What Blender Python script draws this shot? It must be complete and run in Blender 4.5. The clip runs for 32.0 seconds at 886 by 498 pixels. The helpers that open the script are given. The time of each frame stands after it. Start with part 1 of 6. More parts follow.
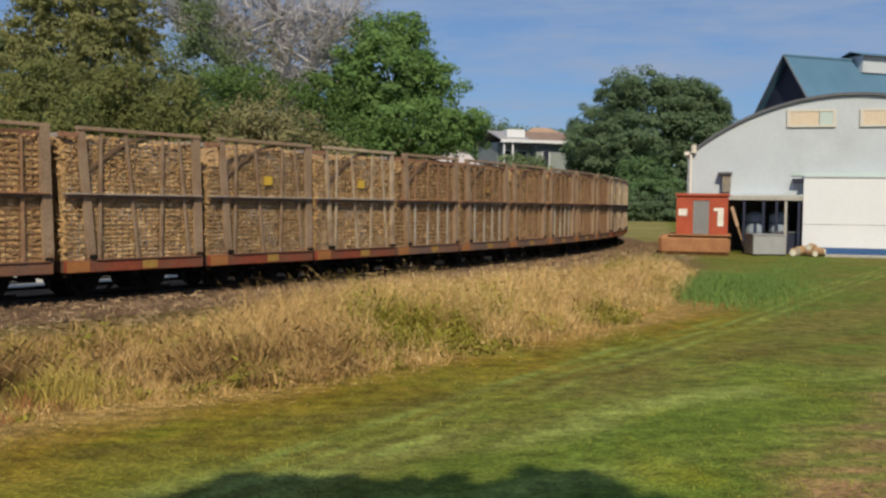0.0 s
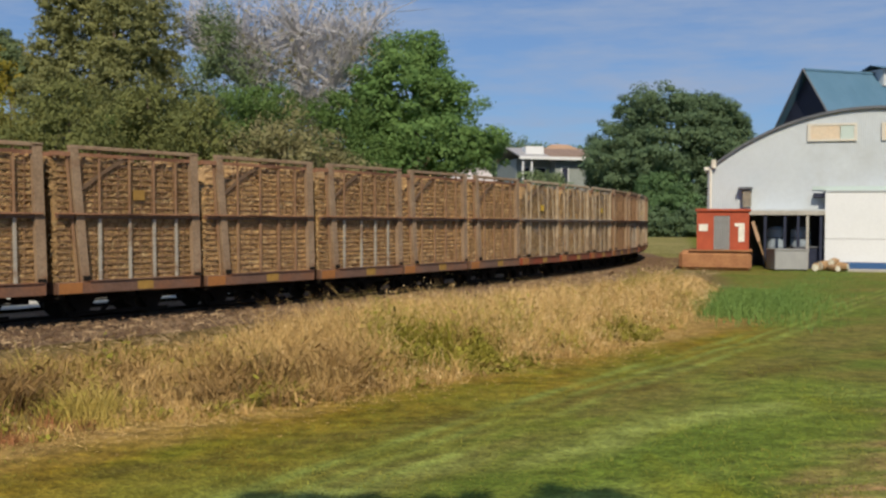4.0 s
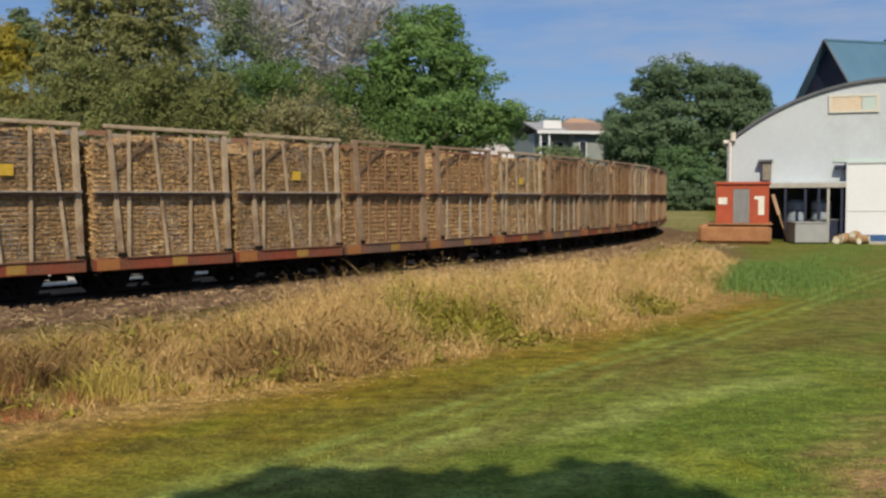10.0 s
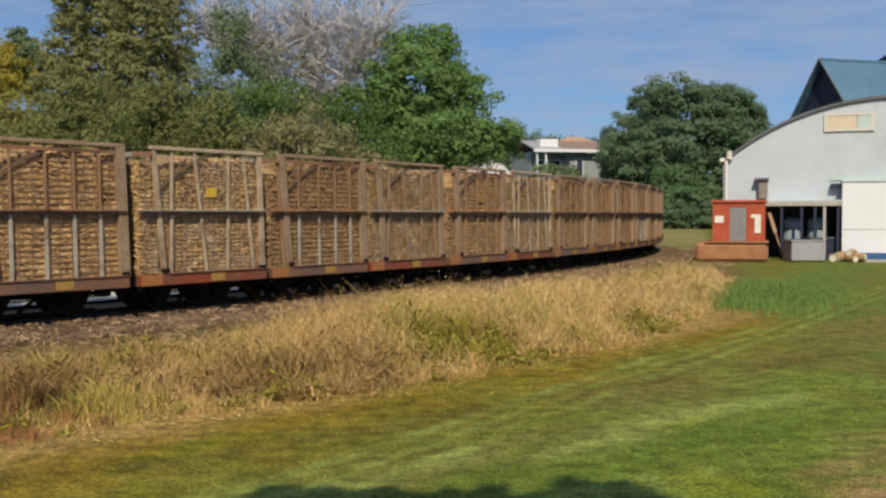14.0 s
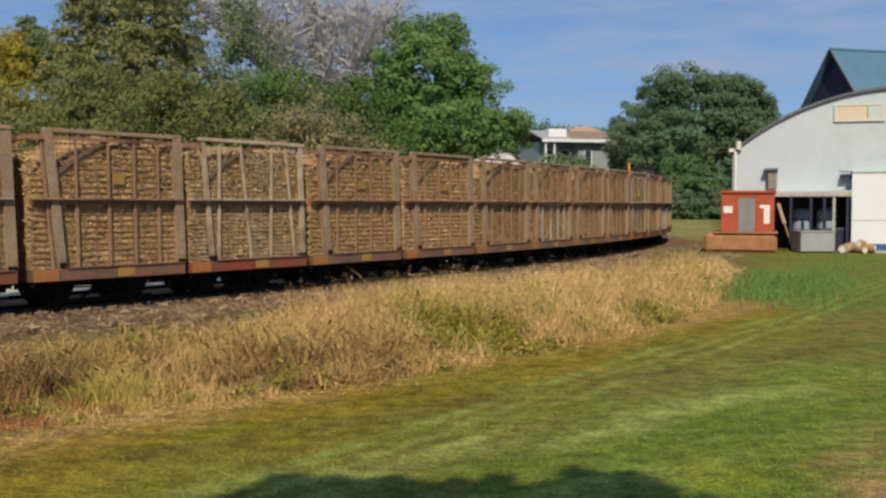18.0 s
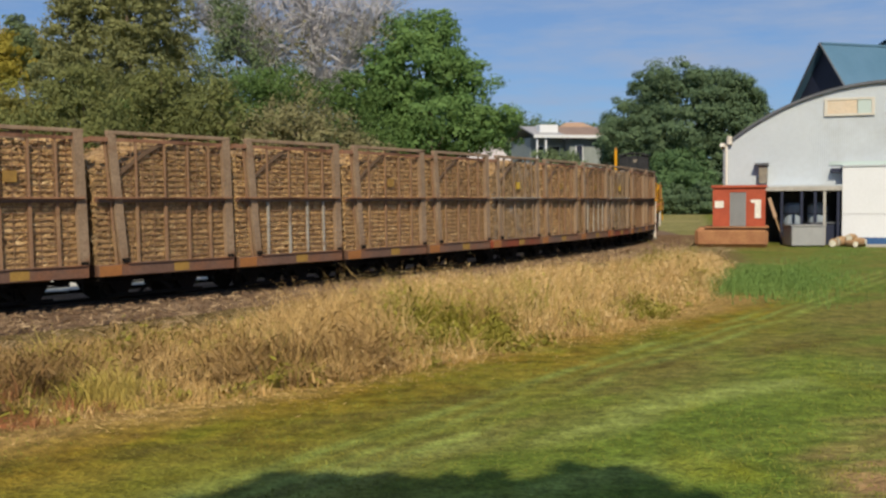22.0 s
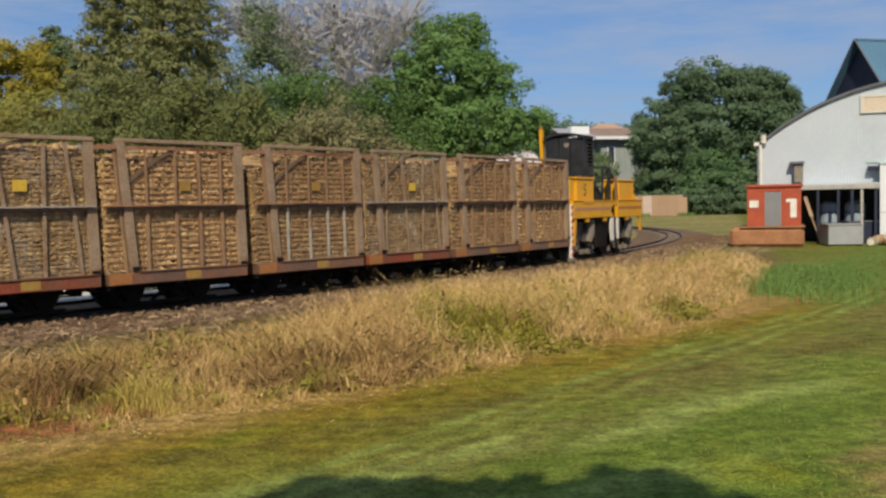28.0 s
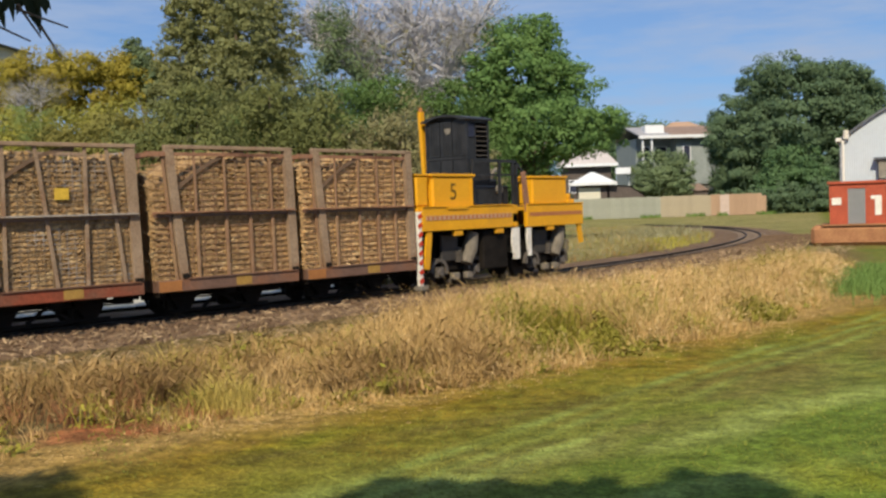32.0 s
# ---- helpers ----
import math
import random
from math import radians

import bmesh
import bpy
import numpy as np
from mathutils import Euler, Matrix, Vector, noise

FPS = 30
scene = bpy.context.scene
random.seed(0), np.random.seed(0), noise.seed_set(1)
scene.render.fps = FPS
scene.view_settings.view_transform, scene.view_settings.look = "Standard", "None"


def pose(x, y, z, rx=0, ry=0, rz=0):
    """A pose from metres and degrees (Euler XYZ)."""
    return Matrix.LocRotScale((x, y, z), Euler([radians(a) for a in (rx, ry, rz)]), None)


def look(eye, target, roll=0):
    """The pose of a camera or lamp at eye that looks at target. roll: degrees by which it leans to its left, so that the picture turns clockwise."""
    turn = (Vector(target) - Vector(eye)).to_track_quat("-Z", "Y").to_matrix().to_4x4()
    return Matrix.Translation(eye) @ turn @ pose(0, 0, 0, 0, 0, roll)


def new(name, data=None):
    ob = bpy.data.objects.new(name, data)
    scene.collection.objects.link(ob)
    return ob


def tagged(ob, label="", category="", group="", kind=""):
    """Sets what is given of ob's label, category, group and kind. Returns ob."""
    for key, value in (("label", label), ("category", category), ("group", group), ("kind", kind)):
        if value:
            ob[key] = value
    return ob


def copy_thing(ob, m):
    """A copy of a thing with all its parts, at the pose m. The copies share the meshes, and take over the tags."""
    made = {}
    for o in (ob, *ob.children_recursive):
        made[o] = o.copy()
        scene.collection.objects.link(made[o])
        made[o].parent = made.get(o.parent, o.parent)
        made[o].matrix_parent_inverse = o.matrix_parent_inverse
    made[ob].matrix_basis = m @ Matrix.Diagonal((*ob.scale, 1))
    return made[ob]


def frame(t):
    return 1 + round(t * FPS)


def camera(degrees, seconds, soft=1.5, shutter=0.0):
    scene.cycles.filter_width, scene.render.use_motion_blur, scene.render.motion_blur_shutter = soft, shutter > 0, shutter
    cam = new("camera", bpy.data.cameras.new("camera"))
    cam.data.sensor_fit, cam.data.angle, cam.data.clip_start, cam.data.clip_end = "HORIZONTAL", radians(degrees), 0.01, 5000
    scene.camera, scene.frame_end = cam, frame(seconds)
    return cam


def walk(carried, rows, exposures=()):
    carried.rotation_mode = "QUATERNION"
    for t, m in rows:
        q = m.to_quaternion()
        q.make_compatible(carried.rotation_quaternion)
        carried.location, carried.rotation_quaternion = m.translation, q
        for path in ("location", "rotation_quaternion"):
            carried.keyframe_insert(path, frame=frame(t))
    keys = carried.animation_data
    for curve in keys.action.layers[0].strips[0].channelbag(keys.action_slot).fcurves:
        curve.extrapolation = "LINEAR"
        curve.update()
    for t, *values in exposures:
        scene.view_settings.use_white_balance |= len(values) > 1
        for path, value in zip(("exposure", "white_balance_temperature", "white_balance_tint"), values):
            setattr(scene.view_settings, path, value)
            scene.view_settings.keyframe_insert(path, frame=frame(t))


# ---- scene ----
# ------------------------------------------------------------ camera
EYE = (0, 0, 1.64)
cam = camera(49.5, 32.0, soft=2.55)
WALK = [
    (0, 87.370, -0.775, -1.904), (0.5, 87.905, -0.822, -1.786), (1, 88.220, -0.796, -1.635),
    (1.5, 88.451, -0.762, -1.332), (2, 88.496, -0.588, -1.033), (2.5, 88.482, -0.445, -0.655),
    (3, 88.505, -0.385, -0.800), (3.5, 88.463, -0.362, -0.799), (5.5, 88.278, -0.138, -0.566),
    (6, 88.280, -0.145, -0.429), (6.5, 88.302, -0.087, -0.237), (7, 88.338, -0.049, -0.156),
    (7.5, 88.368, -0.053, -0.115), (8, 88.231, -0.063, -0.020), (8.5, 87.647, 0.008, 0.005),
    (9, 87.390, 0.000, -0.000), (9.5, 87.218, 0.037, 0.094), (10, 86.928, 0.110, 0.295),
    (10.5, 86.757, 0.066, 0.409), (11, 86.848, 0.061, 0.625), (11.5, 87.002, 0.116, 0.795),
    (12, 87.079, 0.146, 0.913), (12.5, 87.474, 0.157, 1.196), (13, 87.763, 0.182, 1.344),
    (13.5, 88.060, 0.228, 1.569), (14, 88.016, 0.125, 0.115), (14.5, 87.934, 0.102, -0.624),
    (15, 87.884, 0.042, -0.482), (15.5, 87.406, 0.071, -0.388), (17.5, 87.453, 0.017, 0.561),
    (18, 87.409, -0.015, 0.596), (18.5, 87.292, 0.020, 0.436), (19, 87.185, 0.094, 0.249),
    (19.5, 87.295, 0.178, 0.207), (20, 87.290, 0.170, 0.145), (20.5, 87.231, 0.215, 0.151),
    (21, 87.162, 0.236, 0.030), (21.5, 87.171, 0.268, 0.011), (22, 87.201, 0.347, 0.109),
    (22.5, 87.373, 0.355, 0.200), (23, 87.466, 0.396, 0.313), (23.5, 87.447, 0.426, 0.367),
    (24, 87.628, 0.457, 0.419), (24.5, 87.845, 0.518, 0.636), (25, 87.927, 0.561, 0.940),
    (25.5, 87.921, 0.584, 1.040), (27.5, 87.611, 0.950, 1.687), (28, 87.438, 1.108, 1.999),
    (28.5, 87.096, 1.202, 2.831), (29, 87.075, 1.294, 3.147), (29.5, 87.157, 1.346, 3.372),
    (30, 87.059, 1.354, 3.852), (30.5, 87.249, 1.521, 4.509), (31, 87.695, 1.797, 5.479),
    (31.5, 87.797, 1.764, 5.973), (32, 87.680, 1.871, 6.334),
]
walk(cam, [(t, pose(*EYE, rx, ry, rz)) for t, rx, ry, rz in WALK], ((0, -0.11), (3, -0.04), (10, -0.04), (20, -0.02), (25, 0.04), (28, -0.02), (29, 0.14), (32, 0.19)))

# ------------------------------------------------------------ light
SUN = Vector((-0.02, -0.76, 0.68)).normalized()
world = bpy.data.worlds.new("sky")
scene.world = world
world.use_nodes = True
wn, wl = world.node_tree.nodes, world.node_tree.links
wn.clear()
w_sky = wn.new("ShaderNodeTexSky")
w_sky.sky_type, w_sky.sun_disc = "NISHITA", False
w_sky.sun_elevation = math.asin(SUN.z)
w_sky.sun_rotation = math.atan2(SUN.x, SUN.y)
w_sky.air_density, w_sky.dust_density, w_sky.ozone_density = 1.0, 0.3, 3.0
w_co = wn.new("ShaderNodeTexCoord")
w_map = wn.new("ShaderNodeMapping")
w_map.inputs["Scale"].default_value = (1.9, 1.9, 12.0)
w_map.inputs["Rotation"].default_value = (0, 0.12, 0)
w_noise = wn.new("ShaderNodeTexNoise")
w_noise.inputs["Scale"].default_value, w_noise.inputs["Detail"].default_value = 2.9, 9
w_noise.inputs["Roughness"].default_value = 0.62
w_ramp = wn.new("ShaderNodeValToRGB")
w_ramp.color_ramp.elements[0].position, w_ramp.color_ramp.elements[1].position = 0.38, 0.70
w_ramp.color_ramp.elements[0].color = (0.30, 0.30, 0.30, 1)
w_tint = wn.new("ShaderNodeMix")
w_tint.data_type, w_tint.blend_type = "RGBA", "MULTIPLY"
w_tint.inputs[0].default_value = 1
w_tint.inputs[7].default_value = (0.47, 0.715, 1.0, 1)
w_mix = wn.new("ShaderNodeMix")
w_mix.data_type = "RGBA"
w_mix.inputs[7].default_value = (3.65, 4.6, 6.45, 1)
w_bg = wn.new("ShaderNodeBackground")
w_bg.inputs["Strength"].default_value = 0.09
w_out = wn.new("ShaderNodeOutputWorld")
wl.new(w_co.outputs["Generated"], w_map.inputs[0])
wl.new(w_map.outputs[0], w_noise.inputs["Vector"])
wl.new(w_noise.outputs["Fac"], w_ramp.inputs[0])
wl.new(w_sky.outputs[0], w_tint.inputs[6])
wl.new(w_tint.outputs[2], w_mix.inputs[6])
wl.new(w_ramp.outputs[0], w_mix.inputs[0])
wl.new(w_mix.outputs[2], w_bg.inputs[0])
wl.new(w_bg.outputs[0], w_out.inputs[0])
sun_data = bpy.data.lights.new("sun", "SUN")
sun_data.energy, sun_data.angle, sun_data.color = 4.6, radians(0.6), (1.0, 0.86, 0.64)
sun = new("sun", sun_data)
sun.matrix_world = look((0, 0, 60), Vector((0, 0, 60)) - SUN)


# ------------------------------------------------------------ materials
def mat(name, a, b, size=0.3, rough=0.8, bump=0.3, metal=0.0, fine=None, third=None, vary=0.0, stretch=(1, 1, 1), relief=0.01, spec=0.3, world_space=False, speck=1.0):
    """Two colours mixed by a broad noise, broken up by a fine one, with relief; third: stains; vary: brightness from piece to piece."""
    m = bpy.data.materials.new(name)
    m.use_nodes = True
    n, k = m.node_tree.nodes, m.node_tree.links
    bsdf = n["Principled BSDF"]
    bsdf.inputs["Roughness"].default_value, bsdf.inputs["Metallic"].default_value = rough, metal
    bsdf.inputs["Specular IOR Level"].default_value = spec
    co = n.new("ShaderNodeTexCoord")
    mp = n.new("ShaderNodeMapping")
    mp.inputs["Scale"].default_value = stretch
    if world_space:
        geo = n.new("ShaderNodeNewGeometry")
        k.new(geo.outputs["Position"], mp.inputs[0])
    else:
        k.new(co.outputs["Object"], mp.inputs[0])

    def tex(scale, detail):
        t = n.new("ShaderNodeTexNoise")
        t.inputs["Scale"].default_value, t.inputs["Detail"].default_value = scale, detail
        t.inputs["Roughness"].default_value = 0.6
        k.new(mp.outputs[0], t.inputs["Vector"])
        return t

    def ramp(src, lo, hi):
        r = n.new("ShaderNodeMapRange")
        r.inputs[1].default_value, r.inputs[2].default_value = lo, hi
        k.new(src, r.inputs[0])
        return r.outputs[0]

    def mix(fac, x, y, kind="MIX"):
        q = n.new("ShaderNodeMix")
        q.data_type, q.blend_type = "RGBA", kind
        for slot, v in ((0, fac), (6, x), (7, y)):
            if isinstance(v, (int, float, tuple)):
                q.inputs[slot].default_value = (*v, 1) if isinstance(v, tuple) else v
            else:
                k.new(v, q.inputs[slot])
        return q.outputs[2]

    broad, grain = tex(1 / size, 4), tex((fine or 12 / size), 5)
    col = mix(ramp(broad.outputs["Fac"], 0.35, 0.65), a, b)
    if third:
        col = mix(ramp(tex(0.45 / size, 6).outputs["Fac"], 0.52, 0.66), col, third)
    shade = n.new("ShaderNodeMapRange")
    shade.inputs[3].default_value, shade.inputs[4].default_value = 1 - 0.28 * speck, 1 + 0.22 * speck
    shade.inputs[1].default_value, shade.inputs[2].default_value = 0.3, 0.7
    k.new(grain.outputs["Fac"], shade.inputs[0])
    col = mix(1.0, col, shade.outputs[0], "MULTIPLY")
    if vary:
        info, vr = n.new("ShaderNodeObjectInfo"), n.new("ShaderNodeMapRange")
        isl, add = n.new("ShaderNodeNewGeometry"), n.new("ShaderNodeMath")
        add.operation = "ADD"
        k.new(info.outputs["Random"], add.inputs[0])
        k.new(isl.outputs["Random Per Island"], add.inputs[1])
        vr.inputs[2].default_value = 2
        vr.inputs[3].default_value, vr.inputs[4].default_value = 1 - vary, 1 + vary
        k.new(add.outputs[0], vr.inputs[0])
        col = mix(1.0, col, vr.outputs[0], "MULTIPLY")
    k.new(col, bsdf.inputs["Base Color"])
    if bump:
        bp = n.new("ShaderNodeBump")
        bp.inputs["Strength"].default_value, bp.inputs["Distance"].default_value = bump, relief
        k.new(grain.outputs["Fac"], bp.inputs["Height"])
        k.new(bp.outputs[0], bsdf.inputs["Normal"])
    return m


M = {}
M["rust"] = mat("rusted_steel", (0.23, 0.11, 0.065), (0.31, 0.17, 0.105), 0.35, 0.85, 0.4, third=(0.10, 0.045, 0.03))
M["rustgrey"] = mat("weathered_brown_steel", (0.25, 0.175, 0.115), (0.32, 0.235, 0.16), 0.4, 0.7, 0.3, third=(0.21, 0.11, 0.06))
M["galv"] = mat("galvanised_steel", (0.37, 0.29, 0.20), (0.48, 0.39, 0.28), 0.3, 0.6, 0.2, metal=0.0, third=(0.25, 0.17, 0.11))
M["paleblue"] = mat("weathered_pale_steel", (0.40, 0.37, 0.32), (0.48, 0.44, 0.37), 0.3, 0.6, 0.2, metal=0.2, third=(0.27, 0.18, 0.12))
M["sill"] = mat("red_oxide_steel", (0.25, 0.06, 0.03), (0.19, 0.055, 0.03), 0.5, 0.75, 0.3, third=(0.16, 0.08, 0.05))
M["sill_b"] = mat("dark_rusted_sill", (0.13, 0.072, 0.05), (0.17, 0.098, 0.068), 0.5, 0.48, 0.3, third=(0.22, 0.095, 0.045), spec=0.6)
M["brace"] = mat("dark_brown_steel", (0.13, 0.085, 0.055), (0.17, 0.11, 0.07), 0.3, 0.8, 0.2)
M["stake_rust"] = mat("brown_rust_bars", (0.25, 0.145, 0.085), (0.30, 0.185, 0.11), 0.25, 0.85, 0.3, third=(0.34, 0.22, 0.12))
M["ochre"] = mat("dull_ochre_paint", (0.36, 0.22, 0.055), (0.28, 0.165, 0.045), 0.12, 0.75, 0.2)
M["bluerail"] = mat("blue_grey_weathered_steel", (0.28, 0.255, 0.24), (0.35, 0.32, 0.29), 0.3, 0.6, 0.2, third=(0.25, 0.16, 0.10))
M["orange"] = mat("orange_rust", (0.38, 0.16, 0.05), (0.30, 0.13, 0.045), 0.15, 0.8, 0.3)
M["black"] = mat("oily_black_steel", (0.010, 0.009, 0.008), (0.018, 0.015, 0.013), 0.3, 0.8, 0.3, spec=0.1)
M["wheel"] = mat("worn_wheel_steel", (0.03, 0.024, 0.02), (0.05, 0.04, 0.03), 0.15, 0.7, 0.2, spec=0.2)
M["cane"] = mat("cut_cane", (0.53, 0.35, 0.165), (0.36, 0.225, 0.10), 0.10, 0.85, 0.5, vary=0.6, third=(0.66, 0.49, 0.26))
M["canedark"] = mat("cane_heap", (0.385, 0.245, 0.115), (0.51, 0.34, 0.17), 0.09, 0.9, 1.0, third=(0.12, 0.07, 0.03), relief=0.05, fine=40)
M["yellow"] = mat("yellow_paint", (0.66, 0.32, 0.01), (0.72, 0.36, 0.012), 0.6, 0.45, 0.0, third=(0.56, 0.28, 0.02), speck=0.3)
M["tag"] = mat("yellow_tag", (0.62, 0.42, 0.05), (0.55, 0.36, 0.05), 0.2, 0.6, 0.1)
M["whitepaint"] = mat("white_paint", (0.78, 0.76, 0.70), (0.72, 0.70, 0.64), 0.5, 0.55, 0.1, third=(0.60, 0.56, 0.48))
M["redpaint"] = mat("red_paint", (0.55, 0.05, 0.02), (0.50, 0.045, 0.02), 0.3, 0.5, 0.05)
M["grille"] = mat("dark_mesh_paint", (0.016, 0.018, 0.021), (0.03, 0.031, 0.035), 0.2, 0.5, 0.2)
M["greymetal"] = mat("dusty_grey_metal", (0.20, 0.18, 0.15), (0.28, 0.25, 0.20), 0.15, 0.6, 0.3, metal=0.3)
M["fadedstrip"] = mat("faded_pink_strip", (0.52, 0.32, 0.20), (0.44, 0.26, 0.14), 0.2, 0.6, 0.0)
M["fadedred"] = mat("faded_red_strip", (0.38, 0.13, 0.06), (0.42, 0.17, 0.06), 0.2, 0.6, 0.0)
M["faded_black"] = mat("faded_black_paint", (0.10, 0.06, 0.012), (0.16, 0.09, 0.012), 0.06, 0.6, 0.0)
M["darkplate"] = mat("dark_grey_plate", (0.035, 0.033, 0.032), (0.055, 0.05, 0.045), 0.2, 0.6, 0.2)
M["dustgrey"] = mat("dusty_grey_rubber", (0.14, 0.125, 0.10), (0.20, 0.175, 0.14), 0.15, 0.8, 0.3)
M["rail"] = mat("worn_rail", (0.03, 0.022, 0.018), (0.05, 0.037, 0.03), 0.3, 0.6, 0.2, metal=0.1)
M["sleeper"] = mat("weathered_sleeper", (0.12, 0.09, 0.07), (0.18, 0.14, 0.11), 0.3, 0.9, 0.5, vary=0.2)
M["ballast"] = mat("dusty_ballast", (0.115, 0.072, 0.044), (0.165, 0.108, 0.066), 0.5, 0.95, 0.9, fine=22, third=(0.22, 0.15, 0.092), relief=0.05, vary=0.25)
M["straw"] = mat("dry_grass", (0.68, 0.47, 0.20), (0.56, 0.375, 0.145), 0.8, 0.9, 0.0, vary=0.4)
M["straw_brown"] = mat("brown_dead_weeds", (0.20, 0.125, 0.048), (0.36, 0.235, 0.092), 0.8, 0.9, 0.0, vary=0.55)
M["weed"] = mat("green_weed", (0.20, 0.195, 0.022), (0.29, 0.255, 0.035), 0.7, 0.8, 0.0, vary=0.3)
M["plume"] = mat("pale_seed_plumes", (0.66, 0.50, 0.27), (0.52, 0.37, 0.18), 0.4, 0.9, 0.0, vary=0.35)
M["olivetuft"] = mat("yellow_olive_grass", (0.36, 0.285, 0.06), (0.46, 0.36, 0.10), 0.7, 0.9, 0.0, vary=0.35)
M["russet"] = mat("reddish_dead_weeds", (0.40, 0.175, 0.075), (0.27, 0.125, 0.055), 0.6, 0.9, 0.0, vary=0.5)
M["limeweed"] = mat("yellow_green_weeds", (0.34, 0.31, 0.04), (0.26, 0.24, 0.045), 0.7, 0.85, 0.0, vary=0.35)
M["paleweed"] = mat("pale_flowering_weeds", (0.34, 0.335, 0.20), (0.25, 0.24, 0.13), 0.7, 0.9, 0.0, vary=0.4)
M["greyweed"] = mat("grey_olive_weeds", (0.20, 0.185, 0.085), (0.28, 0.255, 0.13), 0.7, 0.9, 0.0, vary=0.35)
M["duskmetal"] = mat("sooty_metal", (0.085, 0.075, 0.065), (0.13, 0.115, 0.10), 0.15, 0.6, 0.3)
M["reed"] = mat("lush_green_grass", (0.105, 0.185, 0.042), (0.145, 0.23, 0.052), 0.7, 0.8, 0.0, vary=0.3)
M["lawnblade"] = mat("short_grass", (0.15, 0.19, 0.03), (0.24, 0.23, 0.04), 0.9, 0.9, 0.0, vary=0.3)
M["flower"] = mat("white_weed_flowers", (0.55, 0.53, 0.44), (0.48, 0.46, 0.36), 0.4, 0.9, 0.0, vary=0.2)
M["bark"] = mat("grey_brown_bark", (0.16, 0.12, 0.09), (0.24, 0.19, 0.15), 0.25, 0.95, 0.8, relief=0.03)
M["palebark"] = mat("pale_grey_twigs", (0.46, 0.455, 0.49), (0.56, 0.55, 0.58), 0.25, 0.95, 0.3)
M["white_iron"] = mat("white_painted_corrugated_iron", (0.47, 0.525, 0.58), (0.50, 0.555, 0.605), 1.6, 0.5, 0.0, third=(0.43, 0.47, 0.50), speck=0.15)
M["blueroof"] = mat("blue_painted_iron", (0.08, 0.17, 0.26), (0.095, 0.19, 0.29), 1.5, 0.45, 0.0, speck=0.2)
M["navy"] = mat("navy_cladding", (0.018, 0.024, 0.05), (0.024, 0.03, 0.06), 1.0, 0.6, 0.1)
M["trimgrey"] = mat("dark_grey_flashing", (0.10, 0.11, 0.13), (0.13, 0.14, 0.16), 0.5, 0.6, 0.1)
M["cream"] = mat("cream_panel", (0.62, 0.60, 0.50), (0.58, 0.57, 0.48), 0.4, 0.6, 0.1)
M["palegreen"] = mat("pale_green_panel", (0.46, 0.56, 0.54), (0.44, 0.54, 0.53), 0.6, 0.6, 0.0, speck=0.2)
M["palecream"] = mat("pale_cream_frame", (0.58, 0.56, 0.50), (0.56, 0.54, 0.49), 0.6, 0.6, 0.0, speck=0.2)
M["peach"] = mat("peach_panel", (0.62, 0.51, 0.38), (0.60, 0.52, 0.41), 0.4, 0.6, 0.1)
M["redbrick"] = mat("red_painted_masonry", (0.42, 0.09, 0.045), (0.36, 0.075, 0.04), 0.4, 0.8, 0.3)
M["earth"] = mat("bare_red_earth", (0.30, 0.14, 0.07), (0.38, 0.19, 0.09), 0.5, 0.95, 0.6)
M["door"] = mat("grey_slatted_door", (0.34, 0.35, 0.36), (0.30, 0.31, 0.32), 0.3, 0.6, 0.1)
M["concrete"] = mat("pale_concrete", (0.36, 0.35, 0.32), (0.43, 0.42, 0.39), 0.4, 0.9, 0.3)
M["bluegrey"] = mat("blue_grey_plastic", (0.28, 0.35, 0.43), (0.33, 0.40, 0.48), 0.4, 0.5, 0.1)
M["bluebase"] = mat("blue_plinth", (0.03, 0.09, 0.22), (0.035, 0.10, 0.25), 0.5, 0.6, 0.1)
M["timber"] = mat("tan_timber", (0.36, 0.24, 0.13), (0.30, 0.19, 0.10), 0.3, 0.8, 0.3, vary=0.2)
M["fence_green"] = mat("grey_green_iron", (0.27, 0.29, 0.24), (0.31, 0.32, 0.27), 0.8, 0.7, 0.1, vary=0.1)
M["fence_tan"] = mat("tan_fence_boards", (0.40, 0.27, 0.18), (0.35, 0.24, 0.16), 0.5, 0.8, 0.2, vary=0.15)
M["fence_mid"] = mat("weathered_khaki_iron", (0.33, 0.29, 0.21), (0.36, 0.31, 0.22), 0.8, 0.7, 0.1, vary=0.1)
M["paleroof"] = mat("pale_pink_grey_roof", (0.50, 0.46, 0.45), (0.54, 0.50, 0.48), 1.0, 0.6, 0.1)
M["fence_pink"] = mat("pale_pink_fence_sheet", (0.48, 0.38, 0.33), (0.52, 0.42, 0.36), 0.5, 0.7, 0.1)
M["darkwall"] = mat("dark_brown_weatherboard", (0.085, 0.07, 0.065), (0.11, 0.09, 0.08), 0.8, 0.8, 0.1)
M["greyroof"] = mat("grey_roof_sheets", (0.30, 0.30, 0.32), (0.34, 0.34, 0.36), 1.0, 0.6, 0.1)
M["houseroof"] = mat("brown_roof_sheets", (0.24, 0.17, 0.13), (0.28, 0.20, 0.16), 1.0, 0.7, 0.2)
M["housewall"] = mat("grey_green_weatherboard", (0.25, 0.29, 0.29), (0.28, 0.32, 0.32), 0.8, 0.7, 0.1)
M["housewhite"] = mat("white_weatherboard", (0.69, 0.72, 0.76), (0.67, 0.70, 0.74), 0.8, 0.6, 0.0, speck=0.15)
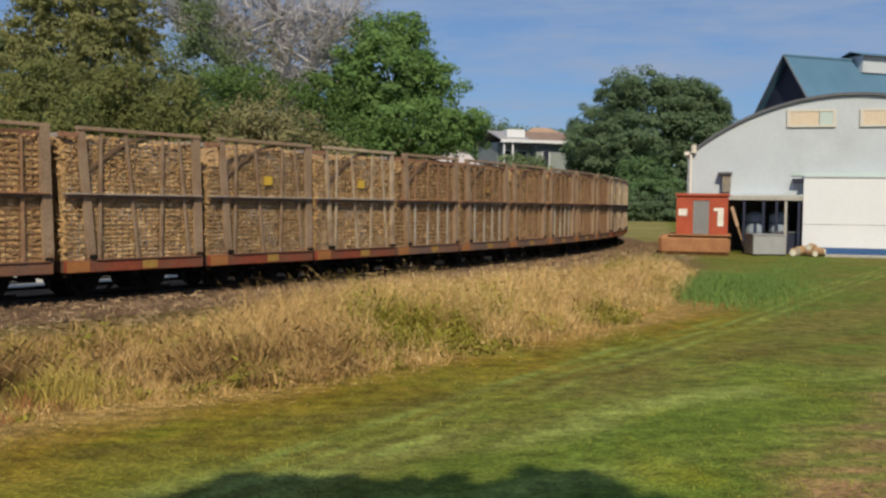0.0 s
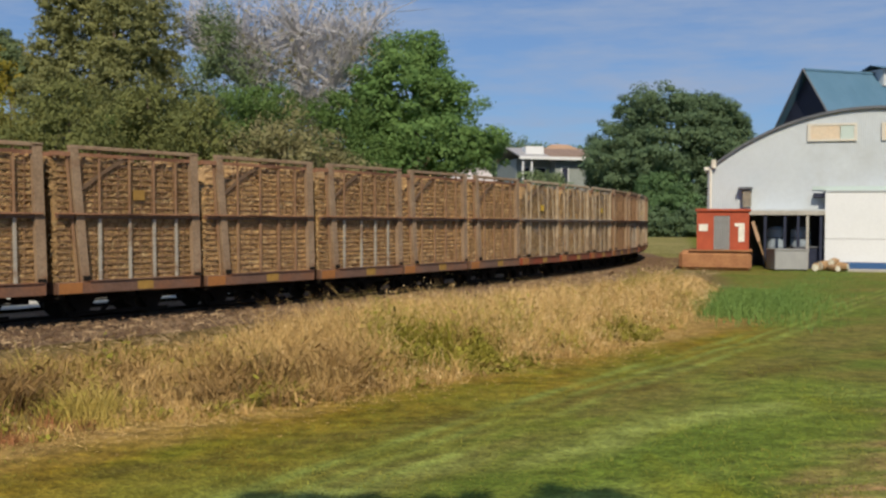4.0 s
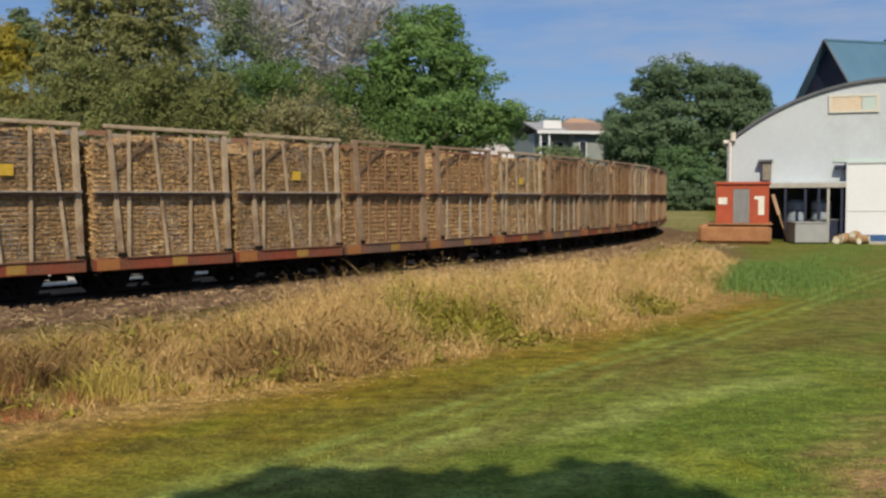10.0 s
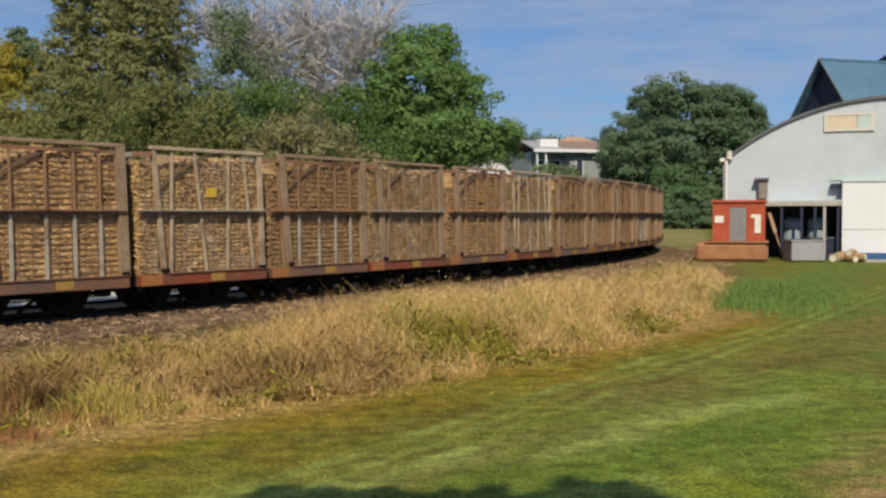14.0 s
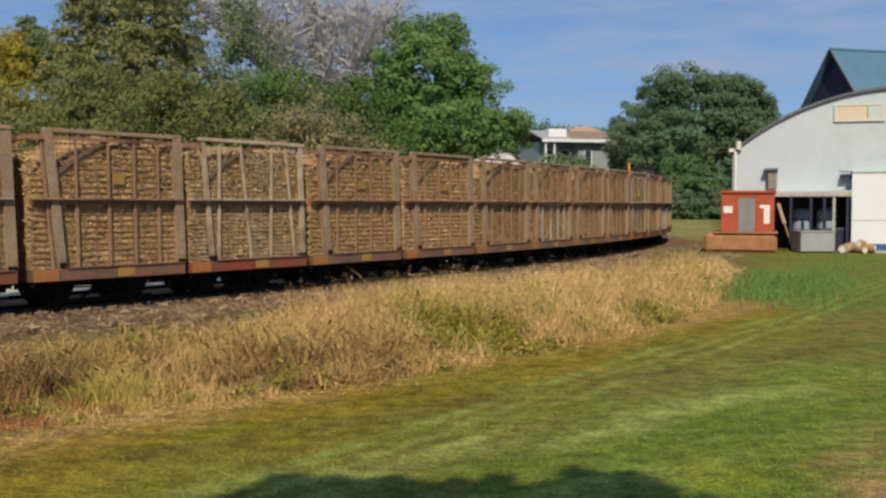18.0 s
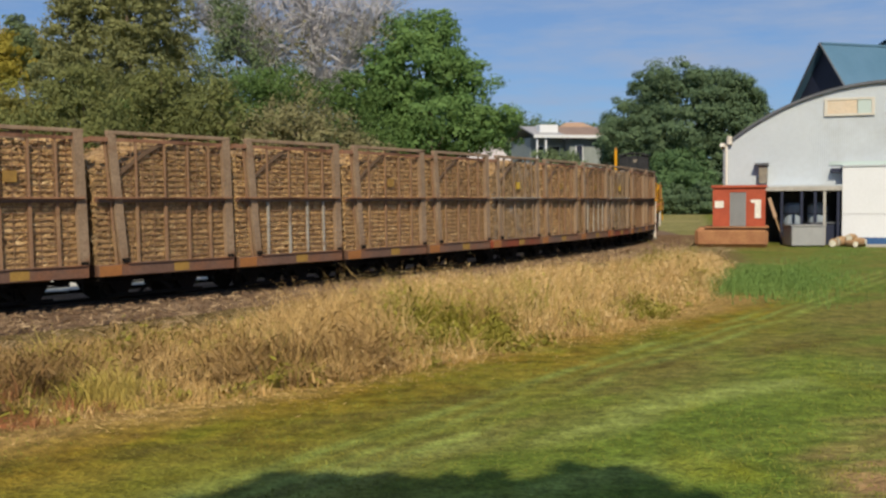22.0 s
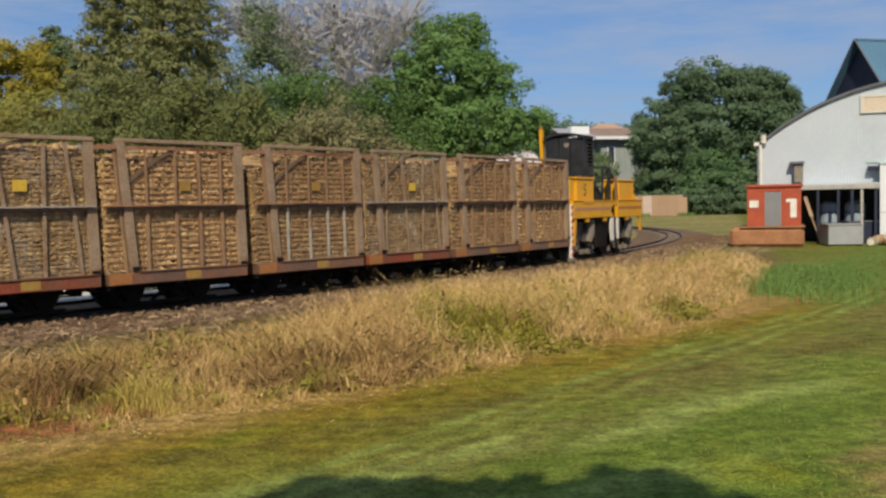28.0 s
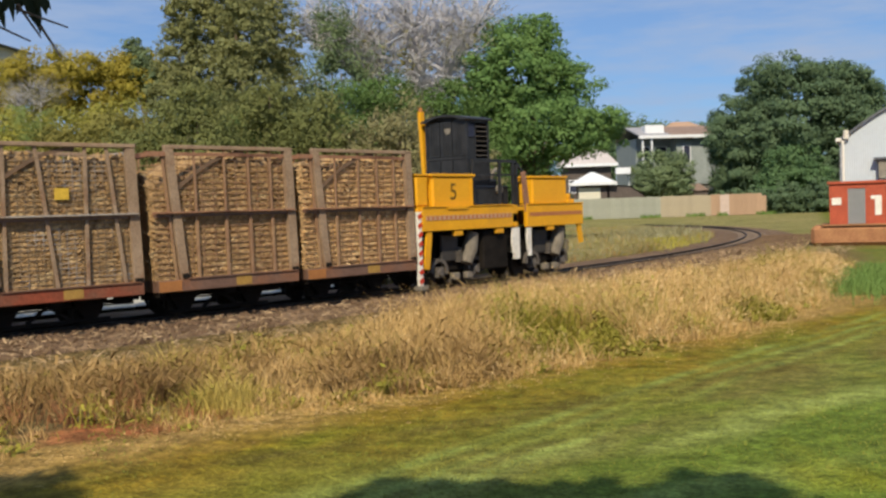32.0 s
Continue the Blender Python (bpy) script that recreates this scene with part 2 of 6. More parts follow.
# pale colour standing in for sunlit ground behind the train
M["gapground"] = mat("sunlit_toned_ground", (0.56, 0.545, 0.49), (0.42, 0.41, 0.34), 0.6, 0.95, 0.4)
M["litter"] = mat("pale_cane_trash", (0.46, 0.34, 0.20), (0.27, 0.18, 0.095), 0.4, 0.9, 0.0, vary=0.45)
M["olivegrass"] = mat("olive_understory_grass", (0.22, 0.18, 0.035), (0.30, 0.235, 0.05), 0.7, 0.9, 0.0, vary=0.35)
M["mesh"] = mat("zinc_mesh_wire", (0.16, 0.12, 0.08), (0.21, 0.165, 0.12), 0.3, 0.6, 0.0, third=(0.36, 0.37, 0.39))
# darkened ballast: the shade under the train is put into its colour
M["shadebed"] = mat("shade_toned_ballast", (0.05, 0.04, 0.034), (0.085, 0.068, 0.055), 0.4, 0.9, 0.8, fine=22, relief=0.04)
M["dome"] = mat("tan_roof_tiles", (0.45, 0.30, 0.20), (0.40, 0.26, 0.17), 0.8, 0.8, 0.2)


def leaf_mat(name, a, b, size=1.2):
    m = mat(name, a, b, size, 0.7, 0.0, vary=0.18, world_space=True, spec=0.08, speck=0.5)
    n, k = m.node_tree.nodes, m.node_tree.links
    bsdf, out = n["Principled BSDF"], n["Material Output"]
    tr, ms = n.new("ShaderNodeBsdfTranslucent"), n.new("ShaderNodeMixShader")
    k.new(bsdf.inputs["Base Color"].links[0].from_socket, tr.inputs[0])
    ms.inputs[0].default_value = 0.35
    k.new(bsdf.outputs[0], ms.inputs[1])
    k.new(tr.outputs[0], ms.inputs[2])
    k.new(ms.outputs[0], out.inputs[0])
    return m


M["leaf"] = leaf_mat("broad_green_leaves", (0.122, 0.222, 0.072), (0.18, 0.295, 0.10))
# far dark green leaves, made paler and bluer to paint in distance haze
M["leafdark"] = leaf_mat("hazed_green_leaves", (0.125, 0.20, 0.115), (0.175, 0.255, 0.14))
M["leafbush"] = leaf_mat("bush_green_leaves", (0.11, 0.175, 0.06), (0.16, 0.225, 0.078))
M["leafconifer"] = leaf_mat("feathery_olive_sprays", (0.22, 0.24, 0.105), (0.30, 0.315, 0.14))
M["leafkhaki"] = leaf_mat("khaki_green_leaves", (0.225, 0.22, 0.065), (0.30, 0.28, 0.085))
M["leafsage"] = leaf_mat("sage_green_leaves", (0.16, 0.225, 0.115), (0.22, 0.285, 0.15))
M["leafpalm"] = leaf_mat("palm_fronds", (0.20, 0.27, 0.085), (0.27, 0.33, 0.12))
# near-black leaves: the look of backlit, shaded foliage is put into the colour
M["leafshade"] = leaf_mat("shade_toned_leaves", (0.04, 0.05, 0.03), (0.05, 0.065, 0.035))
M["leafolive"] = leaf_mat("olive_leaves", (0.16, 0.185, 0.07), (0.225, 0.245, 0.09))
M["leafyellow"] = leaf_mat("yellow_green_leaves", (0.29, 0.29, 0.065), (0.38, 0.36, 0.08))
M["leafgold"] = leaf_mat("golden_leaves", (0.34, 0.305, 0.055), (0.44, 0.37, 0.07))
M["leafgrey"] = leaf_mat("grey_green_leaves", (0.21, 0.205, 0.10), (0.29, 0.275, 0.145))
M["leaffresh"] = leaf_mat("fresh_green_leaves", (0.115, 0.21, 0.095), (0.16, 0.265, 0.12))
M["leafmid"] = leaf_mat("mid_green_leaves", (0.115, 0.20, 0.062), (0.165, 0.26, 0.084))


# ------------------------------------------------------------ mesh helpers
def box(bm, x0, x1, y0, y1, z0, z1):
    v = [bm.verts.new((x, y, z)) for z in (z0, z1) for y in (y0, y1) for x in (x0, x1)]
    for f in ((0, 2, 3, 1), (4, 5, 7, 6), (0, 1, 5, 4), (2, 6, 7, 3), (0, 4, 6, 2), (1, 3, 7, 5)):
        bm.faces.new([v[i] for i in f])
    return v


def tube(bm, p, q, r0, r1=None, n=8, cap=True):
    p, q = Vector(p), Vector(q)
    r1 = r0 if r1 is None else r1
    d = (q - p).normalized()
    u = d.orthogonal().normalized()
    w = d.cross(u)
    rings = []
    for c, r in ((p, r0), (q, r1)):
        rings.append([bm.verts.new(c + (u * math.cos(a) + w * math.sin(a)) * r) for a in [2 * math.pi * i / n for i in range(n)]])
    for i in range(n):
        j = (i + 1) % n
        bm.faces.new((rings[0][i], rings[0][j], rings[1][j], rings[1][i]))
    if cap:
        bm.faces.new(rings[0][::-1])
        bm.faces.new(rings[1])


def bar(bm, p, q, w, d):
    """A flat bar from p to q, w wide along its side and d deep along y."""
    p, q = Vector(p), Vector(q)
    t = (q - p).normalized()
    side = Vector((0, 1, 0)).cross(t).normalized() * w / 2 if abs(t.y) < 0.9 else Vector((0, 0, w / 2))
    dep = t.cross(side).normalized() * d / 2
    v = [bm.verts.new(c + a * side + b * dep) for c in (p, q) for a, b in ((-1, -1), (1, -1), (1, 1), (-1, 1))]
    for f in ((3, 2, 1, 0), (4, 5, 6, 7), (0, 1, 5, 4), (1, 2, 6, 5), (2, 3, 7, 6), (3, 0, 4, 7)):
        bm.faces.new([v[i] for i in f])


def ribbon(bm, pts, w, d):
    """A bent flat bar through points of one upright plane along x, w wide and d deep."""
    rings = []
    for i, p in enumerate(pts):
        p = Vector(p)
        t = (Vector(pts[min(i + 1, len(pts) - 1)]) - Vector(pts[max(i - 1, 0)])).normalized()
        side = Vector((-t.z, 0, t.x)) * w / 2
        rings.append([bm.verts.new(p + a * side + Vector((0, b * d / 2, 0))) for a, b in ((-1, -1), (1, -1), (1, 1), (-1, 1))])
    for a, b in zip(rings, rings[1:]):
        for k in range(4):
            bm.faces.new((a[k], a[(k + 1) % 4], b[(k + 1) % 4], b[k]))
    bm.faces.new(rings[0][::-1])
    bm.faces.new(rings[-1])


def mesh(name, bm, material, smooth=False, bevel=0.0):
    if bevel:
        bmesh.ops.bevel(bm, geom=bm.edges[:], offset=bevel, segments=1, affect="EDGES")
    bmesh.ops.recalc_face_normals(bm, faces=bm.faces[:]) if len(bm.faces) < 6000 else None
    me = bpy.data.meshes.new(name)
    bm.to_mesh(me)
    bm.free()
    me.materials.append(M[material] if isinstance(material, str) else material)
    if smooth:
        me.polygons.foreach_set("use_smooth", [True] * len(me.polygons))
    return me


def part(name, bm, material, parent, label="", smooth=False, bevel=0.0):
    ob = new(name, mesh(name, bm, material, smooth, bevel))
    ob.parent = parent
    if label:
        tagged(ob, label)
    return ob


def piece(name, data, parent, at=(0, 0, 0)):
    ob = new(name, data)
    ob.parent, ob.location = parent, at
    return ob


def boxes(*rows):
    bm = bmesh.new()
    for r in rows:
        box(bm, *r)
    return bm


def thing(name, label, category, at=(0, 0, 0), rz=0, group="", kind=""):
    ob = new(name)
    ob.matrix_world = pose(*at, 0, 0, rz)
    ob.empty_display_size = 0.1
    return tagged(ob, label, category, group, kind)


def sheet(name, verts, faces, material, parent=None, label="", category="", kind="", smooth=False):
    me = bpy.data.meshes.new(name)
    me.from_pydata(verts, [], faces)
    me.materials.append(M[material])
    if smooth:
        me.polygons.foreach_set("use_smooth", [True] * len(me.polygons))
    ob = new(name, me)
    ob.parent = parent
    return tagged(ob, label, category, "", kind)


# ------------------------------------------------------------ the line of the railway
STEP = 0.1
PATH = []          # points of the bins' near side, by distance from the first one
def lay_path():
    x, y, s = -5.58, 14.195, 0.0
    th = radians(48.80)
    while s < 130:
        PATH.append((x, y, th))
        k = 0.6795 + 0.3339 * s / 30
        if s > 56:
            k *= max(0.0, 1 - (s - 56) / 8)
        th += radians(k) * STEP
        x, y, s = x + math.cos(th) * STEP, y + math.sin(th) * STEP, s + STEP
lay_path()
HALF = 0.95        # half the width of a bin
RAIL = 0.10        # height of the rail's head


def on_line(s, left=0.0):
    """The place and heading at s metres along the line, left metres to its left."""
    if s <= 0:
        x, y, th = PATH[0]
        x, y = x + s * math.cos(th), y + s * math.sin(th)
    else:
        i = min(int(s / STEP), len(PATH) - 2)
        f = s / STEP - i
        (x, y, th), (x2, y2, _) = PATH[i], PATH[i + 1]
        x, y = x + (x2 - x) * f, y + (y2 - y) * f
    return x - left * math.sin(th), y + left * math.cos(th), th


def far_from_line(x, y):
    """Signed distance to the left of the track's middle, near the camera's side negative."""
    best = (1e9, 0)
    for s in range(-40, 121, 4):
        px, py, th = on_line(s, HALF)
        d = math.hypot(x - px, y - py)
        if d < best[0]:
            best = (d, -math.sin(th) * (x - px) + math.cos(th) * (y - py))
    return best[1] if abs(best[1]) > 1 else best[1]


TRAIN = (83.58, 80.88, 78.06, 75.18, 72.41, 69.71, 67.01, 64.33, 61.74, 59.15, 56.62, 54.12, 51.68, 49.25, 46.72, 44.18, 41.67, 39.21, 36.78, 34.37, 31.97, 29.58, 27.20, 24.84, 22.51, 20.20, 17.93, 15.69, 13.48, 11.30, 9.14, 6.97, 4.79)
# slack in the couplings: how far each bin stands ahead of its even place, from the tail
SLACK = (0.10, 0.07, 0.0, 0.01, -0.08, -0.045, -0.04, 0.0, -0.01, 0.03, 0.03, -0.01, -0.01, 0.02, -0.045, -0.02, 0.0, -0.05, -0.04, -0.01, 0.0, -0.01, -0.035, -0.05, 0.04, 0.0, 0.015, -0.01, 0.04, 0.06, 0.05, 0.0, 0.0, 0.0)

def along(t):
    i = min(int(t), 31)
    return TRAIN[i] + (TRAIN[i + 1] - TRAIN[i]) * (t - i)


def stand(s, length):
    """The pose of a wagon whose middle stands at s, on the two points of its wheelbase."""
    ax, ay, _ = on_line(s - length / 4, HALF)
    bx, by, _ = on_line(s + length / 4, HALF)
    return pose((ax + bx) / 2, (ay + by) / 2, RAIL, 0, 0, math.degrees(math.atan2(by - ay, bx - ax)))

# ------------------------------------------------------------ ground
def lawn_material():
    m = bpy.data.materials.new("mown_lawn")
    m.use_nodes = True
    n, k = m.node_tree.nodes, m.node_tree.links
    bsdf = n["Principled BSDF"]
    bsdf.inputs["Roughness"].default_value = 0.95
    bsdf.inputs["Specular IOR Level"].default_value = 0.1
    geo = n.new("ShaderNodeNewGeometry")

    def tex(scale, detail, stretch=(1, 1, 1), turn=0.0):
        rot, mp, t = n.new("ShaderNodeMapping"), n.new("ShaderNodeMapping"), n.new("ShaderNodeTexNoise")
        mp.inputs["Scale"].default_value, rot.inputs["Rotation"].default_value = stretch, (0, 0, turn)
        t.inputs["Scale"].default_value, t.inputs["Detail"].default_value = scale, detail
        k.new(geo.outputs["Position"], rot.inputs[0])
        k.new(rot.outputs[0], mp.inputs[0])
        k.new(mp.outputs[0], t.inputs["Vector"])
        return t.outputs["Fac"]

    def mix(src, lo, hi, x, y, kind="MIX"):
        r, q = n.new("ShaderNodeMapRange"), n.new("ShaderNodeMix")
        r.inputs[1].default_value, r.inputs[2].default_value = lo, hi
        k.new(src, r.inputs[0])
        q.data_type, q.blend_type = "RGBA", kind
        k.new(r.outputs[0], q.inputs[0])
        for slot, v in ((6, x), (7, y)):
            if isinstance(v, tuple):
                q.inputs[slot].default_value = (*v, 1)
            else:
                k.new(v, q.inputs[slot])
        return q.outputs[2]

    green = mix(tex(0.35, 4), 0.35, 0.65, (0.112, 0.170, 0.024), (0.158, 0.205, 0.030))
    sep = n.new("ShaderNodeSeparateXYZ")
    k.new(geo.outputs["Position"], sep.inputs[0])

    def line(cx, cy, wobble, scale):
        """A sum of the two ground coordinates, made uneven by noise."""
        m1, m2, m3 = (n.new("ShaderNodeMath") for _ in range(3))
        for m in (m1, m2, m3):
            m.operation = "MULTIPLY_ADD"
        m1.inputs[1].default_value, m2.inputs[1].default_value, m3.inputs[1].default_value = cx, cy, wobble
        k.new(sep.outputs[0], m1.inputs[0])
        m1.inputs[2].default_value = -wobble * 0.5
        k.new(sep.outputs[1], m2.inputs[0])
        k.new(m1.outputs[0], m2.inputs[2])
        k.new(tex(scale, 5), m3.inputs[0])
        k.new(m2.outputs[0], m3.inputs[2])
        return m3.outputs[0]

    # mower's way: streaks along the strip, some pale, some worn to brown
    col = mix(tex(1.0, 4, (0.3, 1.3, 1), -0.55), 0.53, 0.66, green, (0.215, 0.27, 0.055))
    col = mix(tex(0.8, 5, (0.2, 1.0, 1), -0.95), 0.56, 0.70, col, (0.165, 0.145, 0.036))
    # more yellow towards the dry strip, straw under it
    col = mix(line(-1.15, 1.0, 3.6, 0.6), 5.9, 9.2, col, mix(tex(1.3, 5), 0.38, 0.62, (0.180, 0.142, 0.012), (0.252, 0.162, 0.018)))
    col = mix(tex(0.9, 5, (1.0, 0.6, 1)), 0.58, 0.72, col, (0.200, 0.215, 0.018))
    col = mix(line(-1.15, 1.0, 1.3, 1.9), 9.0, 10.0, col, (0.330, 0.215, 0.068))
    # darker brown deeper in, painting the shaded gaps between the clumps
    col = mix(line(-1.15, 1.0, 1.2, 1.2), 10.6, 11.6, col, (0.17, 0.125, 0.052))
    col = mix(line(-1.15, 1.0, 6.0, 0.3), 20.0, 26.0, col, mix(tex(0.5, 5, (0.4, 1, 1)), 0.42, 0.58, (0.20, 0.195, 0.065), (0.28, 0.245, 0.10)))

    # the lawn goes on, dull green, towards the shed
    col = mix(line(1.0, -0.25, 0.8, 0.6), 1.2, 2.0, col, mix(tex(0.7, 5, (0.6, 1.2, 1)), 0.40, 0.62, (0.125, 0.165, 0.026), (0.185, 0.165, 0.040)))

    def stripe(cx, cy, mid, half, wobble, scale, strength, breaks, colour):
        """A soft band along cx*x + cy*y = mid, broken up by noise."""
        a, b, c, d = (n.new("ShaderNodeMath") for _ in range(4))
        a.operation, b.operation, c.operation, d.operation = "SUBTRACT", "ABSOLUTE", "MULTIPLY_ADD", "MULTIPLY"
        k.new(line(cx, cy, wobble, scale), a.inputs[0])
        a.inputs[1].default_value = mid
        k.new(a.outputs[0], b.inputs[0])
        k.new(b.outputs[0], c.inputs[0])
        c.inputs[1].default_value, c.inputs[2].default_value = -1 / half, 1.0
        c.use_clamp = True
        r = n.new("ShaderNodeMapRange")
        r.inputs[1].default_value, r.inputs[2].default_value, r.inputs[3].default_value, r.inputs[4].default_value = breaks, breaks + 0.2, 0.0, strength
        k.new(tex(1.4, 5, (0.5, 1.0, 1), -0.8), r.inputs[0])
        k.new(c.outputs[0], d.inputs[0])
        k.new(r.outputs[0], d.inputs[1])
        q = n.new("ShaderNodeMix")
        q.data_type = "RGBA"
        k.new(d.outputs[0], q.inputs[0])
        k.new(col, q.inputs[6])
        q.inputs[7].default_value = (*colour, 1)
        return q.outputs[2]

    # worn way across the lawn, the wheel lines beside it, a paler swath and a dull one
    col = stripe(-1.2, 1.0, 6.4, 1.4, 1.0, 0.5, 0.85, 0.32, (0.178, 0.156, 0.042))
    for mid, half in ((6.50, 0.22), (6.98, 0.16), (7.42, 0.20)):
        col = stripe(-1.45, 1.0, mid, half, 0.35, 0.7, 1.0, 0.36, (0.225, 0.275, 0.060))
    col = stripe(-1.45, 1.0, 6.74, 0.16, 0.3, 0.7, 0.5, 0.38, (0.125, 0.125, 0.030))
    col = stripe(-0.74, 1.0, 6.2, 0.60, 1.2, 0.8, 0.8, 0.44, (0.280, 0.330, 0.085))
    col = stripe(-0.55, 1.0, 5.2, 0.45, 0.9, 0.9, 0.5, 0.46, (0.240, 0.290, 0.070))
    col = stripe(-0.76, 1.0, 7.75, 0.35, 0.5, 0.9, 0.9, 0.38, (0.130, 0.108, 0.022))
    # dry earth near the camera on the far side of the shade
    col = mix(line(1.0, -0.75, 2.2, 0.9), -2.3, -1.5, col, mix(tex(2.5, 5, (0.5, 1.3, 1), -0.2), 0.42, 0.58, (0.185, 0.195, 0.050), (0.330, 0.205, 0.098)))
    # a patch of bare red earth beside the weeds
    dist, wide = n.new("ShaderNodeVectorMath"), n.new("ShaderNodeMath")
    dist.operation, wide.operation = "DISTANCE", "MULTIPLY_ADD"
    dist.inputs[1].default_value = (-3.55, 6.98, 0)
    k.new(geo.outputs["Position"], dist.inputs[0])
    wide.inputs[1].default_value = 1.1
    k.new(tex(2.2, 5), wide.inputs[0])
    k.new(dist.outputs["Value"], wide.inputs[2])
    col = mix(wide.outputs[0], 1.12, 0.80, col, mix(tex(9.0, 5), 0.40, 0.60, (0.36, 0.135, 0.055), (0.24, 0.105, 0.042)))
    grain = tex(26, 6)
    tuft = tex(6.5, 6, (0.8, 1.0, 1))
    for src, lo, hi in ((tuft, 0.62, 1.30), (grain, 0.66, 1.32), (tex(1.7, 4, (0.9, 0.9, 1), -0.4), 0.86, 1.12)):
        r, q = n.new("ShaderNodeMapRange"), n.new("ShaderNodeMix")
        r.inputs[1].default_value, r.inputs[2].default_value, r.inputs[3].default_value, r.inputs[4].default_value = 0.32, 0.68, lo, hi
        k.new(src, r.inputs[0])
        q.data_type, q.blend_type = "RGBA", "MULTIPLY"
        q.inputs[0].default_value = 1
        k.new(col, q.inputs[6])
        k.new(r.outputs[0], q.inputs[7])
        col = q.outputs[2]
    k.new(col, bsdf.inputs["Base Color"])
    bp = n.new("ShaderNodeBump")
    bp.inputs["Strength"].default_value, bp.inputs["Distance"].default_value = 0.9, 0.05
    k.new(grain, bp.inputs["Height"])
    k.new(bp.outputs[0], bsdf.inputs["Normal"])
    return m


M["lawn"] = lawn_material()


def ground_height(x, y):
    return 0.38 * max(0.0, min(1.0, (y - 68) / 16)) + 0.05 * noise.noise((x * 0.15, y * 0.15, 0.3)) + 0.02 * noise.noise((x * 0.7, y * 0.7, 2.0))


def build_ground():
    xs = [-3000, -900, -300, -120, -70] + [-45 + i * 1.5 for i in range(60)] + [60, 90, 150, 320, 900, 3000]
    ys = [-3000, -600, -120, -40, -15] + [-6 + i * 0.75 for i in range(64)] + [45, 52, 60, 70, 82, 100, 130, 180, 300, 700, 1500, 4000]
    verts = [(x, y, ground_height(x, y) if abs(x) < 160 and y > -20 else 0) for y in ys for x in xs]
    w = len(xs)
    faces = [(j * w + i, j * w + i + 1, (j + 1) * w + i + 1, (j + 1) * w + i) for j in range(len(ys) - 1) for i in range(w - 1)]
    sheet("ground", verts, faces, "lawn", None, "mown green lawn with yellow and worn brown patches", "", "structure", True)


build_ground()


# edge between the lawn and the dry grass, walked from the near end to the far end
EDGE = ((-14.0, -3.6), (-9.0, 1.8), (-5.2, 5.0), (-3.2, 6.85), (-2.3, 7.65), (-1.1, 8.6), (-0.1, 9.4), (1.2, 10.95), (2.2, 12.25), (3.3, 14.1), (4.5, 16.5), (5.6, 19.2), (6.7, 22.8), (7.6, 27.5), (8.6, 33.0))
# patches that stand out in the strip: x, y, radius, kind
PATCHES = ((0.3, 10.9, 0.75, 'green'), (2.95, 13.6, 0.55, 'green'), (-1.4, 8.85, 0.35, 'fresh'), (-2.75, 7.8, 0.55, 'olive'), (-3.7, 9.4, 0.45, 'olive'), (-2.0, 8.6, 0.5, 'brown'), (-0.95, 9.7, 0.5, 'brown'), (-4.0, 8.9, 0.35, 'brown'), (-2.9, 9.2, 0.5, 'brown'), (1.6, 12.3, 0.3, 'olive'))


def edge_at(f):
    f = max(0.0, min(f, len(EDGE) - 1.001))
    i = int(f)
    g = f - i
    return EDGE[i][0] + (EDGE[i + 1][0] - EDGE[i][0]) * g, EDGE[i][1] + (EDGE[i + 1][1] - EDGE[i][1]) * g


def blades(name, spots, material, label, category="grass"):
    """Grass as many thin bent blades: rows of x, y, z, height, width, lean."""
    verts, faces = [], []
    rng = random.Random(len(name) + len(spots))
    for x, y, z, h, w, lean in spots:
        a, b = rng.uniform(0, 6.283), rng.uniform(0, 6.283)
        dx, dy = math.cos(a) * w / 2, math.sin(a) * w / 2
        lx, ly = math.cos(b) * lean * h, math.sin(b) * lean * h
        i = len(verts)
        verts += [(x - dx, y - dy, z), (x + dx, y + dy, z), (x + dx * 0.8 + lx * 0.35, y + dy * 0.8 + ly * 0.35, z + h * 0.6),
                  (x - dx * 0.8 + lx * 0.35, y - dy * 0.8 + ly * 0.35, z + h * 0.6), (x + lx, y + ly, z + h)]
        faces += [(i, i + 1, i + 2, i + 3), (i + 3, i + 2, i + 4)]
    return sheet(name, verts, faces, material, None, label, category, "stuff")


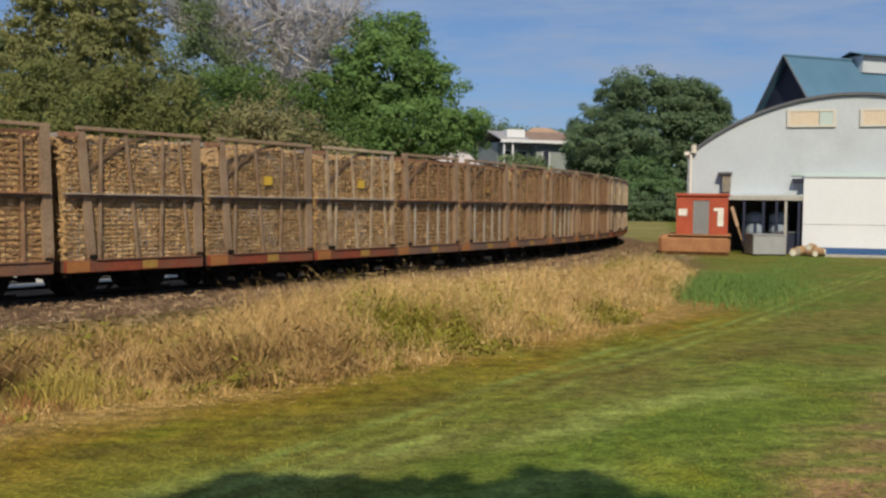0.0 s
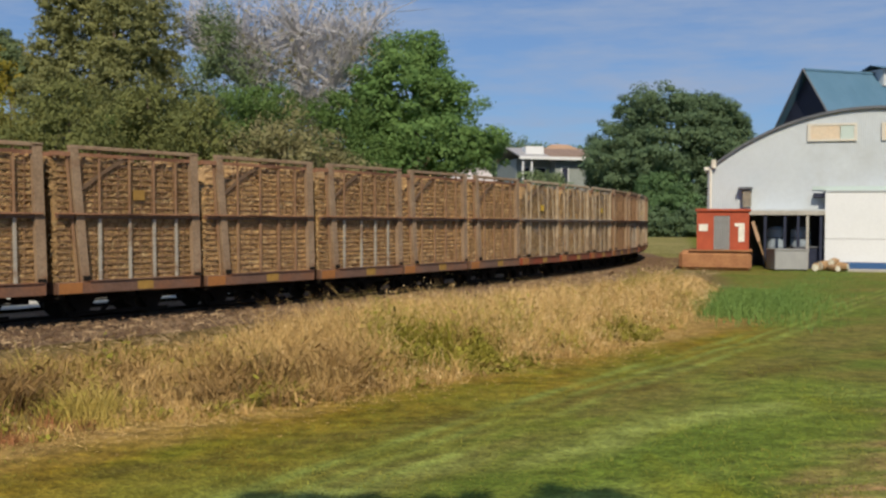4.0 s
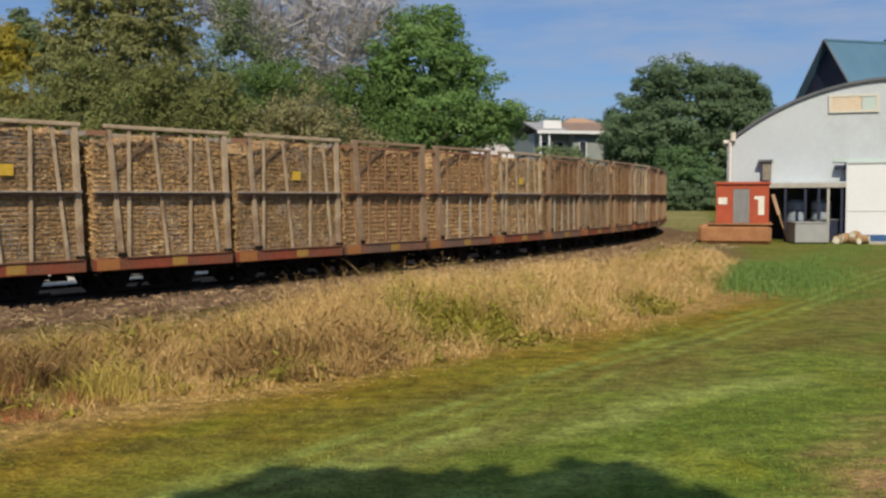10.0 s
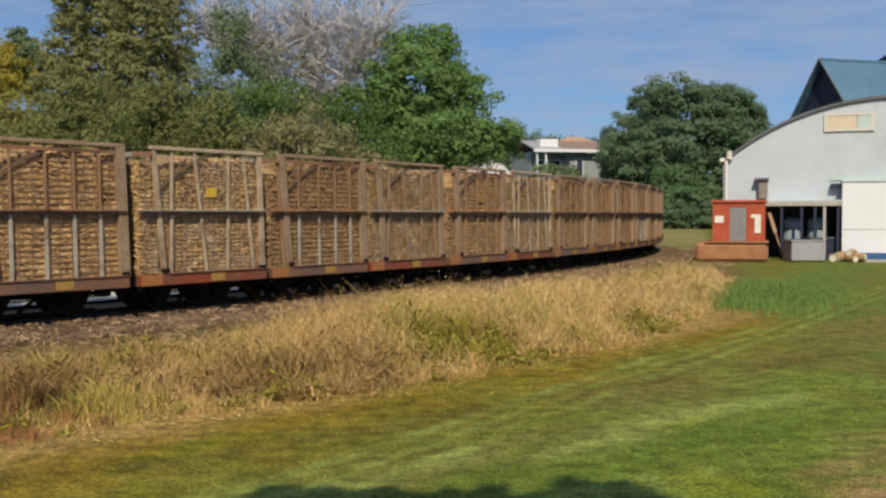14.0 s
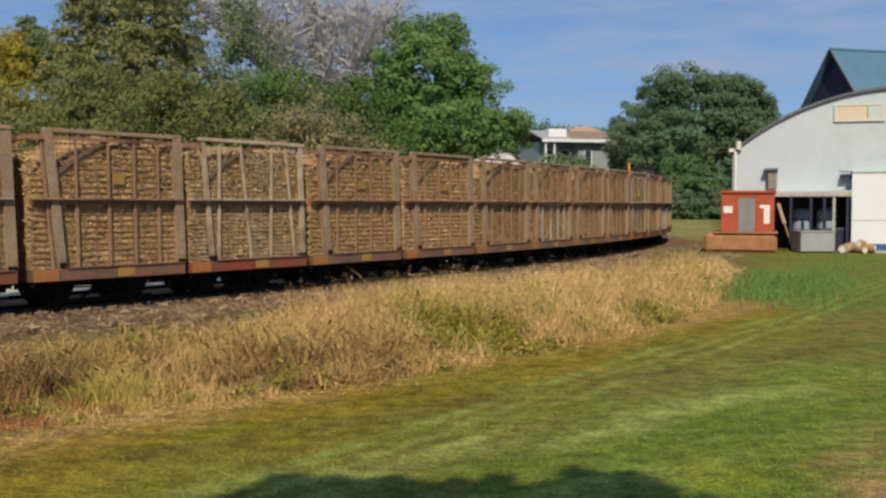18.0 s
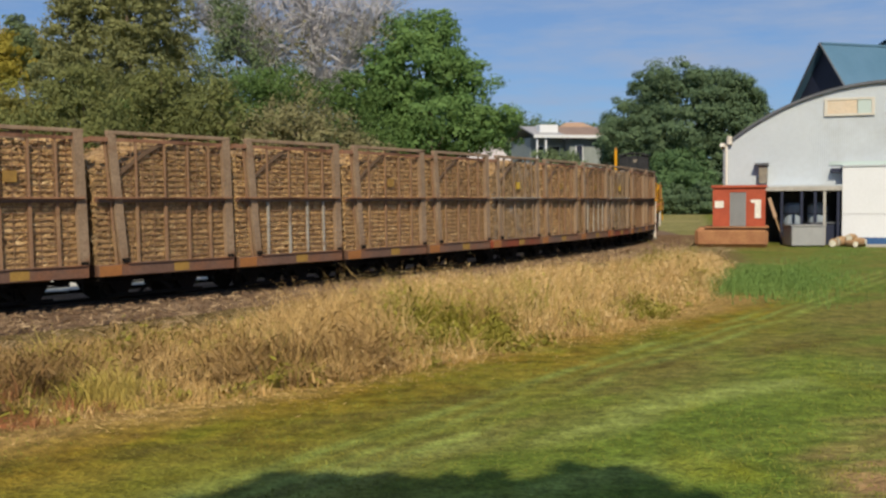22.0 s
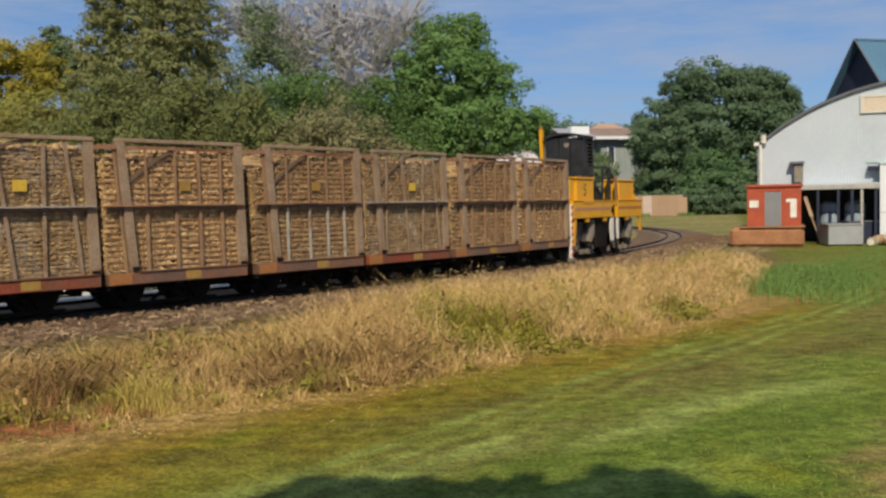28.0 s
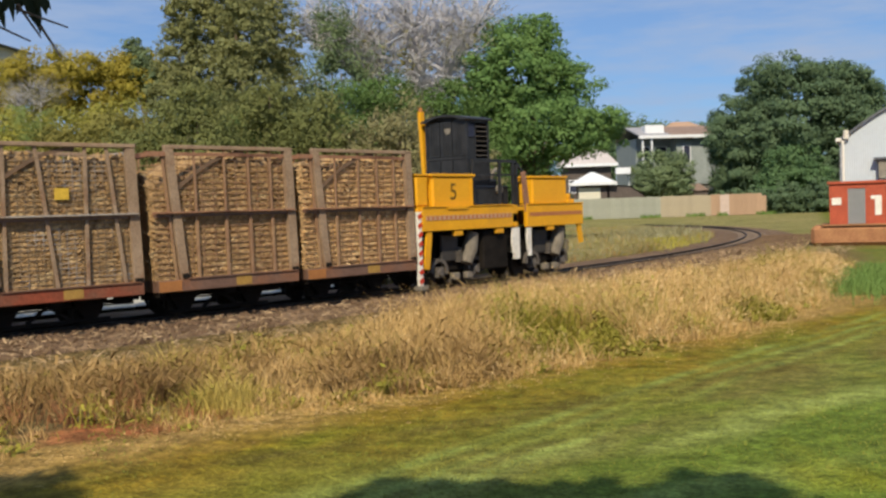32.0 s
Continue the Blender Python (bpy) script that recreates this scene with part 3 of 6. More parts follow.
def build_track():
    track = thing("railway_track", "narrow-gauge railway track on dusty brown ballast", "railway", kind="structure")
    # ballast bed with sloping shoulders
    verts, faces = [], []
    sec = [s * 0.75 for s in range(-54, 172)]
    prof = ((-2.9, -0.05), (-1.9, 0.05), (-1.2, 0.055), (-0.6, 0.02), (0.0, 0.01), (0.6, 0.02), (1.2, 0.05), (1.9, 0.03), (2.6, -0.05))
    for s in sec:
        for d, z in prof:
            x, y, _ = on_line(s, HALF + d * (1.0 if s < 22 else max(0.80, 1 - (s - 22) / 40)))
            verts.append((x, y, z + 0.02 * noise.noise((x * 2, y * 2, 0)) - (0.0 if z > 0 else 0.03)))
    w = len(prof)
    faces = [(j * w + i, j * w + i + 1, (j + 1) * w + i + 1, (j + 1) * w + i) for j in range(len(sec) - 1) for i in range(w - 1)]
    sheet("ballast", verts, faces, "ballast", track, "brown dusty ballast")
    # dark sheet between the rails, painting the shade under the train
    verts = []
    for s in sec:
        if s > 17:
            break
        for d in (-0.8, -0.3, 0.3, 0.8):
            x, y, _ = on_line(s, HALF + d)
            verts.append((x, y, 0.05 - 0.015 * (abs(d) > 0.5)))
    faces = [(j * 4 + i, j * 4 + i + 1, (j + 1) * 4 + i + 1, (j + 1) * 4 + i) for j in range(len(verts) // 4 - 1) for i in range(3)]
    sheet("track_bed", verts, faces, "shadebed", track, "dark bed between the rails, toned for the shade under the train")
    # loose stones and cane trash on the shoulder
    rng = random.Random(5)
    verts, faces = [], []
    for _ in range(12000):
        s = rng.uniform(-6, 34)
        x, y, _ = on_line(s, HALF - rng.uniform(0.35, 2.7))
        r = rng.uniform(0.012, 0.04)
        z = 0.05 + r * 0.3
        i = len(verts)
        verts += [(x + r * rng.uniform(0.6, 1.3), y, z), (x - r, y + r * rng.uniform(0.3, 1), z), (x - r * rng.uniform(0.3, 1), y - r, z),
                  (x + rng.uniform(-r, r) * 0.4, y, z + r * rng.uniform(0.7, 1.2)), (x, y, z - r)]
        faces += [(i, i + 1, i + 3), (i + 1, i + 2, i + 3), (i + 2, i, i + 3)]
    tagged(sheet("stones", verts, faces, "ballast", track, "loose brown stones"), kind="stuff")
    for side in (-0.305, 0.305):
        verts, faces = [], []
        sec2 = [s * 0.5 for s in range(-80, 250)]
        pr = ((-0.045, 0.0), (-0.012, 0.03), (-0.012, 0.07), (-0.03, 0.075), (-0.03, 0.1), (0.03, 0.1), (0.03, 0.075), (0.012, 0.07), (0.012, 0.03), (0.045, 0.0))
        for s in sec2:
            for d, z in pr:
                x, y, _ = on_line(s, HALF + side + d)
                verts.append((x, y, z))
        w = len(pr)
        faces = [(j * w + i, j * w + i + 1, (j + 1) * w + i + 1, (j + 1) * w + i) for j in range(len(sec2) - 1) for i in range(w - 1)]
        sheet("rail", verts, faces, "rail", track, "worn brown steel rail")
    bm = boxes((-0.09, 0.09, -0.65, 0.65, -0.06, 0.06))
    sl = mesh("sleeper", bm, "sleeper", bevel=0.012)
    for i in range(-14, 120):
        s = i * 0.62
        x, y, th = on_line(s, HALF)
        ob = new("sleeper", sl)
        ob.parent = track
        ob.matrix_basis = pose(x, y, -0.022, 0, 0, math.degrees(th))


build_track()


def build_gap_ground():
    # added pale strip that brightens the gaps between the wheels
    verts, faces = [], []
    sec = [s * 1.5 for s in range(-30, 7)]
    for s in sec:
        for d in (2.1, 3.6, 7.0, 9.5):
            x, y, _ = on_line(s, HALF + d + 0.15 * noise.noise((s * 0.4, d, 0)))
            verts.append((x, y, 0.075))
    faces = [(j * 4 + i, j * 4 + i + 1, (j + 1) * 4 + i + 1, (j + 1) * 4 + i) for j in range(len(sec) - 1) for i in range(3)]
    sheet("service_road", verts, faces, "gapground", None, "pale ground strip for the sunlit gaps under the train", "", "structure")


build_gap_ground()


# ------------------------------------------------------------ cane bins
PITCH = 2.68
TOP, SILL, MID = 2.66, 0.43, 1.615


def cane_mesh(seed, full, low):
    """A load of chopped cane: an uneven heap with billets lying on its faces; low: where its crest sinks."""
    rng = random.Random(seed)
    bm = bmesh.new()
    nx, top = 16, TOP - 0.13
    x0, x1, y0, y1 = -1.31, 1.17, -0.885, 0.885
    def crest(x):
        dip = full * (0.5 + 0.5 * math.cos(math.pi * max(-1.0, min(1.0, (x - low) / 1.1))))
        return top - 0.02 - dip + 0.10 * noise.noise((x * 1.7, seed * 3.1, 0))
    def left_end(z):
        return x0 - 0.06 * max(0.0, min(1.0, (z - 1.75) / 0.35))
    cols = []
    for i in range(nx + 1):
        u = i / nx
        zc = crest(x0 + (x1 - x0) * u)
        row = []
        for y, z in ((y0, 0.60), (y0 + 0.01, 1.1), (y0, 1.55), (y0 + 0.01, 1.95), (y0 + 0.02, zc - 0.16), (y0 + 0.2, zc - 0.03), (0, zc + 0.03 + full * 0.25), (y1 - 0.2, zc - 0.03), (y1, zc - 0.16), (y1, 0.60)):
            j = Vector((rng.uniform(-0.02, 0.02), rng.uniform(-0.012, 0.012), rng.uniform(-0.02, 0.02)))
            lx = left_end(z)
            row.append(bm.verts.new(Vector((lx + (x1 - lx) * u, y, z)) + j))
        cols.append(row)
    for i in range(nx):
        for j in range(9):
            bm.faces.new((cols[i][j], cols[i][j + 1], cols[i + 1][j + 1], cols[i + 1][j]))
    bm.faces.new(cols[0])
    bm.faces.new(cols[-1][::-1])
    def billet(c, d, r):
        d = d.normalized() * rng.uniform(0.03, 0.105)
        tube(bm, c - d, c + d, r, r, 4, True)
    for _ in range(1900):
        z = rng.uniform(0.62, top)
        lx = left_end(z)
        x = rng.uniform(lx, x1)
        if z > crest(x) - 0.1:
            continue
        billet(Vector((x, y0 + 0.006, z)), Vector((rng.choice((-1, 1)), rng.uniform(-0.25, 0.25), rng.gauss(0, 0.75))), rng.uniform(0.009, 0.019))
    for _ in range(330):
        y, z = rng.uniform(y0, y1), rng.uniform(0.62, top - full - 0.1)
        billet(Vector((left_end(z), y, z)), Vector((rng.uniform(-0.3, 0.3), rng.uniform(-1, 1), rng.uniform(-0.5, 0.5))), rng.uniform(0.012, 0.018))
    for _ in range(420):
        x, y = rng.uniform(x0, x1), rng.uniform(y0 + 0.05, y1)
        billet(Vector((x, y, crest(x) - 0.03 + (0.03 + full * 0.25) * (1 - abs(y) / 0.86))), Vector((rng.uniform(-1, 1), rng.uniform(-1, 1), rng.uniform(-0.4, 0.5))), rng.uniform(0.012, 0.02))
    me = bpy.data.meshes.new("cane_load")
    heap = nx * 9 + 2
    bmesh.ops.recalc_face_normals(bm, faces=bm.faces[:])
    bm.faces.ensure_lookup_table()
    for i, f in enumerate(bm.faces):
        f.material_index = 0 if i < heap else 1
    bm.to_mesh(me)
    bm.free()
    me.materials.append(M["canedark"])
    me.materials.append(M["cane"])
    return me


LOADS = [cane_mesh(11, 0.12, -0.9), cane_mesh(12, 0.34, -1.1), cane_mesh(13, 0.04, 0.3), cane_mesh(14, 0.24, -1.2)]


def running_gear(b):
    part("underframe", boxes((-1.3, 1.2, -0.42, -0.34, 0.30, 0.36), (-1.3, 1.2, 0.34, 0.42, 0.30, 0.36), (-1.27, -1.17, -0.9, 0.9, 0.36, 0.42), (1.07, 1.17, -0.9, 0.9, 0.36, 0.42),
                             (-0.13, 0.03, -0.9, 0.9, 0.36, 0.42)), "black", b, "oily black underframe")
    # brake rods, and an added low black bar for the shade above the rail
    for y in (-1, 1):
        part("brake_rod", boxes((-1.2, 1.1, y * 0.60 - 0.012, y * 0.60 + 0.012, 0.285, 0.31)), "black", b)
        part("guard_tie", boxes((-0.95, 0.85, y * 0.56 - 0.02, y * 0.56 + 0.02, 0.075, 0.125)), "black", b)
    bm = bmesh.new()
    bar(bm, (-0.36, -0.56, 0.12), (-0.06, -0.56, 0.34), 0.05, 0.03)
    bar(bm, (0.26, -0.56, 0.12), (-0.04, -0.56, 0.34), 0.05, 0.03)
    part("brake_hanger", bm, "black", b)
    for x in (-0.67, 0.57):
        for y in (-1, 1):
            bm = bmesh.new()
            box(bm, x - 0.11, x + 0.11, y * 0.50 - 0.06, y * 0.50 + 0.06, 0.08, 0.30)
            for v in box(bm, x - 0.27, x + 0.27, y * 0.50 - 0.05, y * 0.50 + 0.05, 0.15, 0.40)[:4]:
                v.co.x = x + (v.co.x - x) * 0.45
            part("axle_box", bm, "black", b)
        bm = bmesh.new()
        tube(bm, (0, -0.5, 0), (0, 0.5, 0), 0.04, n=8)
        for y in (-0.305, 0.305):
            s = 1 if y > 0 else -1
            tube(bm, (0, y - 0.045, 0), (0, y + 0.045, 0), 0.19, n=18)
            tube(bm, (0, y - s * 0.045, 0), (0, y - s * 0.065, 0), 0.215, n=18)
        ws = part("wheelset", bm, "wheel", b, smooth=False)
        ws.location = (x, 0, 0.19)
    for x0, x1 in ((-1.42, -1.3), (1.2, 1.3)):
        part("buffer", boxes((x0, x1, -0.09, 0.09, 0.24, 0.36)), "black", b)


def wires(side_y, z0, z1, x0, x1, dz, dx, r=0.006):
    bm = bmesh.new()
    n = int((z1 - z0) / dz)
    for i in range(1, n + 1):
        z = z0 + (z1 - z0) * i / (n + 1)
        box(bm, x0, x1, side_y - r, side_y + r, z - r, z + r)
    n = int((x1 - x0) / dx)
    for i in range(1, n):
        x = x0 + (x1 - x0) * i / n
        box(bm, x - r * 0.7, x + r * 0.7, side_y - r * 1.2, side_y - r * 0.2, z0, z1)
    return bm


def cane_bin(style, load, tag):
    """style: stake (pale slanted stakes), slat (rusty, close bars), light (rusty with pale lower stakes)."""
    stake = style in ("stake", "brown")
    label = {"stake": "cane rail bin with pale slanted steel stakes, full of chopped cane",
             "brown": "cane rail bin with brown slanted stakes, full of chopped cane",
             "slat": "rusty brown mesh-sided cane rail bin full of chopped cane",
             "light": "rusty cane rail bin with pale lower stakes, full of chopped cane"}[style]
    b = thing("cane_bin", label, "rail wagon", group="bins of the cane train")
    running_gear(b)
    post, rail, thin = ("galv", "bluerail", "galv") if style == "stake" else ("rustgrey", "bluerail", "rustgrey") if stake else ("rustgrey", "rust", "rust")
    S = 0.94
    HI = SILL + 0.18
    for y in (-1, 1):
        part("sill", boxes((-1.31, 1.22, y * S - 0.05, y * S + 0.05, SILL, HI)), "sill" if stake else "sill_b", b, "rusty red sill", bevel=0.01)
        part("sill_lip", boxes((-0.82, 1.16, min(y * S - 0.07 * y, y * S + 0.075 * y), max(y * S - 0.07 * y, y * S + 0.075 * y), HI + 0.002, HI + 0.018)), "sill_b", b, "dark lip along the sill")
        # the left corner post leans in from the top, standing a little inside the end of the load
        wide = 0.075 if style == "stake" else 0.135
        bm = bmesh.new()
        bar(bm, (-0.86, y * S, HI), (-1.05, y * S, TOP - 0.02), wide, 0.05 if stake else 0.08)
        part("corner_post", bm, post, b)
        if not stake:
            bm = bmesh.new()
            bar(bm, (-0.975, y * (S - 0.01), HI), (-1.15, y * (S - 0.01), TOP - 0.10), 0.035, 0.03)
            part("post_rod", bm, "stake_rust", b, "rusty rod beside the post")
        part("post_foot", boxes((-0.91, -0.80, min(y * S - y * 0.02, y * S + y * 0.065), max(y * S - y * 0.02, y * S + y * 0.065), HI + 0.02, HI + 0.09)), "black", b, "dark foot of the corner post")
        part("post_foot", boxes((1.09, 1.21, min(y * S - y * 0.02, y * S + y * 0.065), max(y * S - y * 0.02, y * S + y * 0.065), HI + 0.02, HI + 0.07)), "black", b, "dark foot of the corner post")
        bm = bmesh.new()
        bar(bm, (1.16, y * S, HI), (1.09, y * S, TOP - 0.02), 0.09 if style == "stake" else 0.15, 0.06 if stake else 0.09)
        part("corner_post", bm, post, b)
        part("top_rail", boxes((-1.12, 1.18, y * S - 0.045, y * S + 0.045, TOP - 0.06, TOP)), "galv" if style == "stake" else "rustgrey", b, bevel=0.008)
        part("corner_stub", boxes((-1.40, -1.10, y * S - 0.035, y * S + 0.035, TOP - 0.17, TOP - 0.10)), "rust", b, "rusty stub rail at the corner")
        part("mid_rail", boxes((-1.31, 1.16, min(y * S - y * 0.03, y * S + y * 0.10), max(y * S - y * 0.03, y * S + y * 0.10), MID + 0.005, MID + 0.03)), rail, b, bevel=0.004)
        # recessed web in a dark colour, painting the shadow band below the rail
        part("rail_web", boxes((-1.31, 1.16, min(y * S - y * 0.02, y * S + y * 0.015), max(y * S - y * 0.02, y * S + y * 0.015), MID - 0.05, MID + 0.003)), "sill_b", b, "dark web for the shade under the rail")
        # curved brace in the upper corner
        bm = bmesh.new()
        arc = [(-0.97 + 1.25 * k / 8, MID + 0.34 + 0.62 * math.sin(math.pi / 2 * k / 8)) for k in range(9)]
        ribbon(bm, [(p[0], y * (S - 0.012), p[1]) for p in arc], 0.055, 0.02)
        part("corner_brace", bm, "brace", b, "curved dark brown corner brace")
        rows = ((-0.70, -0.73), (-0.27, -0.03), (0.43, 0.40), (0.74, 0.96)) if stake else ((-0.62, -0.60), (-0.10, -0.08), (0.34, 0.36), (0.75, 0.78))
        for hi, low in rows:
            half = (hi + low) / 2
            bm = bmesh.new()
            bar(bm, (half, y * S, MID + 0.03), (hi, y * S, TOP - 0.05), 0.05 if stake else 0.032, 0.025)
            part("stake", bm, thin if stake else "stake_rust", b)
            bm = bmesh.new()
            bar(bm, (low, y * S, HI), (half, y * S, MID - 0.03), 0.05, 0.025)
            part("stake", bm, "paleblue" if style == "light" else ("galv" if style == "stake" else "rustgrey" if stake else "stake_rust"), b)
        for z0, z1 in ((HI, MID - 0.03), (MID + 0.03, TOP - 0.12)):
            bm = wires(y * (S - 0.035), z0, z1, -1.29, 1.13, 0.072, 0.11, 0.0042) if stake else wires(y * (S - 0.035), z0, z1, -1.29, 1.13, 0.095, 0.20, 0.0065)
            part("wire_mesh", bm, "mesh" if stake else "stake_rust", b)
    if not stake:
        part("top_band", boxes((-1.02, 1.06, -S - 0.02, -S + 0.02, TOP - 0.16, TOP - 0.11)), "rust", b)
    for x in (-1.27, 1.14):
        part("end_rail", boxes((x - 0.04, x + 0.04, -S + 0.05, S - 0.05, TOP - 0.17, TOP - 0.10)), rail, b)
        part("end_rail", boxes((x - 0.04, x + 0.04, -S + 0.05, S - 0.05, MID - 0.03, MID + 0.03)), rail, b)
        part("end_sill", boxes((x - 0.04, x + 0.04, -S + 0.05, S - 0.05, SILL, HI)), "sill_b", b)
    part("rust_patch", boxes((-1.305, -0.93, -S - 0.056, -S - 0.05, SILL + 0.01, HI - 0.01)), "orange", b, "orange rusty sill end")
    part("sill_plate", boxes((0.02, 0.30, -S - 0.056, -S - 0.05, SILL + 0.025, HI - 0.015)), "ochre", b, "dull yellow plate on the sill")
    part("floor", boxes((-1.25, 1.1, -0.88, 0.88, SILL + 0.05, HI - 0.02)), "sill_b", b)
    if tag:
        part("tag", boxes((-0.02, 0.18, -S + 0.0, -S + 0.012, 1.86, 2.02)), "tag" if stake else "ochre", b, "yellow tag on the mesh")
    piece("cane_load", LOADS[load], b)
    return b


STYLES = {"A": "stake", "C": "brown", "B": "slat", "L": "light"}
ORDER = "BBCLBCBBLBBBABCLALBAAABBLBLLACCBAA"      # from the tail of the train forwards
BINS = []


def build_bins():
    made = {}
    rng = random.Random(3)
    for i, c in enumerate(ORDER):
        tag = i in (2, 3, 4, 5, 7, 10, 11, 13, 16, 19, 21, 26, 28, 29)
        key = (c, i % 4, tag)
        m = stand(along(0) - PITCH * (i + 0.5) + SLACK[i], PITCH)
        if key not in made:
            made[key] = cane_bin(STYLES[c], i % 4, tag)
            made[key].matrix_world = m
            BINS.append(made[key])
        else:
            BINS.append(copy_thing(made[key], m))


build_bins()


# ------------------------------------------------------------ brake van
def build_van():
    v = thing("brake_van", "yellow rail brake van with dark mesh cab", "rail vehicle")
    W = 0.92
    part("frame", boxes((0.2, 5.5, -0.5, 0.5, 0.80, 1.10)), "black", v, "oily black frame")
    for y in (-1, 1):
        a, b2 = sorted((y * W - 0.05, y * W + 0.05))
        part("side_beam", boxes((0.14, 2.93, a, b2, 1.14, 1.60)), "yellow", v, bevel=0.01)
        part("side_beam", boxes((3.42, 5.55, a, b2, 1.12, 1.60)), "yellow", v, bevel=0.01)
        part("beam_flange", boxes((0.14, 2.93, min(a, b2) - 0.02, max(a, b2) + 0.02, 1.60, 1.62)), "yellow", v)
        part("beam_flange", boxes((3.42, 5.55, min(a, b2) - 0.02, max(a, b2) + 0.02, 1.60, 1.62)), "yellow", v)
    part("deck", boxes((0.14, 5.5, -W + 0.06, W - 0.06, 1.50, 1.58)), "grille", v)
    part("headstock", boxes((0.06, 0.135, -W, W, 1.14, 1.60)), "yellow", v, bevel=0.01)
    part("headstock", boxes((5.555, 5.63, -W, W, 1.12, 1.60)), "yellow", v, bevel=0.01)
    # faded reflective strips
    strip = part("reflective_strip", boxes((0.24, 2.88, -W - 0.056, -W - 0.052, 1.345, 1.435)), "fadedstrip", v, "faded pink strip with red dashes")
    red = mesh("dash", boxes((0, 0.05, -W - 0.062, -W - 0.057, 1.35, 1.43)), "fadedred")
    for k in range(20):
        piece("dash", red, strip, (0.27 + k * 0.131, 0, 0))
    part("reflective_strip", boxes((3.5, 5.5, -W - 0.056, -W - 0.052, 1.35, 1.43)), "fadedred", v, "faded orange strip")
    # equipment boxes with lids, hinges and end box
    q0 = part("end_box", boxes((0.10, 0.42, -0.88, -0.30, 1.62, 2.20)), "yellow", v, bevel=0.03)
    part("lid", boxes((0.08, 0.44, -0.90, -0.28, 2.20, 2.235)), "yellow", q0, bevel=0.008)
    q = part("equipment_box", boxes((0.52, 1.74, -0.90, -0.30, 1.56, 2.19)), "yellow", v, bevel=0.03)
    part("lid", boxes((0.48, 1.78, -0.93, -0.27, 2.19, 2.245)), "yellow", q, bevel=0.008)
    part("base_lip", boxes((0.85, 1.45, -0.995, -0.975, 1.55, 1.60)), "yellow", q)
    for x in (0.58, 1.68):
        part("edge_trim", boxes((x - 0.03, x + 0.03, -0.912, -0.901, 1.62, 2.17)), "yellow", q, bevel=0.003)
    q2 = part("equipment_box", boxes((3.72, 5.00, -0.90, -0.40, 1.60, 2.17)), "yellow", v, bevel=0.03)
    part("lid", boxes((3.69, 5.03, -0.93, -0.37, 2.17, 2.22)), "yellow", q2, bevel=0.008)
    for x in (3.78, 4.94):
        part("edge_trim", boxes((x - 0.03, x + 0.03, -0.912, -0.901, 1.64, 2.15)), "yellow", q2, bevel=0.003)
    part("step_box", boxes((5.08, 5.35, -0.88, -0.5, 1.60, 1.70)), "yellow", v, bevel=0.02)
    part("step_box", boxes((5.10, 5.20, -0.88, -0.7, 1.70, 1.82)), "yellow", v, bevel=0.02)
    # the number on the box
    cu = bpy.data.curves.new("number", "FONT")
    cu.body, cu.size, cu.extrude, cu.align_x, cu.align_y = "5", 0.46, 0.002, "CENTER", "CENTER"
    tmp = new("number", cu)
    me = bpy.data.meshes.new_from_object(tmp.evaluated_get(bpy.context.evaluated_depsgraph_get()))
    bpy.data.objects.remove(tmp)
    me.materials.clear()
    me.materials.append(M["faded_black"])
    num = new("number", me)
    num.parent = q
    num.matrix_basis = pose(1.12, -0.904, 1.88, 90, 0, 0)
    tagged(num, "faded black painted 5")
    # cab across the deck: panelled end wall, side with a window and louvres, arched roof
    x0, x1, y0, y1, top = 2.05, 2.78, -0.50, 0.66, 3.42
    cab = part("cab", boxes((x0, x1, y0, y1, 1.58, 1.66)), "grille", v, "dark screened cab with an arched roof")
    for x in (x0 + 0.03, x1 - 0.03):
        for y in (y0 + 0.03, y1 - 0.03):
            part("cab_post", boxes((x - 0.03, x + 0.03, y - 0.03, y + 0.03, 1.66, top)), "grille", cab)
    wide = (y1 - y0 - 0.12) / 3
    for k in range(3):
        a = y0 + 0.06 + k * wide
        part("cab_panel", boxes((x0 + 0.012, x0 + 0.03, a + 0.012, a + wide - 0.012, 2.66, top - 0.02)), "grille", cab)
        part("cab_panel", boxes((x0 + 0.012, x0 + 0.03, a + 0.012, a + wide - 0.012, 1.70, 2.58)), "grille", cab)
        for f in (0.3, 0.5, 0.7):
            part("panel_rib", boxes((x0 + 0.002, x0 + 0.010, a + wide * f - 0.012, a + wide * f + 0.012, 2.70, top - 0.06)), "grille", cab)
    part("cab_rail", boxes((x0 + 0.006, x0 + 0.05, y0 + 0.06, y1 - 0.06, 2.59, 2.65)), "grille", cab)
    part("emblem", boxes((x0 - 0.006, x0 + 0.001, -0.06, 0.10, 3.16, 3.24), (x0 - 0.006, x0 + 0.001, -0.03, 0.07, 3.12, 3.157)), "greymetal", cab, "small pale emblem")
    part("cab_side", boxes((x0 + 0.06, x1 - 0.06, y0 + 0.012, y0 + 0.03, 1.66, 2.60), (x0 + 0.06, x0 + 0.27, y0 + 0.012, y0 + 0.03, 2.60, 3.02), (x0 + 0.06, x1 - 0.06, y0 + 0.012, y0 + 0.03, top - 0.08, top)), "grille", cab)
    part("cab_window", boxes((x0 + 0.07, x0 + 0.27, y0 + 0.018, y0 + 0.026, 3.04, top - 0.09)), "navy", cab, "dark cab window")
    part("window_bar", boxes((x0 + 0.27, x0 + 0.30, y0 + 0.004, y0 + 0.04, 2.60, top - 0.08)), "grille", cab)
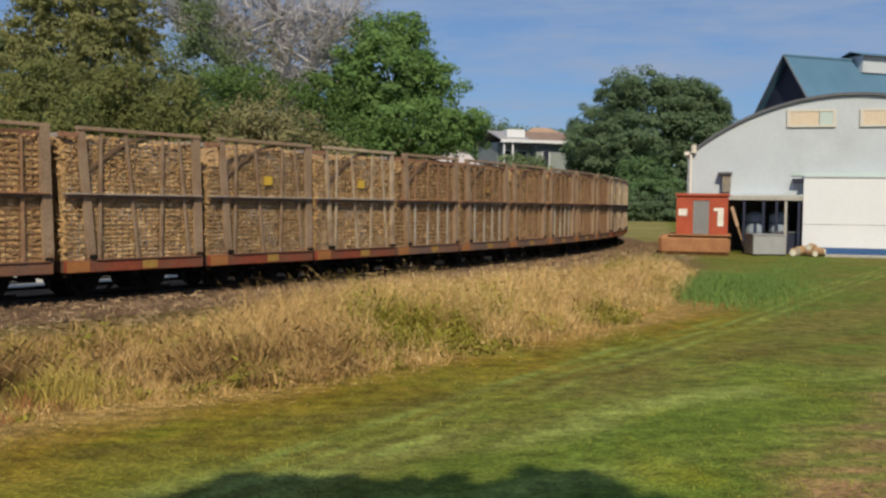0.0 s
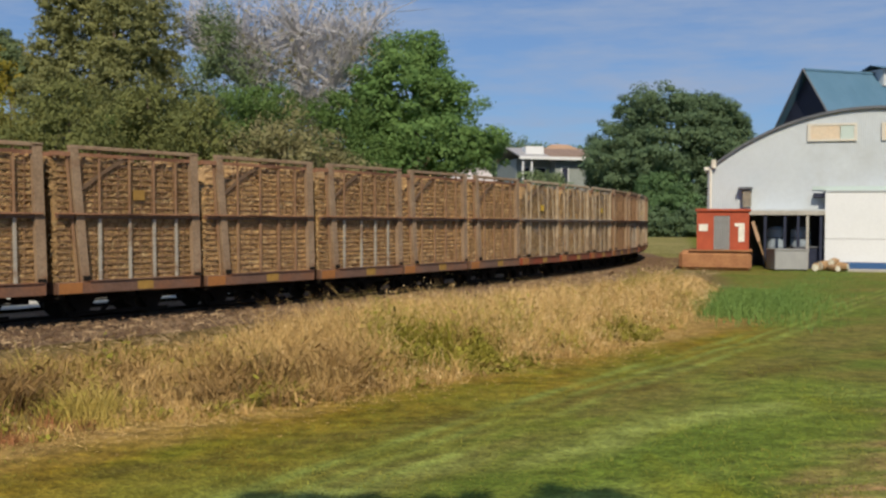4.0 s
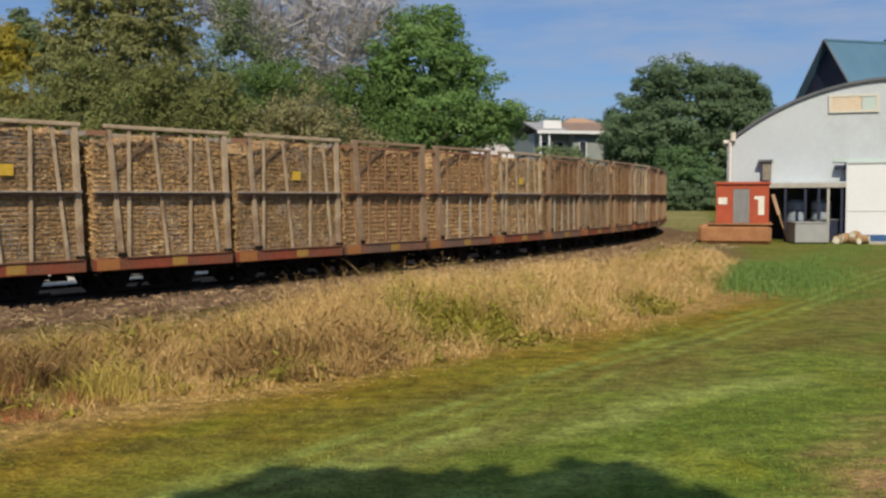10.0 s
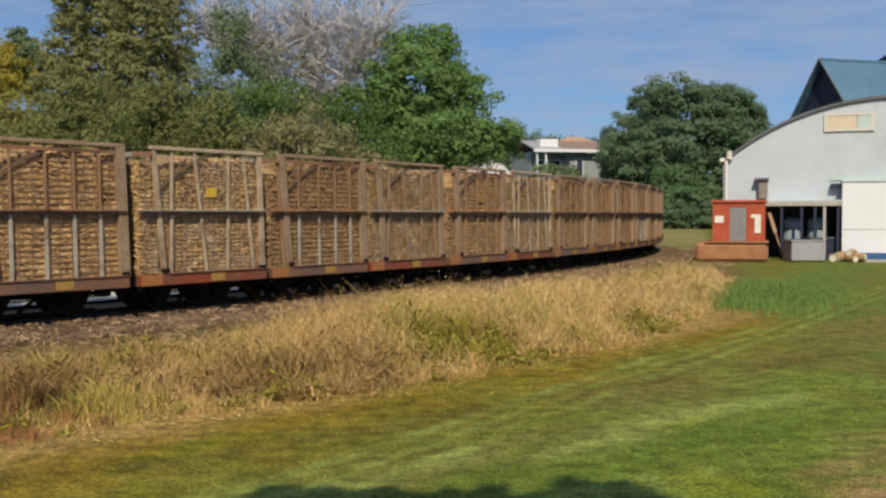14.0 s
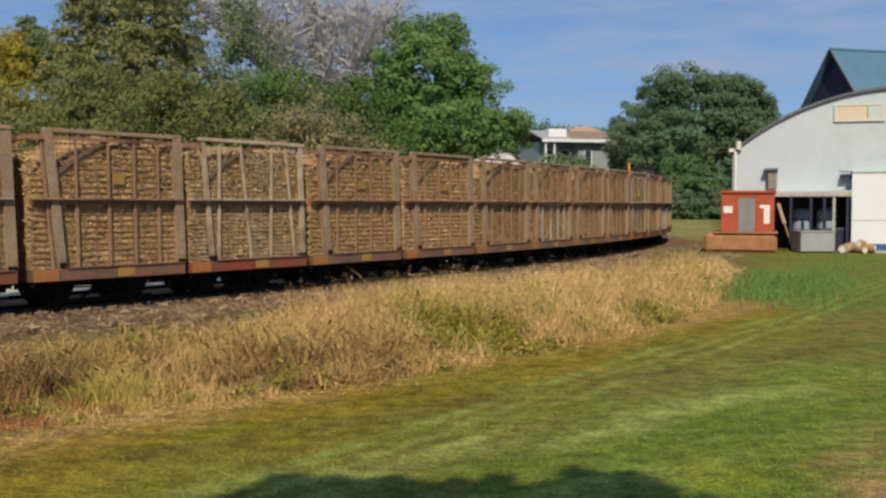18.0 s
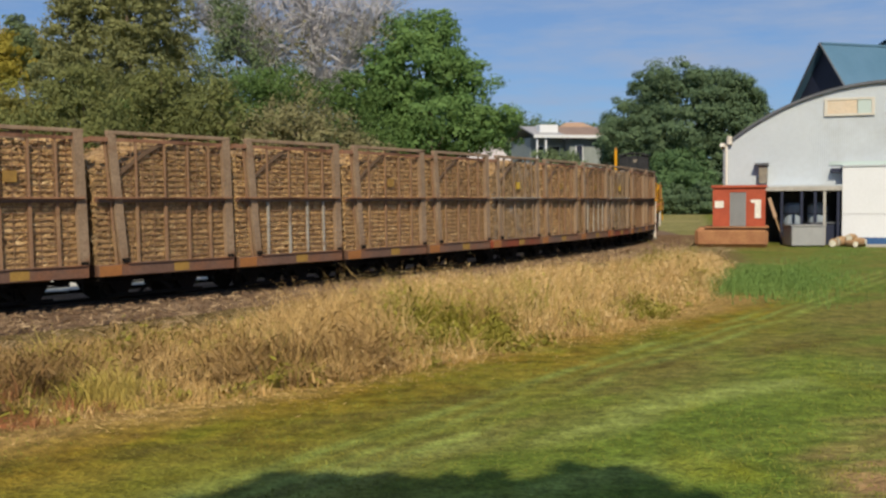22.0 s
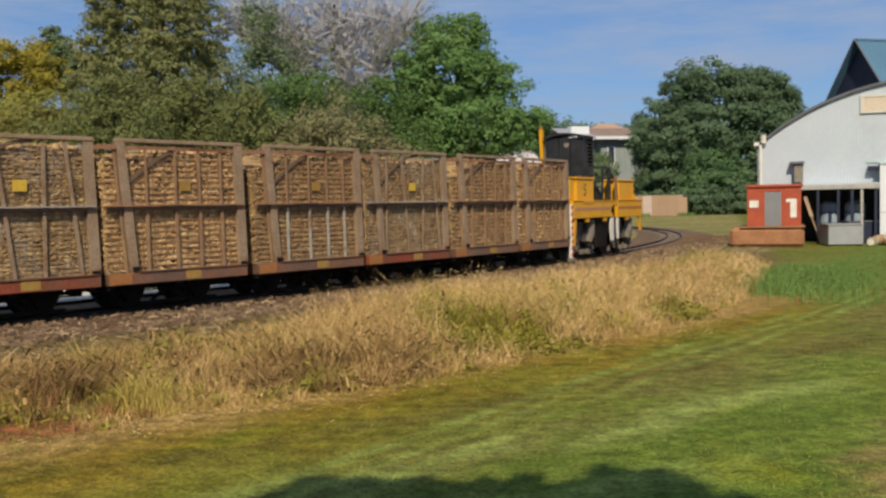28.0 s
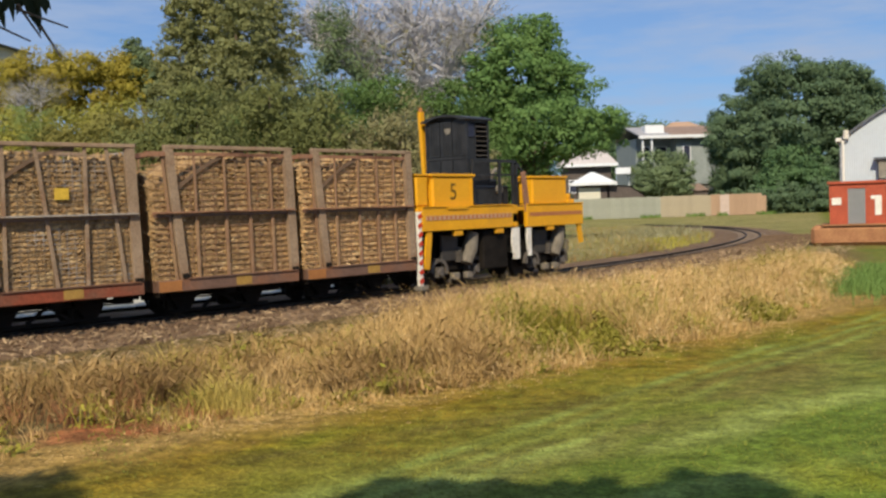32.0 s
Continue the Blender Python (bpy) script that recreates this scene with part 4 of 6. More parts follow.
    for k in range(7):
        bm = bmesh.new()
        bar(bm, (x0 + 0.31, y0 + 0.03, 2.66 + k * 0.10), (x1 - 0.07, y0 + 0.03, 2.66 + k * 0.10), 0.015, 0.075)
        part("louvre", bm, "duskmetal", cab)
    part("cab_side", boxes((x0 + 0.06, x1 - 0.06, y1 - 0.03, y1 - 0.012, 1.66, top)), "grille", cab)
    part("cab_back", boxes((x1 - 0.03, x1 - 0.012, y0 + 0.06, y1 - 0.06, 1.66, top)), "grille", cab)
    bm = bmesh.new()
    arc = [(y0 - 0.06 + (y1 - y0 + 0.12) * k / 8, top + 0.11 * (1 - (k / 4 - 1) ** 2)) for k in range(9)]
    for x in (x0 - 0.08, x1 + 0.08):
        for y, z in arc:
            bm.verts.new((x, y, z))
        for y, z in reversed(arc):
            bm.verts.new((x, y, z - 0.05 if z > top + 0.05 else top - 0.03))
    bm.verts.ensure_lookup_table()
    n = 18
    for k in range(n):
        bm.faces.new((bm.verts[k], bm.verts[(k + 1) % n], bm.verts[n + (k + 1) % n], bm.verts[n + k]))
    for k in range(8):
        for e in (0, n):
            q4 = (bm.verts[e + k], bm.verts[e + k + 1], bm.verts[e + n - 2 - k], bm.verts[e + n - 1 - k])
            bm.faces.new(q4 if e else q4[::-1])
    bmesh.ops.recalc_face_normals(bm, faces=bm.faces[:])
    part("cab_roof", bm, "grille", cab)
    bm = bmesh.new()
    low = [bm.verts.new((x0 + 0.02, y, z)) for y, z in ((y0 + 0.04, top), (y1 - 0.04, top))]
    high = [bm.verts.new((x0 + 0.02, y, z - 0.03)) for y, z in arc[1:-1]]
    bm.faces.new([low[0]] + high + [low[1]])
    bmesh.ops.solidify(bm, geom=bm.faces[:], thickness=0.02)
    part("roof_end", bm, "grille", cab)
    # rail from the cab over the machinery, with posts and a drooping end
    part("hand_rail", boxes((1.86, 3.30, -0.80, -0.75, 2.50, 2.56)), "grille", v, "dark rail over the machinery")
    part("hand_rail", boxes((1.9, 3.30, -0.79, -0.76, 2.22, 2.26)), "grille", v)
    for x in (1.90, 2.75, 3.20, 3.32):
        part("rail_post", boxes((x - 0.03, x + 0.03, -0.80, -0.75, 1.58, 2.50)), "grille", v)
    bm = bmesh.new()
    bar(bm, (3.26, -0.775, 2.54), (3.62, -0.775, 2.25), 0.05, 0.05)
    part("rail_brace", bm, "grille", v)
    # machinery between the boxes
    part("engine_block", boxes((1.86, 3.25, -0.62, 0.55, 1.58, 2.02)), "grille", v, "dark engine block", bevel=0.03)
    part("engine_cover", boxes((2.1, 3.05, -0.48, 0.45, 2.02, 2.16)), "grille", v, "dark engine cover", bevel=0.03)
    for k, x in enumerate((2.45, 2.62, 2.98)):
        bm = bmesh.new()
        tube(bm, (x, -0.30, 2.1), (x + 0.08, -0.36, 2.42 - 0.04 * k), 0.055, n=12)
        tube(bm, (x + 0.08, -0.36, 2.40 - 0.04 * k), (x + 0.24, -0.3, 2.46 - 0.04 * k), 0.045, n=12)
        part("pipe", bm, ("greymetal", "whitepaint", "greymetal")[k], v)
    bm = bmesh.new()
    tube(bm, (2.85, -0.66, 1.94), (2.85, -0.70, 1.94), 0.10, n=14)
    part("gauge", bm, "greymetal", v, "round grey gauge")
    # brown bar painting a slanting cast shadow, and brackets between the two halves
    bm = bmesh.new()
    bar(bm, (3.54, -0.93, 1.12), (3.36, -0.93, 2.30), 0.14, 0.04)
    part("strut", bm, "rust", v, "brown bar for the shadow slanting across the beam")
    part("joint_bracket", boxes((2.95, 3.12, -0.94, -0.80, 1.42, 1.60), (3.05, 3.40, -0.90, -0.80, 1.48, 1.56), (3.0, 3.12, -0.94, -0.82, 1.14, 1.24)), "yellow", v, "yellow bracket between the beams")
    part("joint_plate", boxes((2.94, 3.40, -0.70, 0.7, 0.60, 1.50)), "black", v, "dark plate in the gap")
    # mast with a lamp
    bm = bmesh.new()
    bar(bm, (2.20, 0.80, 1.60), (2.08, 0.80, 3.66), 0.11, 0.09)
    mast = part("mast", bm, "yellow", v, "yellow mast")
    bm = bmesh.new()
    tube(bm, (2.08, 0.80, 3.66), (2.08, 0.80, 3.75), 0.05, 0.035, 10)
    part("beacon", bm, "orange", mast, "orange beacon")
    # striped marker at the corner
    post = part("marker_post", boxes((0.04, 0.12, -W - 0.04, -W + 0.04, 0.12, 1.52)), "whitepaint", v, "red and white striped marker post")
    for k in range(8):
        bm = bmesh.new()
        bar(bm, (0.03, -W - 0.044, 0.18 + k * 0.175), (0.13, -W - 0.044, 0.24 + k * 0.175), 0.08, 0.006)
        part("stripe", bm, "redpaint", post)
    part("marker_foot", boxes((-0.02, 0.24, -W - 0.06, -W + 0.06, 0.04, 0.12)), "greymetal", v, "pale foot of the marker")
    for x, k in ((0.36, -1), (5.42, 1)):
        bm = bmesh.new()
        bar(bm, (x, -W, 1.14), (x + k * 0.10, -W, 0.42 if k < 0 else 0.70), 0.14, 0.05)
        part("step_bracket", bm, "yellow", v)
    for x0, x1, z0 in ((2.90, 3.16, 0.46), (3.42, 3.58, 0.50)):
        bm = bmesh.new()
        for k in range(5):
            a = k / 5
            vs = box(bm, x0 + (0.06 - 0.06 * math.sin(math.pi * a)), x1, -W - 0.03, -W + 0.01, z0 + (1.12 - z0) * a, z0 + (1.12 - z0) * (a + 0.2))
        part("splash_panel", bm, "whitepaint", v, "white curved panel")
    for x in (1.2, 2.5, 4.3):
        part("bracket", boxes((x - 0.12, x + 0.12, -W - 0.03, -W + 0.03, 1.03, 1.13)), "yellow", v)
    # two bogies
    for c in (1.40, 4.45):
        bg = part("bogie", boxes((c - 0.85, c + 0.85, -0.62, -0.52, 0.34, 0.54), (c - 0.85, c + 0.85, 0.52, 0.62, 0.34, 0.54), (c - 0.2, c + 0.2, -0.6, 0.6, 0.42, 0.80)), "black", v, "black bogie")
        part("side_plate", boxes((c - 0.45, c + 0.05, -0.70, -0.62, 0.52, 1.05)), "darkplate", bg, "dark grey side plate", bevel=0.02)
        for dx in (-0.55, 0.55):
            bm = bmesh.new()
            tube(bm, (0, -0.5, 0), (0, 0.5, 0), 0.05, n=8)
            for y in (-0.305, 0.305):
                sg = 1 if y > 0 else -1
                tube(bm, (0, y - 0.05, 0), (0, y + 0.05, 0), 0.30, n=20)
                tube(bm, (0, y - sg * 0.05, 0), (0, y - sg * 0.07, 0), 0.33, n=20)
            ws = part("wheelset", bm, "wheel", v)
            ws.location = (c + dx, 0, 0.30)
            # a round horn over each axle end
            bm = bmesh.new()
            pts = [(c + dx + 0.22 * math.cos(a), -0.68, 0.34 + 0.22 * math.sin(a)) for a in [math.pi * (k / 8 - 0.1) for k in range(10)]]
            ribbon(bm, pts, 0.07, 0.10)
            part("axle_horn", bm, "duskmetal", bg, "sooty curved axle guard")
            bm = bmesh.new()
            box(bm, c + dx - 0.10, c + dx + 0.10, -0.74, -0.62, 0.22, 0.42)
            tube(bm, (c + dx, -0.74, 0.31), (c + dx, -0.78, 0.31), 0.08, 0.065, 14)
            part("axle_box", bm, "duskmetal", bg, "sooty axle box")
        # leaning air cylinder with its rubber boot, and coil springs
        bm = bmesh.new()
        tube(bm, (c + 0.22, -0.74, 0.46), (c + 0.34, -0.74, 0.72), 0.13, 0.17, 12)
        tube(bm, (c + 0.34, -0.74, 0.72), (c + 0.46, -0.74, 1.06), 0.17, 0.13, 12)
        part("air_cylinder", bm, "dustgrey", bg, "dusty grey leaning cylinder")
        for dx in (0.05, 0.75):
            bm = bmesh.new()
            for k in range(6):
                tube(bm, (c + dx, -0.70, 0.50 + k * 0.05), (c + dx, -0.70, 0.53 + k * 0.05), 0.08, n=12)
            part("spring", bm, "duskmetal", bg, "sooty coil spring")
        for dx in (-0.05, 0.35):
            part("brake_shoe", boxes((c + dx - 0.10, c + dx + 0.10, -0.74, -0.62, 0.14, 0.28)), "dustgrey", bg, "dusty brake shoe", bevel=0.02)
    part("underbody", boxes((0.5, 2.9, -0.50, 0.50, 0.45, 1.08)), "black", v, "dark machinery under the deck", bevel=0.02)
    part("underbody", boxes((3.45, 5.4, -0.50, 0.50, 0.45, 1.08)), "black", v, "dark machinery under the deck", bevel=0.02)
    part("battery_box", boxes((2.05, 2.85, -0.86, -0.5, 0.30, 1.10)), "black", v, "black battery box", bevel=0.02)
    return v


VAN = build_van()
# ------------------------------------------------------------ arched shed and what stands before it
def build_shed():
    s = thing("arched_shed", "white corrugated iron shed with an arched roof", "shed", (0, 0, 0))
    Y = 36.2
    cx, hw, ez, top = 16.9, 6.42, 3.72, 5.95
    # front wall as separate ribbed sheets
    def arch(x):
        u = max(-1.0, min(1.0, (x - cx) / hw))
        r = (hw * hw + (top - ez) ** 2) / (2 * (top - ez))
        return top - r + math.sqrt(r * r - (u * hw) ** 2)
    n = 26
    for i in range(n):
        x0, x1 = cx - hw + 2 * hw * i / n, cx - hw + 2 * hw * (i + 1) / n
        z0 = 2.22 if x1 < cx + 20 else 0
        verts, faces = [], []
        ribs = 6
        for j in range(ribs * 2 + 1):
            x = x0 + (x1 - x0) * j / (ribs * 2)
            y = Y + (0.0 if j % 2 else 0.012)
            verts += [(x, y, z0), (x, y, arch(x))]
        faces = [(2 * j, 2 * j + 2, 2 * j + 3, 2 * j + 1) for j in range(ribs * 2)]
        sheet("wall_sheet", verts, faces, "white_iron", s)
    # arched roof with its edge
    verts, faces = [], []
    m = 32
    for i in range(m + 1):
        x = cx - hw * 1.01 + 2.02 * hw * i / m
        z = arch(x)
        for y, dz in ((Y - 0.12, 0.0), (Y - 0.12, 0.10), (Y + 13, 0.10), (Y + 13, 0.0)):
            verts.append((x, y, z + dz))
    for i in range(m):
        for a in range(3):
            faces.append((4 * i + a, 4 * i + a + 1, 4 * i + a + 5, 4 * i + a + 4))
    sheet("roof", verts, faces, "trimgrey", s, "dark-edged arched roof", smooth=False)
    part("side_wall", boxes((cx - hw - 0.02, cx - hw + 0.04, Y + 0.03, Y + 13, 0, ez)), "white_iron", s)
    part("side_wall", boxes((cx + hw - 0.04, cx + hw + 0.02, Y + 0.03, Y + 13, 0, ez)), "white_iron", s)
    part("back_wall", boxes((cx - hw, cx + hw, Y + 12.9, Y + 13, 0, ez + 1.0)), "trimgrey", s)
    part("gutter", boxes((cx - hw - 0.16, cx - hw + 0.05, Y - 0.15, Y + 13, ez + 0.0, ez + 0.14)), "whitepaint", s, bevel=0.02)
    bm = bmesh.new()
    tube(bm, (cx - hw + 0.22, Y - 0.1, ez + 0.1), (cx - hw + 0.22, Y - 0.1, ez + 0.42), 0.12, 0.10, 10)
    part("finial", bm, "whitepaint", s)
    bm = bmesh.new()
    tube(bm, (cx - hw + 0.1, Y - 0.08, 0.3), (cx - hw + 0.1, Y - 0.08, ez + 0.05), 0.06, n=8)
    part("downpipe", bm, "whitepaint", s)
    # high panel windows
    for f0, cells in ((14.33, ((0.12, 1.22, "peach"), (1.24, 1.74, "palegreen"))), (17.08, ((0.12, 1.22, "peach"), (1.24, 1.74, "palegreen"))), (19.8, ((0.12, 1.22, "peach"), (1.24, 1.74, "palegreen")))):
        for a, b, mt in cells:
            part("panel_window", boxes((f0 + a, f0 + b, Y - 0.05, Y - 0.02, 4.86, 5.36)), mt, s)
        part("panel_frame", boxes((f0, f0 + 1.86, Y - 0.07, Y - 0.02, 5.36, 5.44), (f0, f0 + 1.86, Y - 0.07, Y - 0.02, 4.78, 4.86), (f0, f0 + 0.12, Y - 0.07, Y - 0.02, 4.86, 5.36), (f0 + 1.74, f0 + 1.86, Y - 0.07, Y - 0.02, 4.86, 5.36)), "palecream", s)
    part("flashing", boxes((14.55, 23.3, Y - 0.03, Y - 0.02, 2.96, 3.10)), "palegreen", s, "pale green flashing")
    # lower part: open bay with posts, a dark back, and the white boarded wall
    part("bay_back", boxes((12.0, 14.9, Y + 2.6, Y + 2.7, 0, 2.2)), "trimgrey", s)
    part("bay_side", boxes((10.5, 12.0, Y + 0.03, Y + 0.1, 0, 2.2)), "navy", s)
    part("bay_lintel", boxes((11.9, 15.0, Y - 0.7, Y - 0.55, 2.02, 2.18)), "concrete", s)
    part("bay_roof", boxes((11.9, 15.0, Y - 0.7, Y + 0.0, 2.18, 2.24)), "white_iron", s)
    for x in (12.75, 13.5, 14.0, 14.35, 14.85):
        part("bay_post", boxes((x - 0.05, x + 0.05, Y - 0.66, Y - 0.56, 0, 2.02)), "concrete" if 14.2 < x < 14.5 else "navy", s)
    for z0, z1 in ((0.30, 1.14), (1.155, 2.88)):
        part("wall_board", boxes((15.0, 23.3, Y - 0.62, Y - 0.5, z0, z1)), "housewhite", s)
    part("plinth", boxes((15.0, 23.3, Y - 0.65, Y - 0.5, 0.0, 0.295)), "bluebase", s, "blue painted plinth")
    part("path_edge", boxes((15.0, 23.3, Y - 1.3, Y - 0.65, -0.05, 0.06)), "concrete", s)
    part("duct", boxes((14.6, 15.0, Y - 0.3, Y + 0.0, 2.68, 2.84)), "navy", s)
    part("canopy", boxes((15.0, 23.3, Y - 0.66, Y + 0.0, 2.88, 2.94)), "white_iron", s)
    # ventilator on the wall
    bm = bmesh.new()
    box(bm, 11.85, 12.2, Y - 0.3, Y - 0.02, 2.3, 3.0)
    vent = part("ventilator", bm, "greymetal", s, bevel=0.03)
    part("hood", boxes((11.7, 12.25, Y - 0.4, Y - 0.02, 3.0, 3.08)), "trimgrey", vent)
    # the shed stands turned, its near corner fixed; it is a little smaller than drawn above
    c = Vector((cx - hw, Y, 0))
    turn = Matrix.Translation(c) @ Matrix.Rotation(radians(-18), 4, "Z") @ Matrix.Diagonal((0.905, 1, 0.975, 1)) @ Matrix.Translation(-c)
    for o in s.children_recursive:
        o.data.transform(turn)


build_shed()


def build_gable():
    h = thing("gabled_building", "dark gabled building with a blue iron roof", "building")
    # ridge runs to the right and away
    ax, ay, az = 20.45, 52.0, 9.95
    ez = 6.3
    r = Vector((0.96, 0.28, 0)).normalized()
    p = Vector((-r.y, r.x, 0))
    a = Vector((ax, ay, 0))
    hw = 2.9
    def at(u, w, z):
        v = a + r * u + p * w
        return (v.x, v.y, z)
    verts = [at(0, -hw, 0), at(0, hw, 0), at(0, -hw, ez), at(0, hw, ez), at(0, 0, az - 0.08), at(26, -hw, 0), at(26, hw, 0), at(26, -hw, ez), at(26, hw, ez), at(26, 0, az - 0.08)]
    sheet("wall", verts, [(0, 2, 4, 3, 1), (0, 5, 7, 2), (1, 3, 8, 6), (5, 6, 8, 9, 7)], "navy", h)
    for side in (-1, 1):
        n = 40
        verts, faces = [], []
        for i in range(n + 1):
            u = -0.35 + 26.7 * i / n
            dz = 0.03 if i % 2 else 0.0
            verts += [at(u, 0, az + dz), at(u, side * (hw + 0.35), ez - 0.42 + dz)]
        faces = [(2 * i, 2 * i + 1, 2 * i + 3, 2 * i + 2) for i in range(n)]
        sheet("roof", verts, faces, "blueroof", h, "ribbed blue iron roof")
    bm = bmesh.new()
    v = [at(-0.38, 0, az + 0.06), at(-0.38, -hw - 0.35, ez - 0.36)]
    tube(bm, v[0], v[1], 0.05, n=6)
    tube(bm, v[0], at(-0.38, hw + 0.35, ez - 0.36), 0.05, n=6)
    part("barge_board", bm, "trimgrey", h)
    bm = bmesh.new()
    tube(bm, at(-0.3, 0, az + 0.03), at(26.3, 0, az + 0.03), 0.09, n=6)
    part("ridge_cap", bm, "blueroof", h)
    # ridge ventilator
    bm = bmesh.new()
    c = [at(4.3, -0.7, az - 0.7), at(12, -0.7, az - 0.7), at(12, 0.7, az - 0.7), at(4.3, 0.7, az - 0.7), at(4.3, -0.7, az + 0.25), at(12, -0.7, az + 0.25), at(12, 0.7, az + 0.25), at(4.3, 0.7, az + 0.25)]
    vs = [bm.verts.new(q) for q in c]
    for f in ((0, 1, 5, 4), (1, 2, 6, 5), (2, 3, 7, 6), (3, 0, 4, 7), (4, 5, 6, 7)):
        bm.faces.new([vs[i] for i in f])
    part("ridge_vent", bm, "white_iron", h)
    bm = bmesh.new()
    for sd in (-1, 1):
        c = [at(4.0, 0, az + 0.5), at(12.3, 0, az + 0.5), at(12.3, sd * 1.0, az + 0.2), at(4.0, sd * 1.0, az + 0.2)]
        bm.faces.new([bm.verts.new(q) for q in c])
    part("vent_roof", bm, "blueroof", h)


build_gable()


def build_pump_house():
    p = thing("switch_room", "small red painted masonry hut with a grey slatted door", "hut")
    Y = 33.6
    x0, x1 = 9.35, 11.1
    z0, z1 = 0.68, 2.06
    part("plinth", boxes((8.75, 11.2, Y - 0.05, Y + 2.0, 0, z0)), "earth", p, "earth-stained brown plinth", bevel=0.12)
    part("ledge", boxes((9.1, 11.22, Y - 0.08, Y + 2.0, z0, z0 + 0.05)), "earth", p)
    part("wall", boxes((x0, 9.92, Y + 0.05, Y + 1.8, z0 + 0.05, z1), (10.46, x1, Y + 0.05, Y + 1.8, z0 + 0.05, z1), (9.92, 10.46, Y + 0.05, Y + 1.8, 1.92, z1), (9.92, 10.46, Y + 1.0, Y + 1.8, z0 + 0.05, 1.92)), "redbrick", p)
    part("roof", boxes((x0 - 0.06, x1 + 0.06, Y - 0.02, Y + 1.9, z1, z1 + 0.10)), "redbrick", p, bevel=0.02)
    d = part("door", boxes((9.92, 10.46, Y + 0.14, Y + 0.18, z0 + 0.06, 1.92)), "trimgrey", p, "grey slatted metal door")
    sl = mesh("slat", boxes((0, 0.04, Y + 0.06, Y + 0.12, z0 + 0.06, 1.90)), "door")
    for i in range(9):
        piece("slat", sl, d, (9.93 + i * 0.06, 0, 0))
    c = Vector((x0, Y, 0))
    p.matrix_world = Matrix.Translation(c) @ Matrix.Rotation(radians(-17), 4, "Z") @ Matrix.Translation(-c)
    part("notice", boxes((9.42, 9.72, Y + 0.03, Y + 0.046, 1.38, 1.62)), "whitepaint", p, "white notice sheet")
    part("notice", boxes((10.62, 10.95, Y + 0.03, Y + 0.046, 1.55, 1.66), (10.75, 10.95, Y + 0.03, Y + 0.046, 1.02, 1.55)), "whitepaint", p, "white notice sheet")


build_pump_house()


def build_yard():
    # grey bin
    b = thing("steel_skip", "pale grey steel box on the ground", "container", (12.65, 33.9, 0))
    part("body", boxes((-0.58, 0.58, -0.45, 0.45, 0.04, 0.72)), "door", b, bevel=0.02)
    part("rim", boxes((-0.61, 0.61, -0.48, 0.48, 0.72, 0.76)), "door", b)
    for x in (-0.5, 0.5):
        part("skid", boxes((x - 0.06, x + 0.06, -0.45, 0.45, 0, 0.04)), "black", b)
    # two tanks
    def tank(x, z):
        t = thing("water_tank", "blue-grey round plastic tank", "tank", (x, 36.0 - (x - 13) * 0.3, 0), group="tanks in the bay")
        bm = bmesh.new()
        tube(bm, (0, 0, 0), (0, 0, z), 0.36, n=24)
        body = part("body", bm, "bluegrey", t, smooth=False)
        bm = bmesh.new()
        tube(bm, (0, 0, z), (0, 0, z + 0.12), 0.36, 0.18, 24)
        part("lid", bm, "bluegrey", body)
        for k in range(3):
            bm = bmesh.new()
            tube(bm, (0, 0, 0.3 + k * 0.4), (0, 0, 0.36 + k * 0.4), 0.372, n=24)
            part("hoop", bm, "trimgrey", body)
        return t
    tank(13.02, 1.42)
    tank(13.85, 1.42)
    # dark drum and heap of cut logs
    d = thing("dark_cabinet", "dark low cabinet in the bay", "cabinet", (13.95, 34.9, 0))
    part("body", boxes((-0.75, 0.6, -0.3, 0.3, 0.0, 0.78)), "navy", d, bevel=0.02)
    part("top", boxes((-0.8, 0.65, -0.34, 0.34, 0.78, 0.83)), "trimgrey", d)
    t = thing("leaning_board", "brown board leaning in the bay", "board", (13.35, 34.6, 0))
    part("board", boxes((-0.2, 0.2, 0, 0.04, 0, 0.75)), "timber", t)
    for i, (x, y, turn, r) in enumerate(((13.55, 33.5, 62, 0.13), (13.95, 33.6, 20, 0.17), (14.35, 33.5, -35, 0.15), (14.0, 33.2, 100, 0.11), (14.2, 33.55, 48, 0.12))):
        l = thing("log", "pale cut log on the grass", "log", (x, y, r * (1 if i < 4 else 2.6)), turn, group="cut logs before the shed")
        bm = bmesh.new()
        tube(bm, (-0.3, 0, 0), (0.02, 0.02, 0.02), r, r * 1.08, 11)
        tube(bm, (0.02, 0.02, 0.02), (0.28, 0, 0.01), r * 1.08, r * 0.85, 11)
        part("trunk", bm, "timber", l)
        for sx, k in ((-1, 0.9), (1, 0.76)):
            bm = bmesh.new()
            tube(bm, (sx * 0.28, 0, 0), (sx * 0.312, 0, 0), r * k, n=11)
            part("cut_face", bm, "cream", l)
    c = thing("board", "pale tan board leaning beside the hut", "board")
    bm = bmesh.new()
    bar(bm, (11.72, 34.80, 1.72), (11.93, 34.72, 1.0), 0.12, 0.04)
    part("upper_plank", bm, "fence_tan", c)
    bm = bmesh.new()
    bar(bm, (11.933, 34.719, 0.99), (12.22, 34.60, 0.0), 0.05, 0.03)
    part("lower_plank", bm, "timber", c)


build_yard()


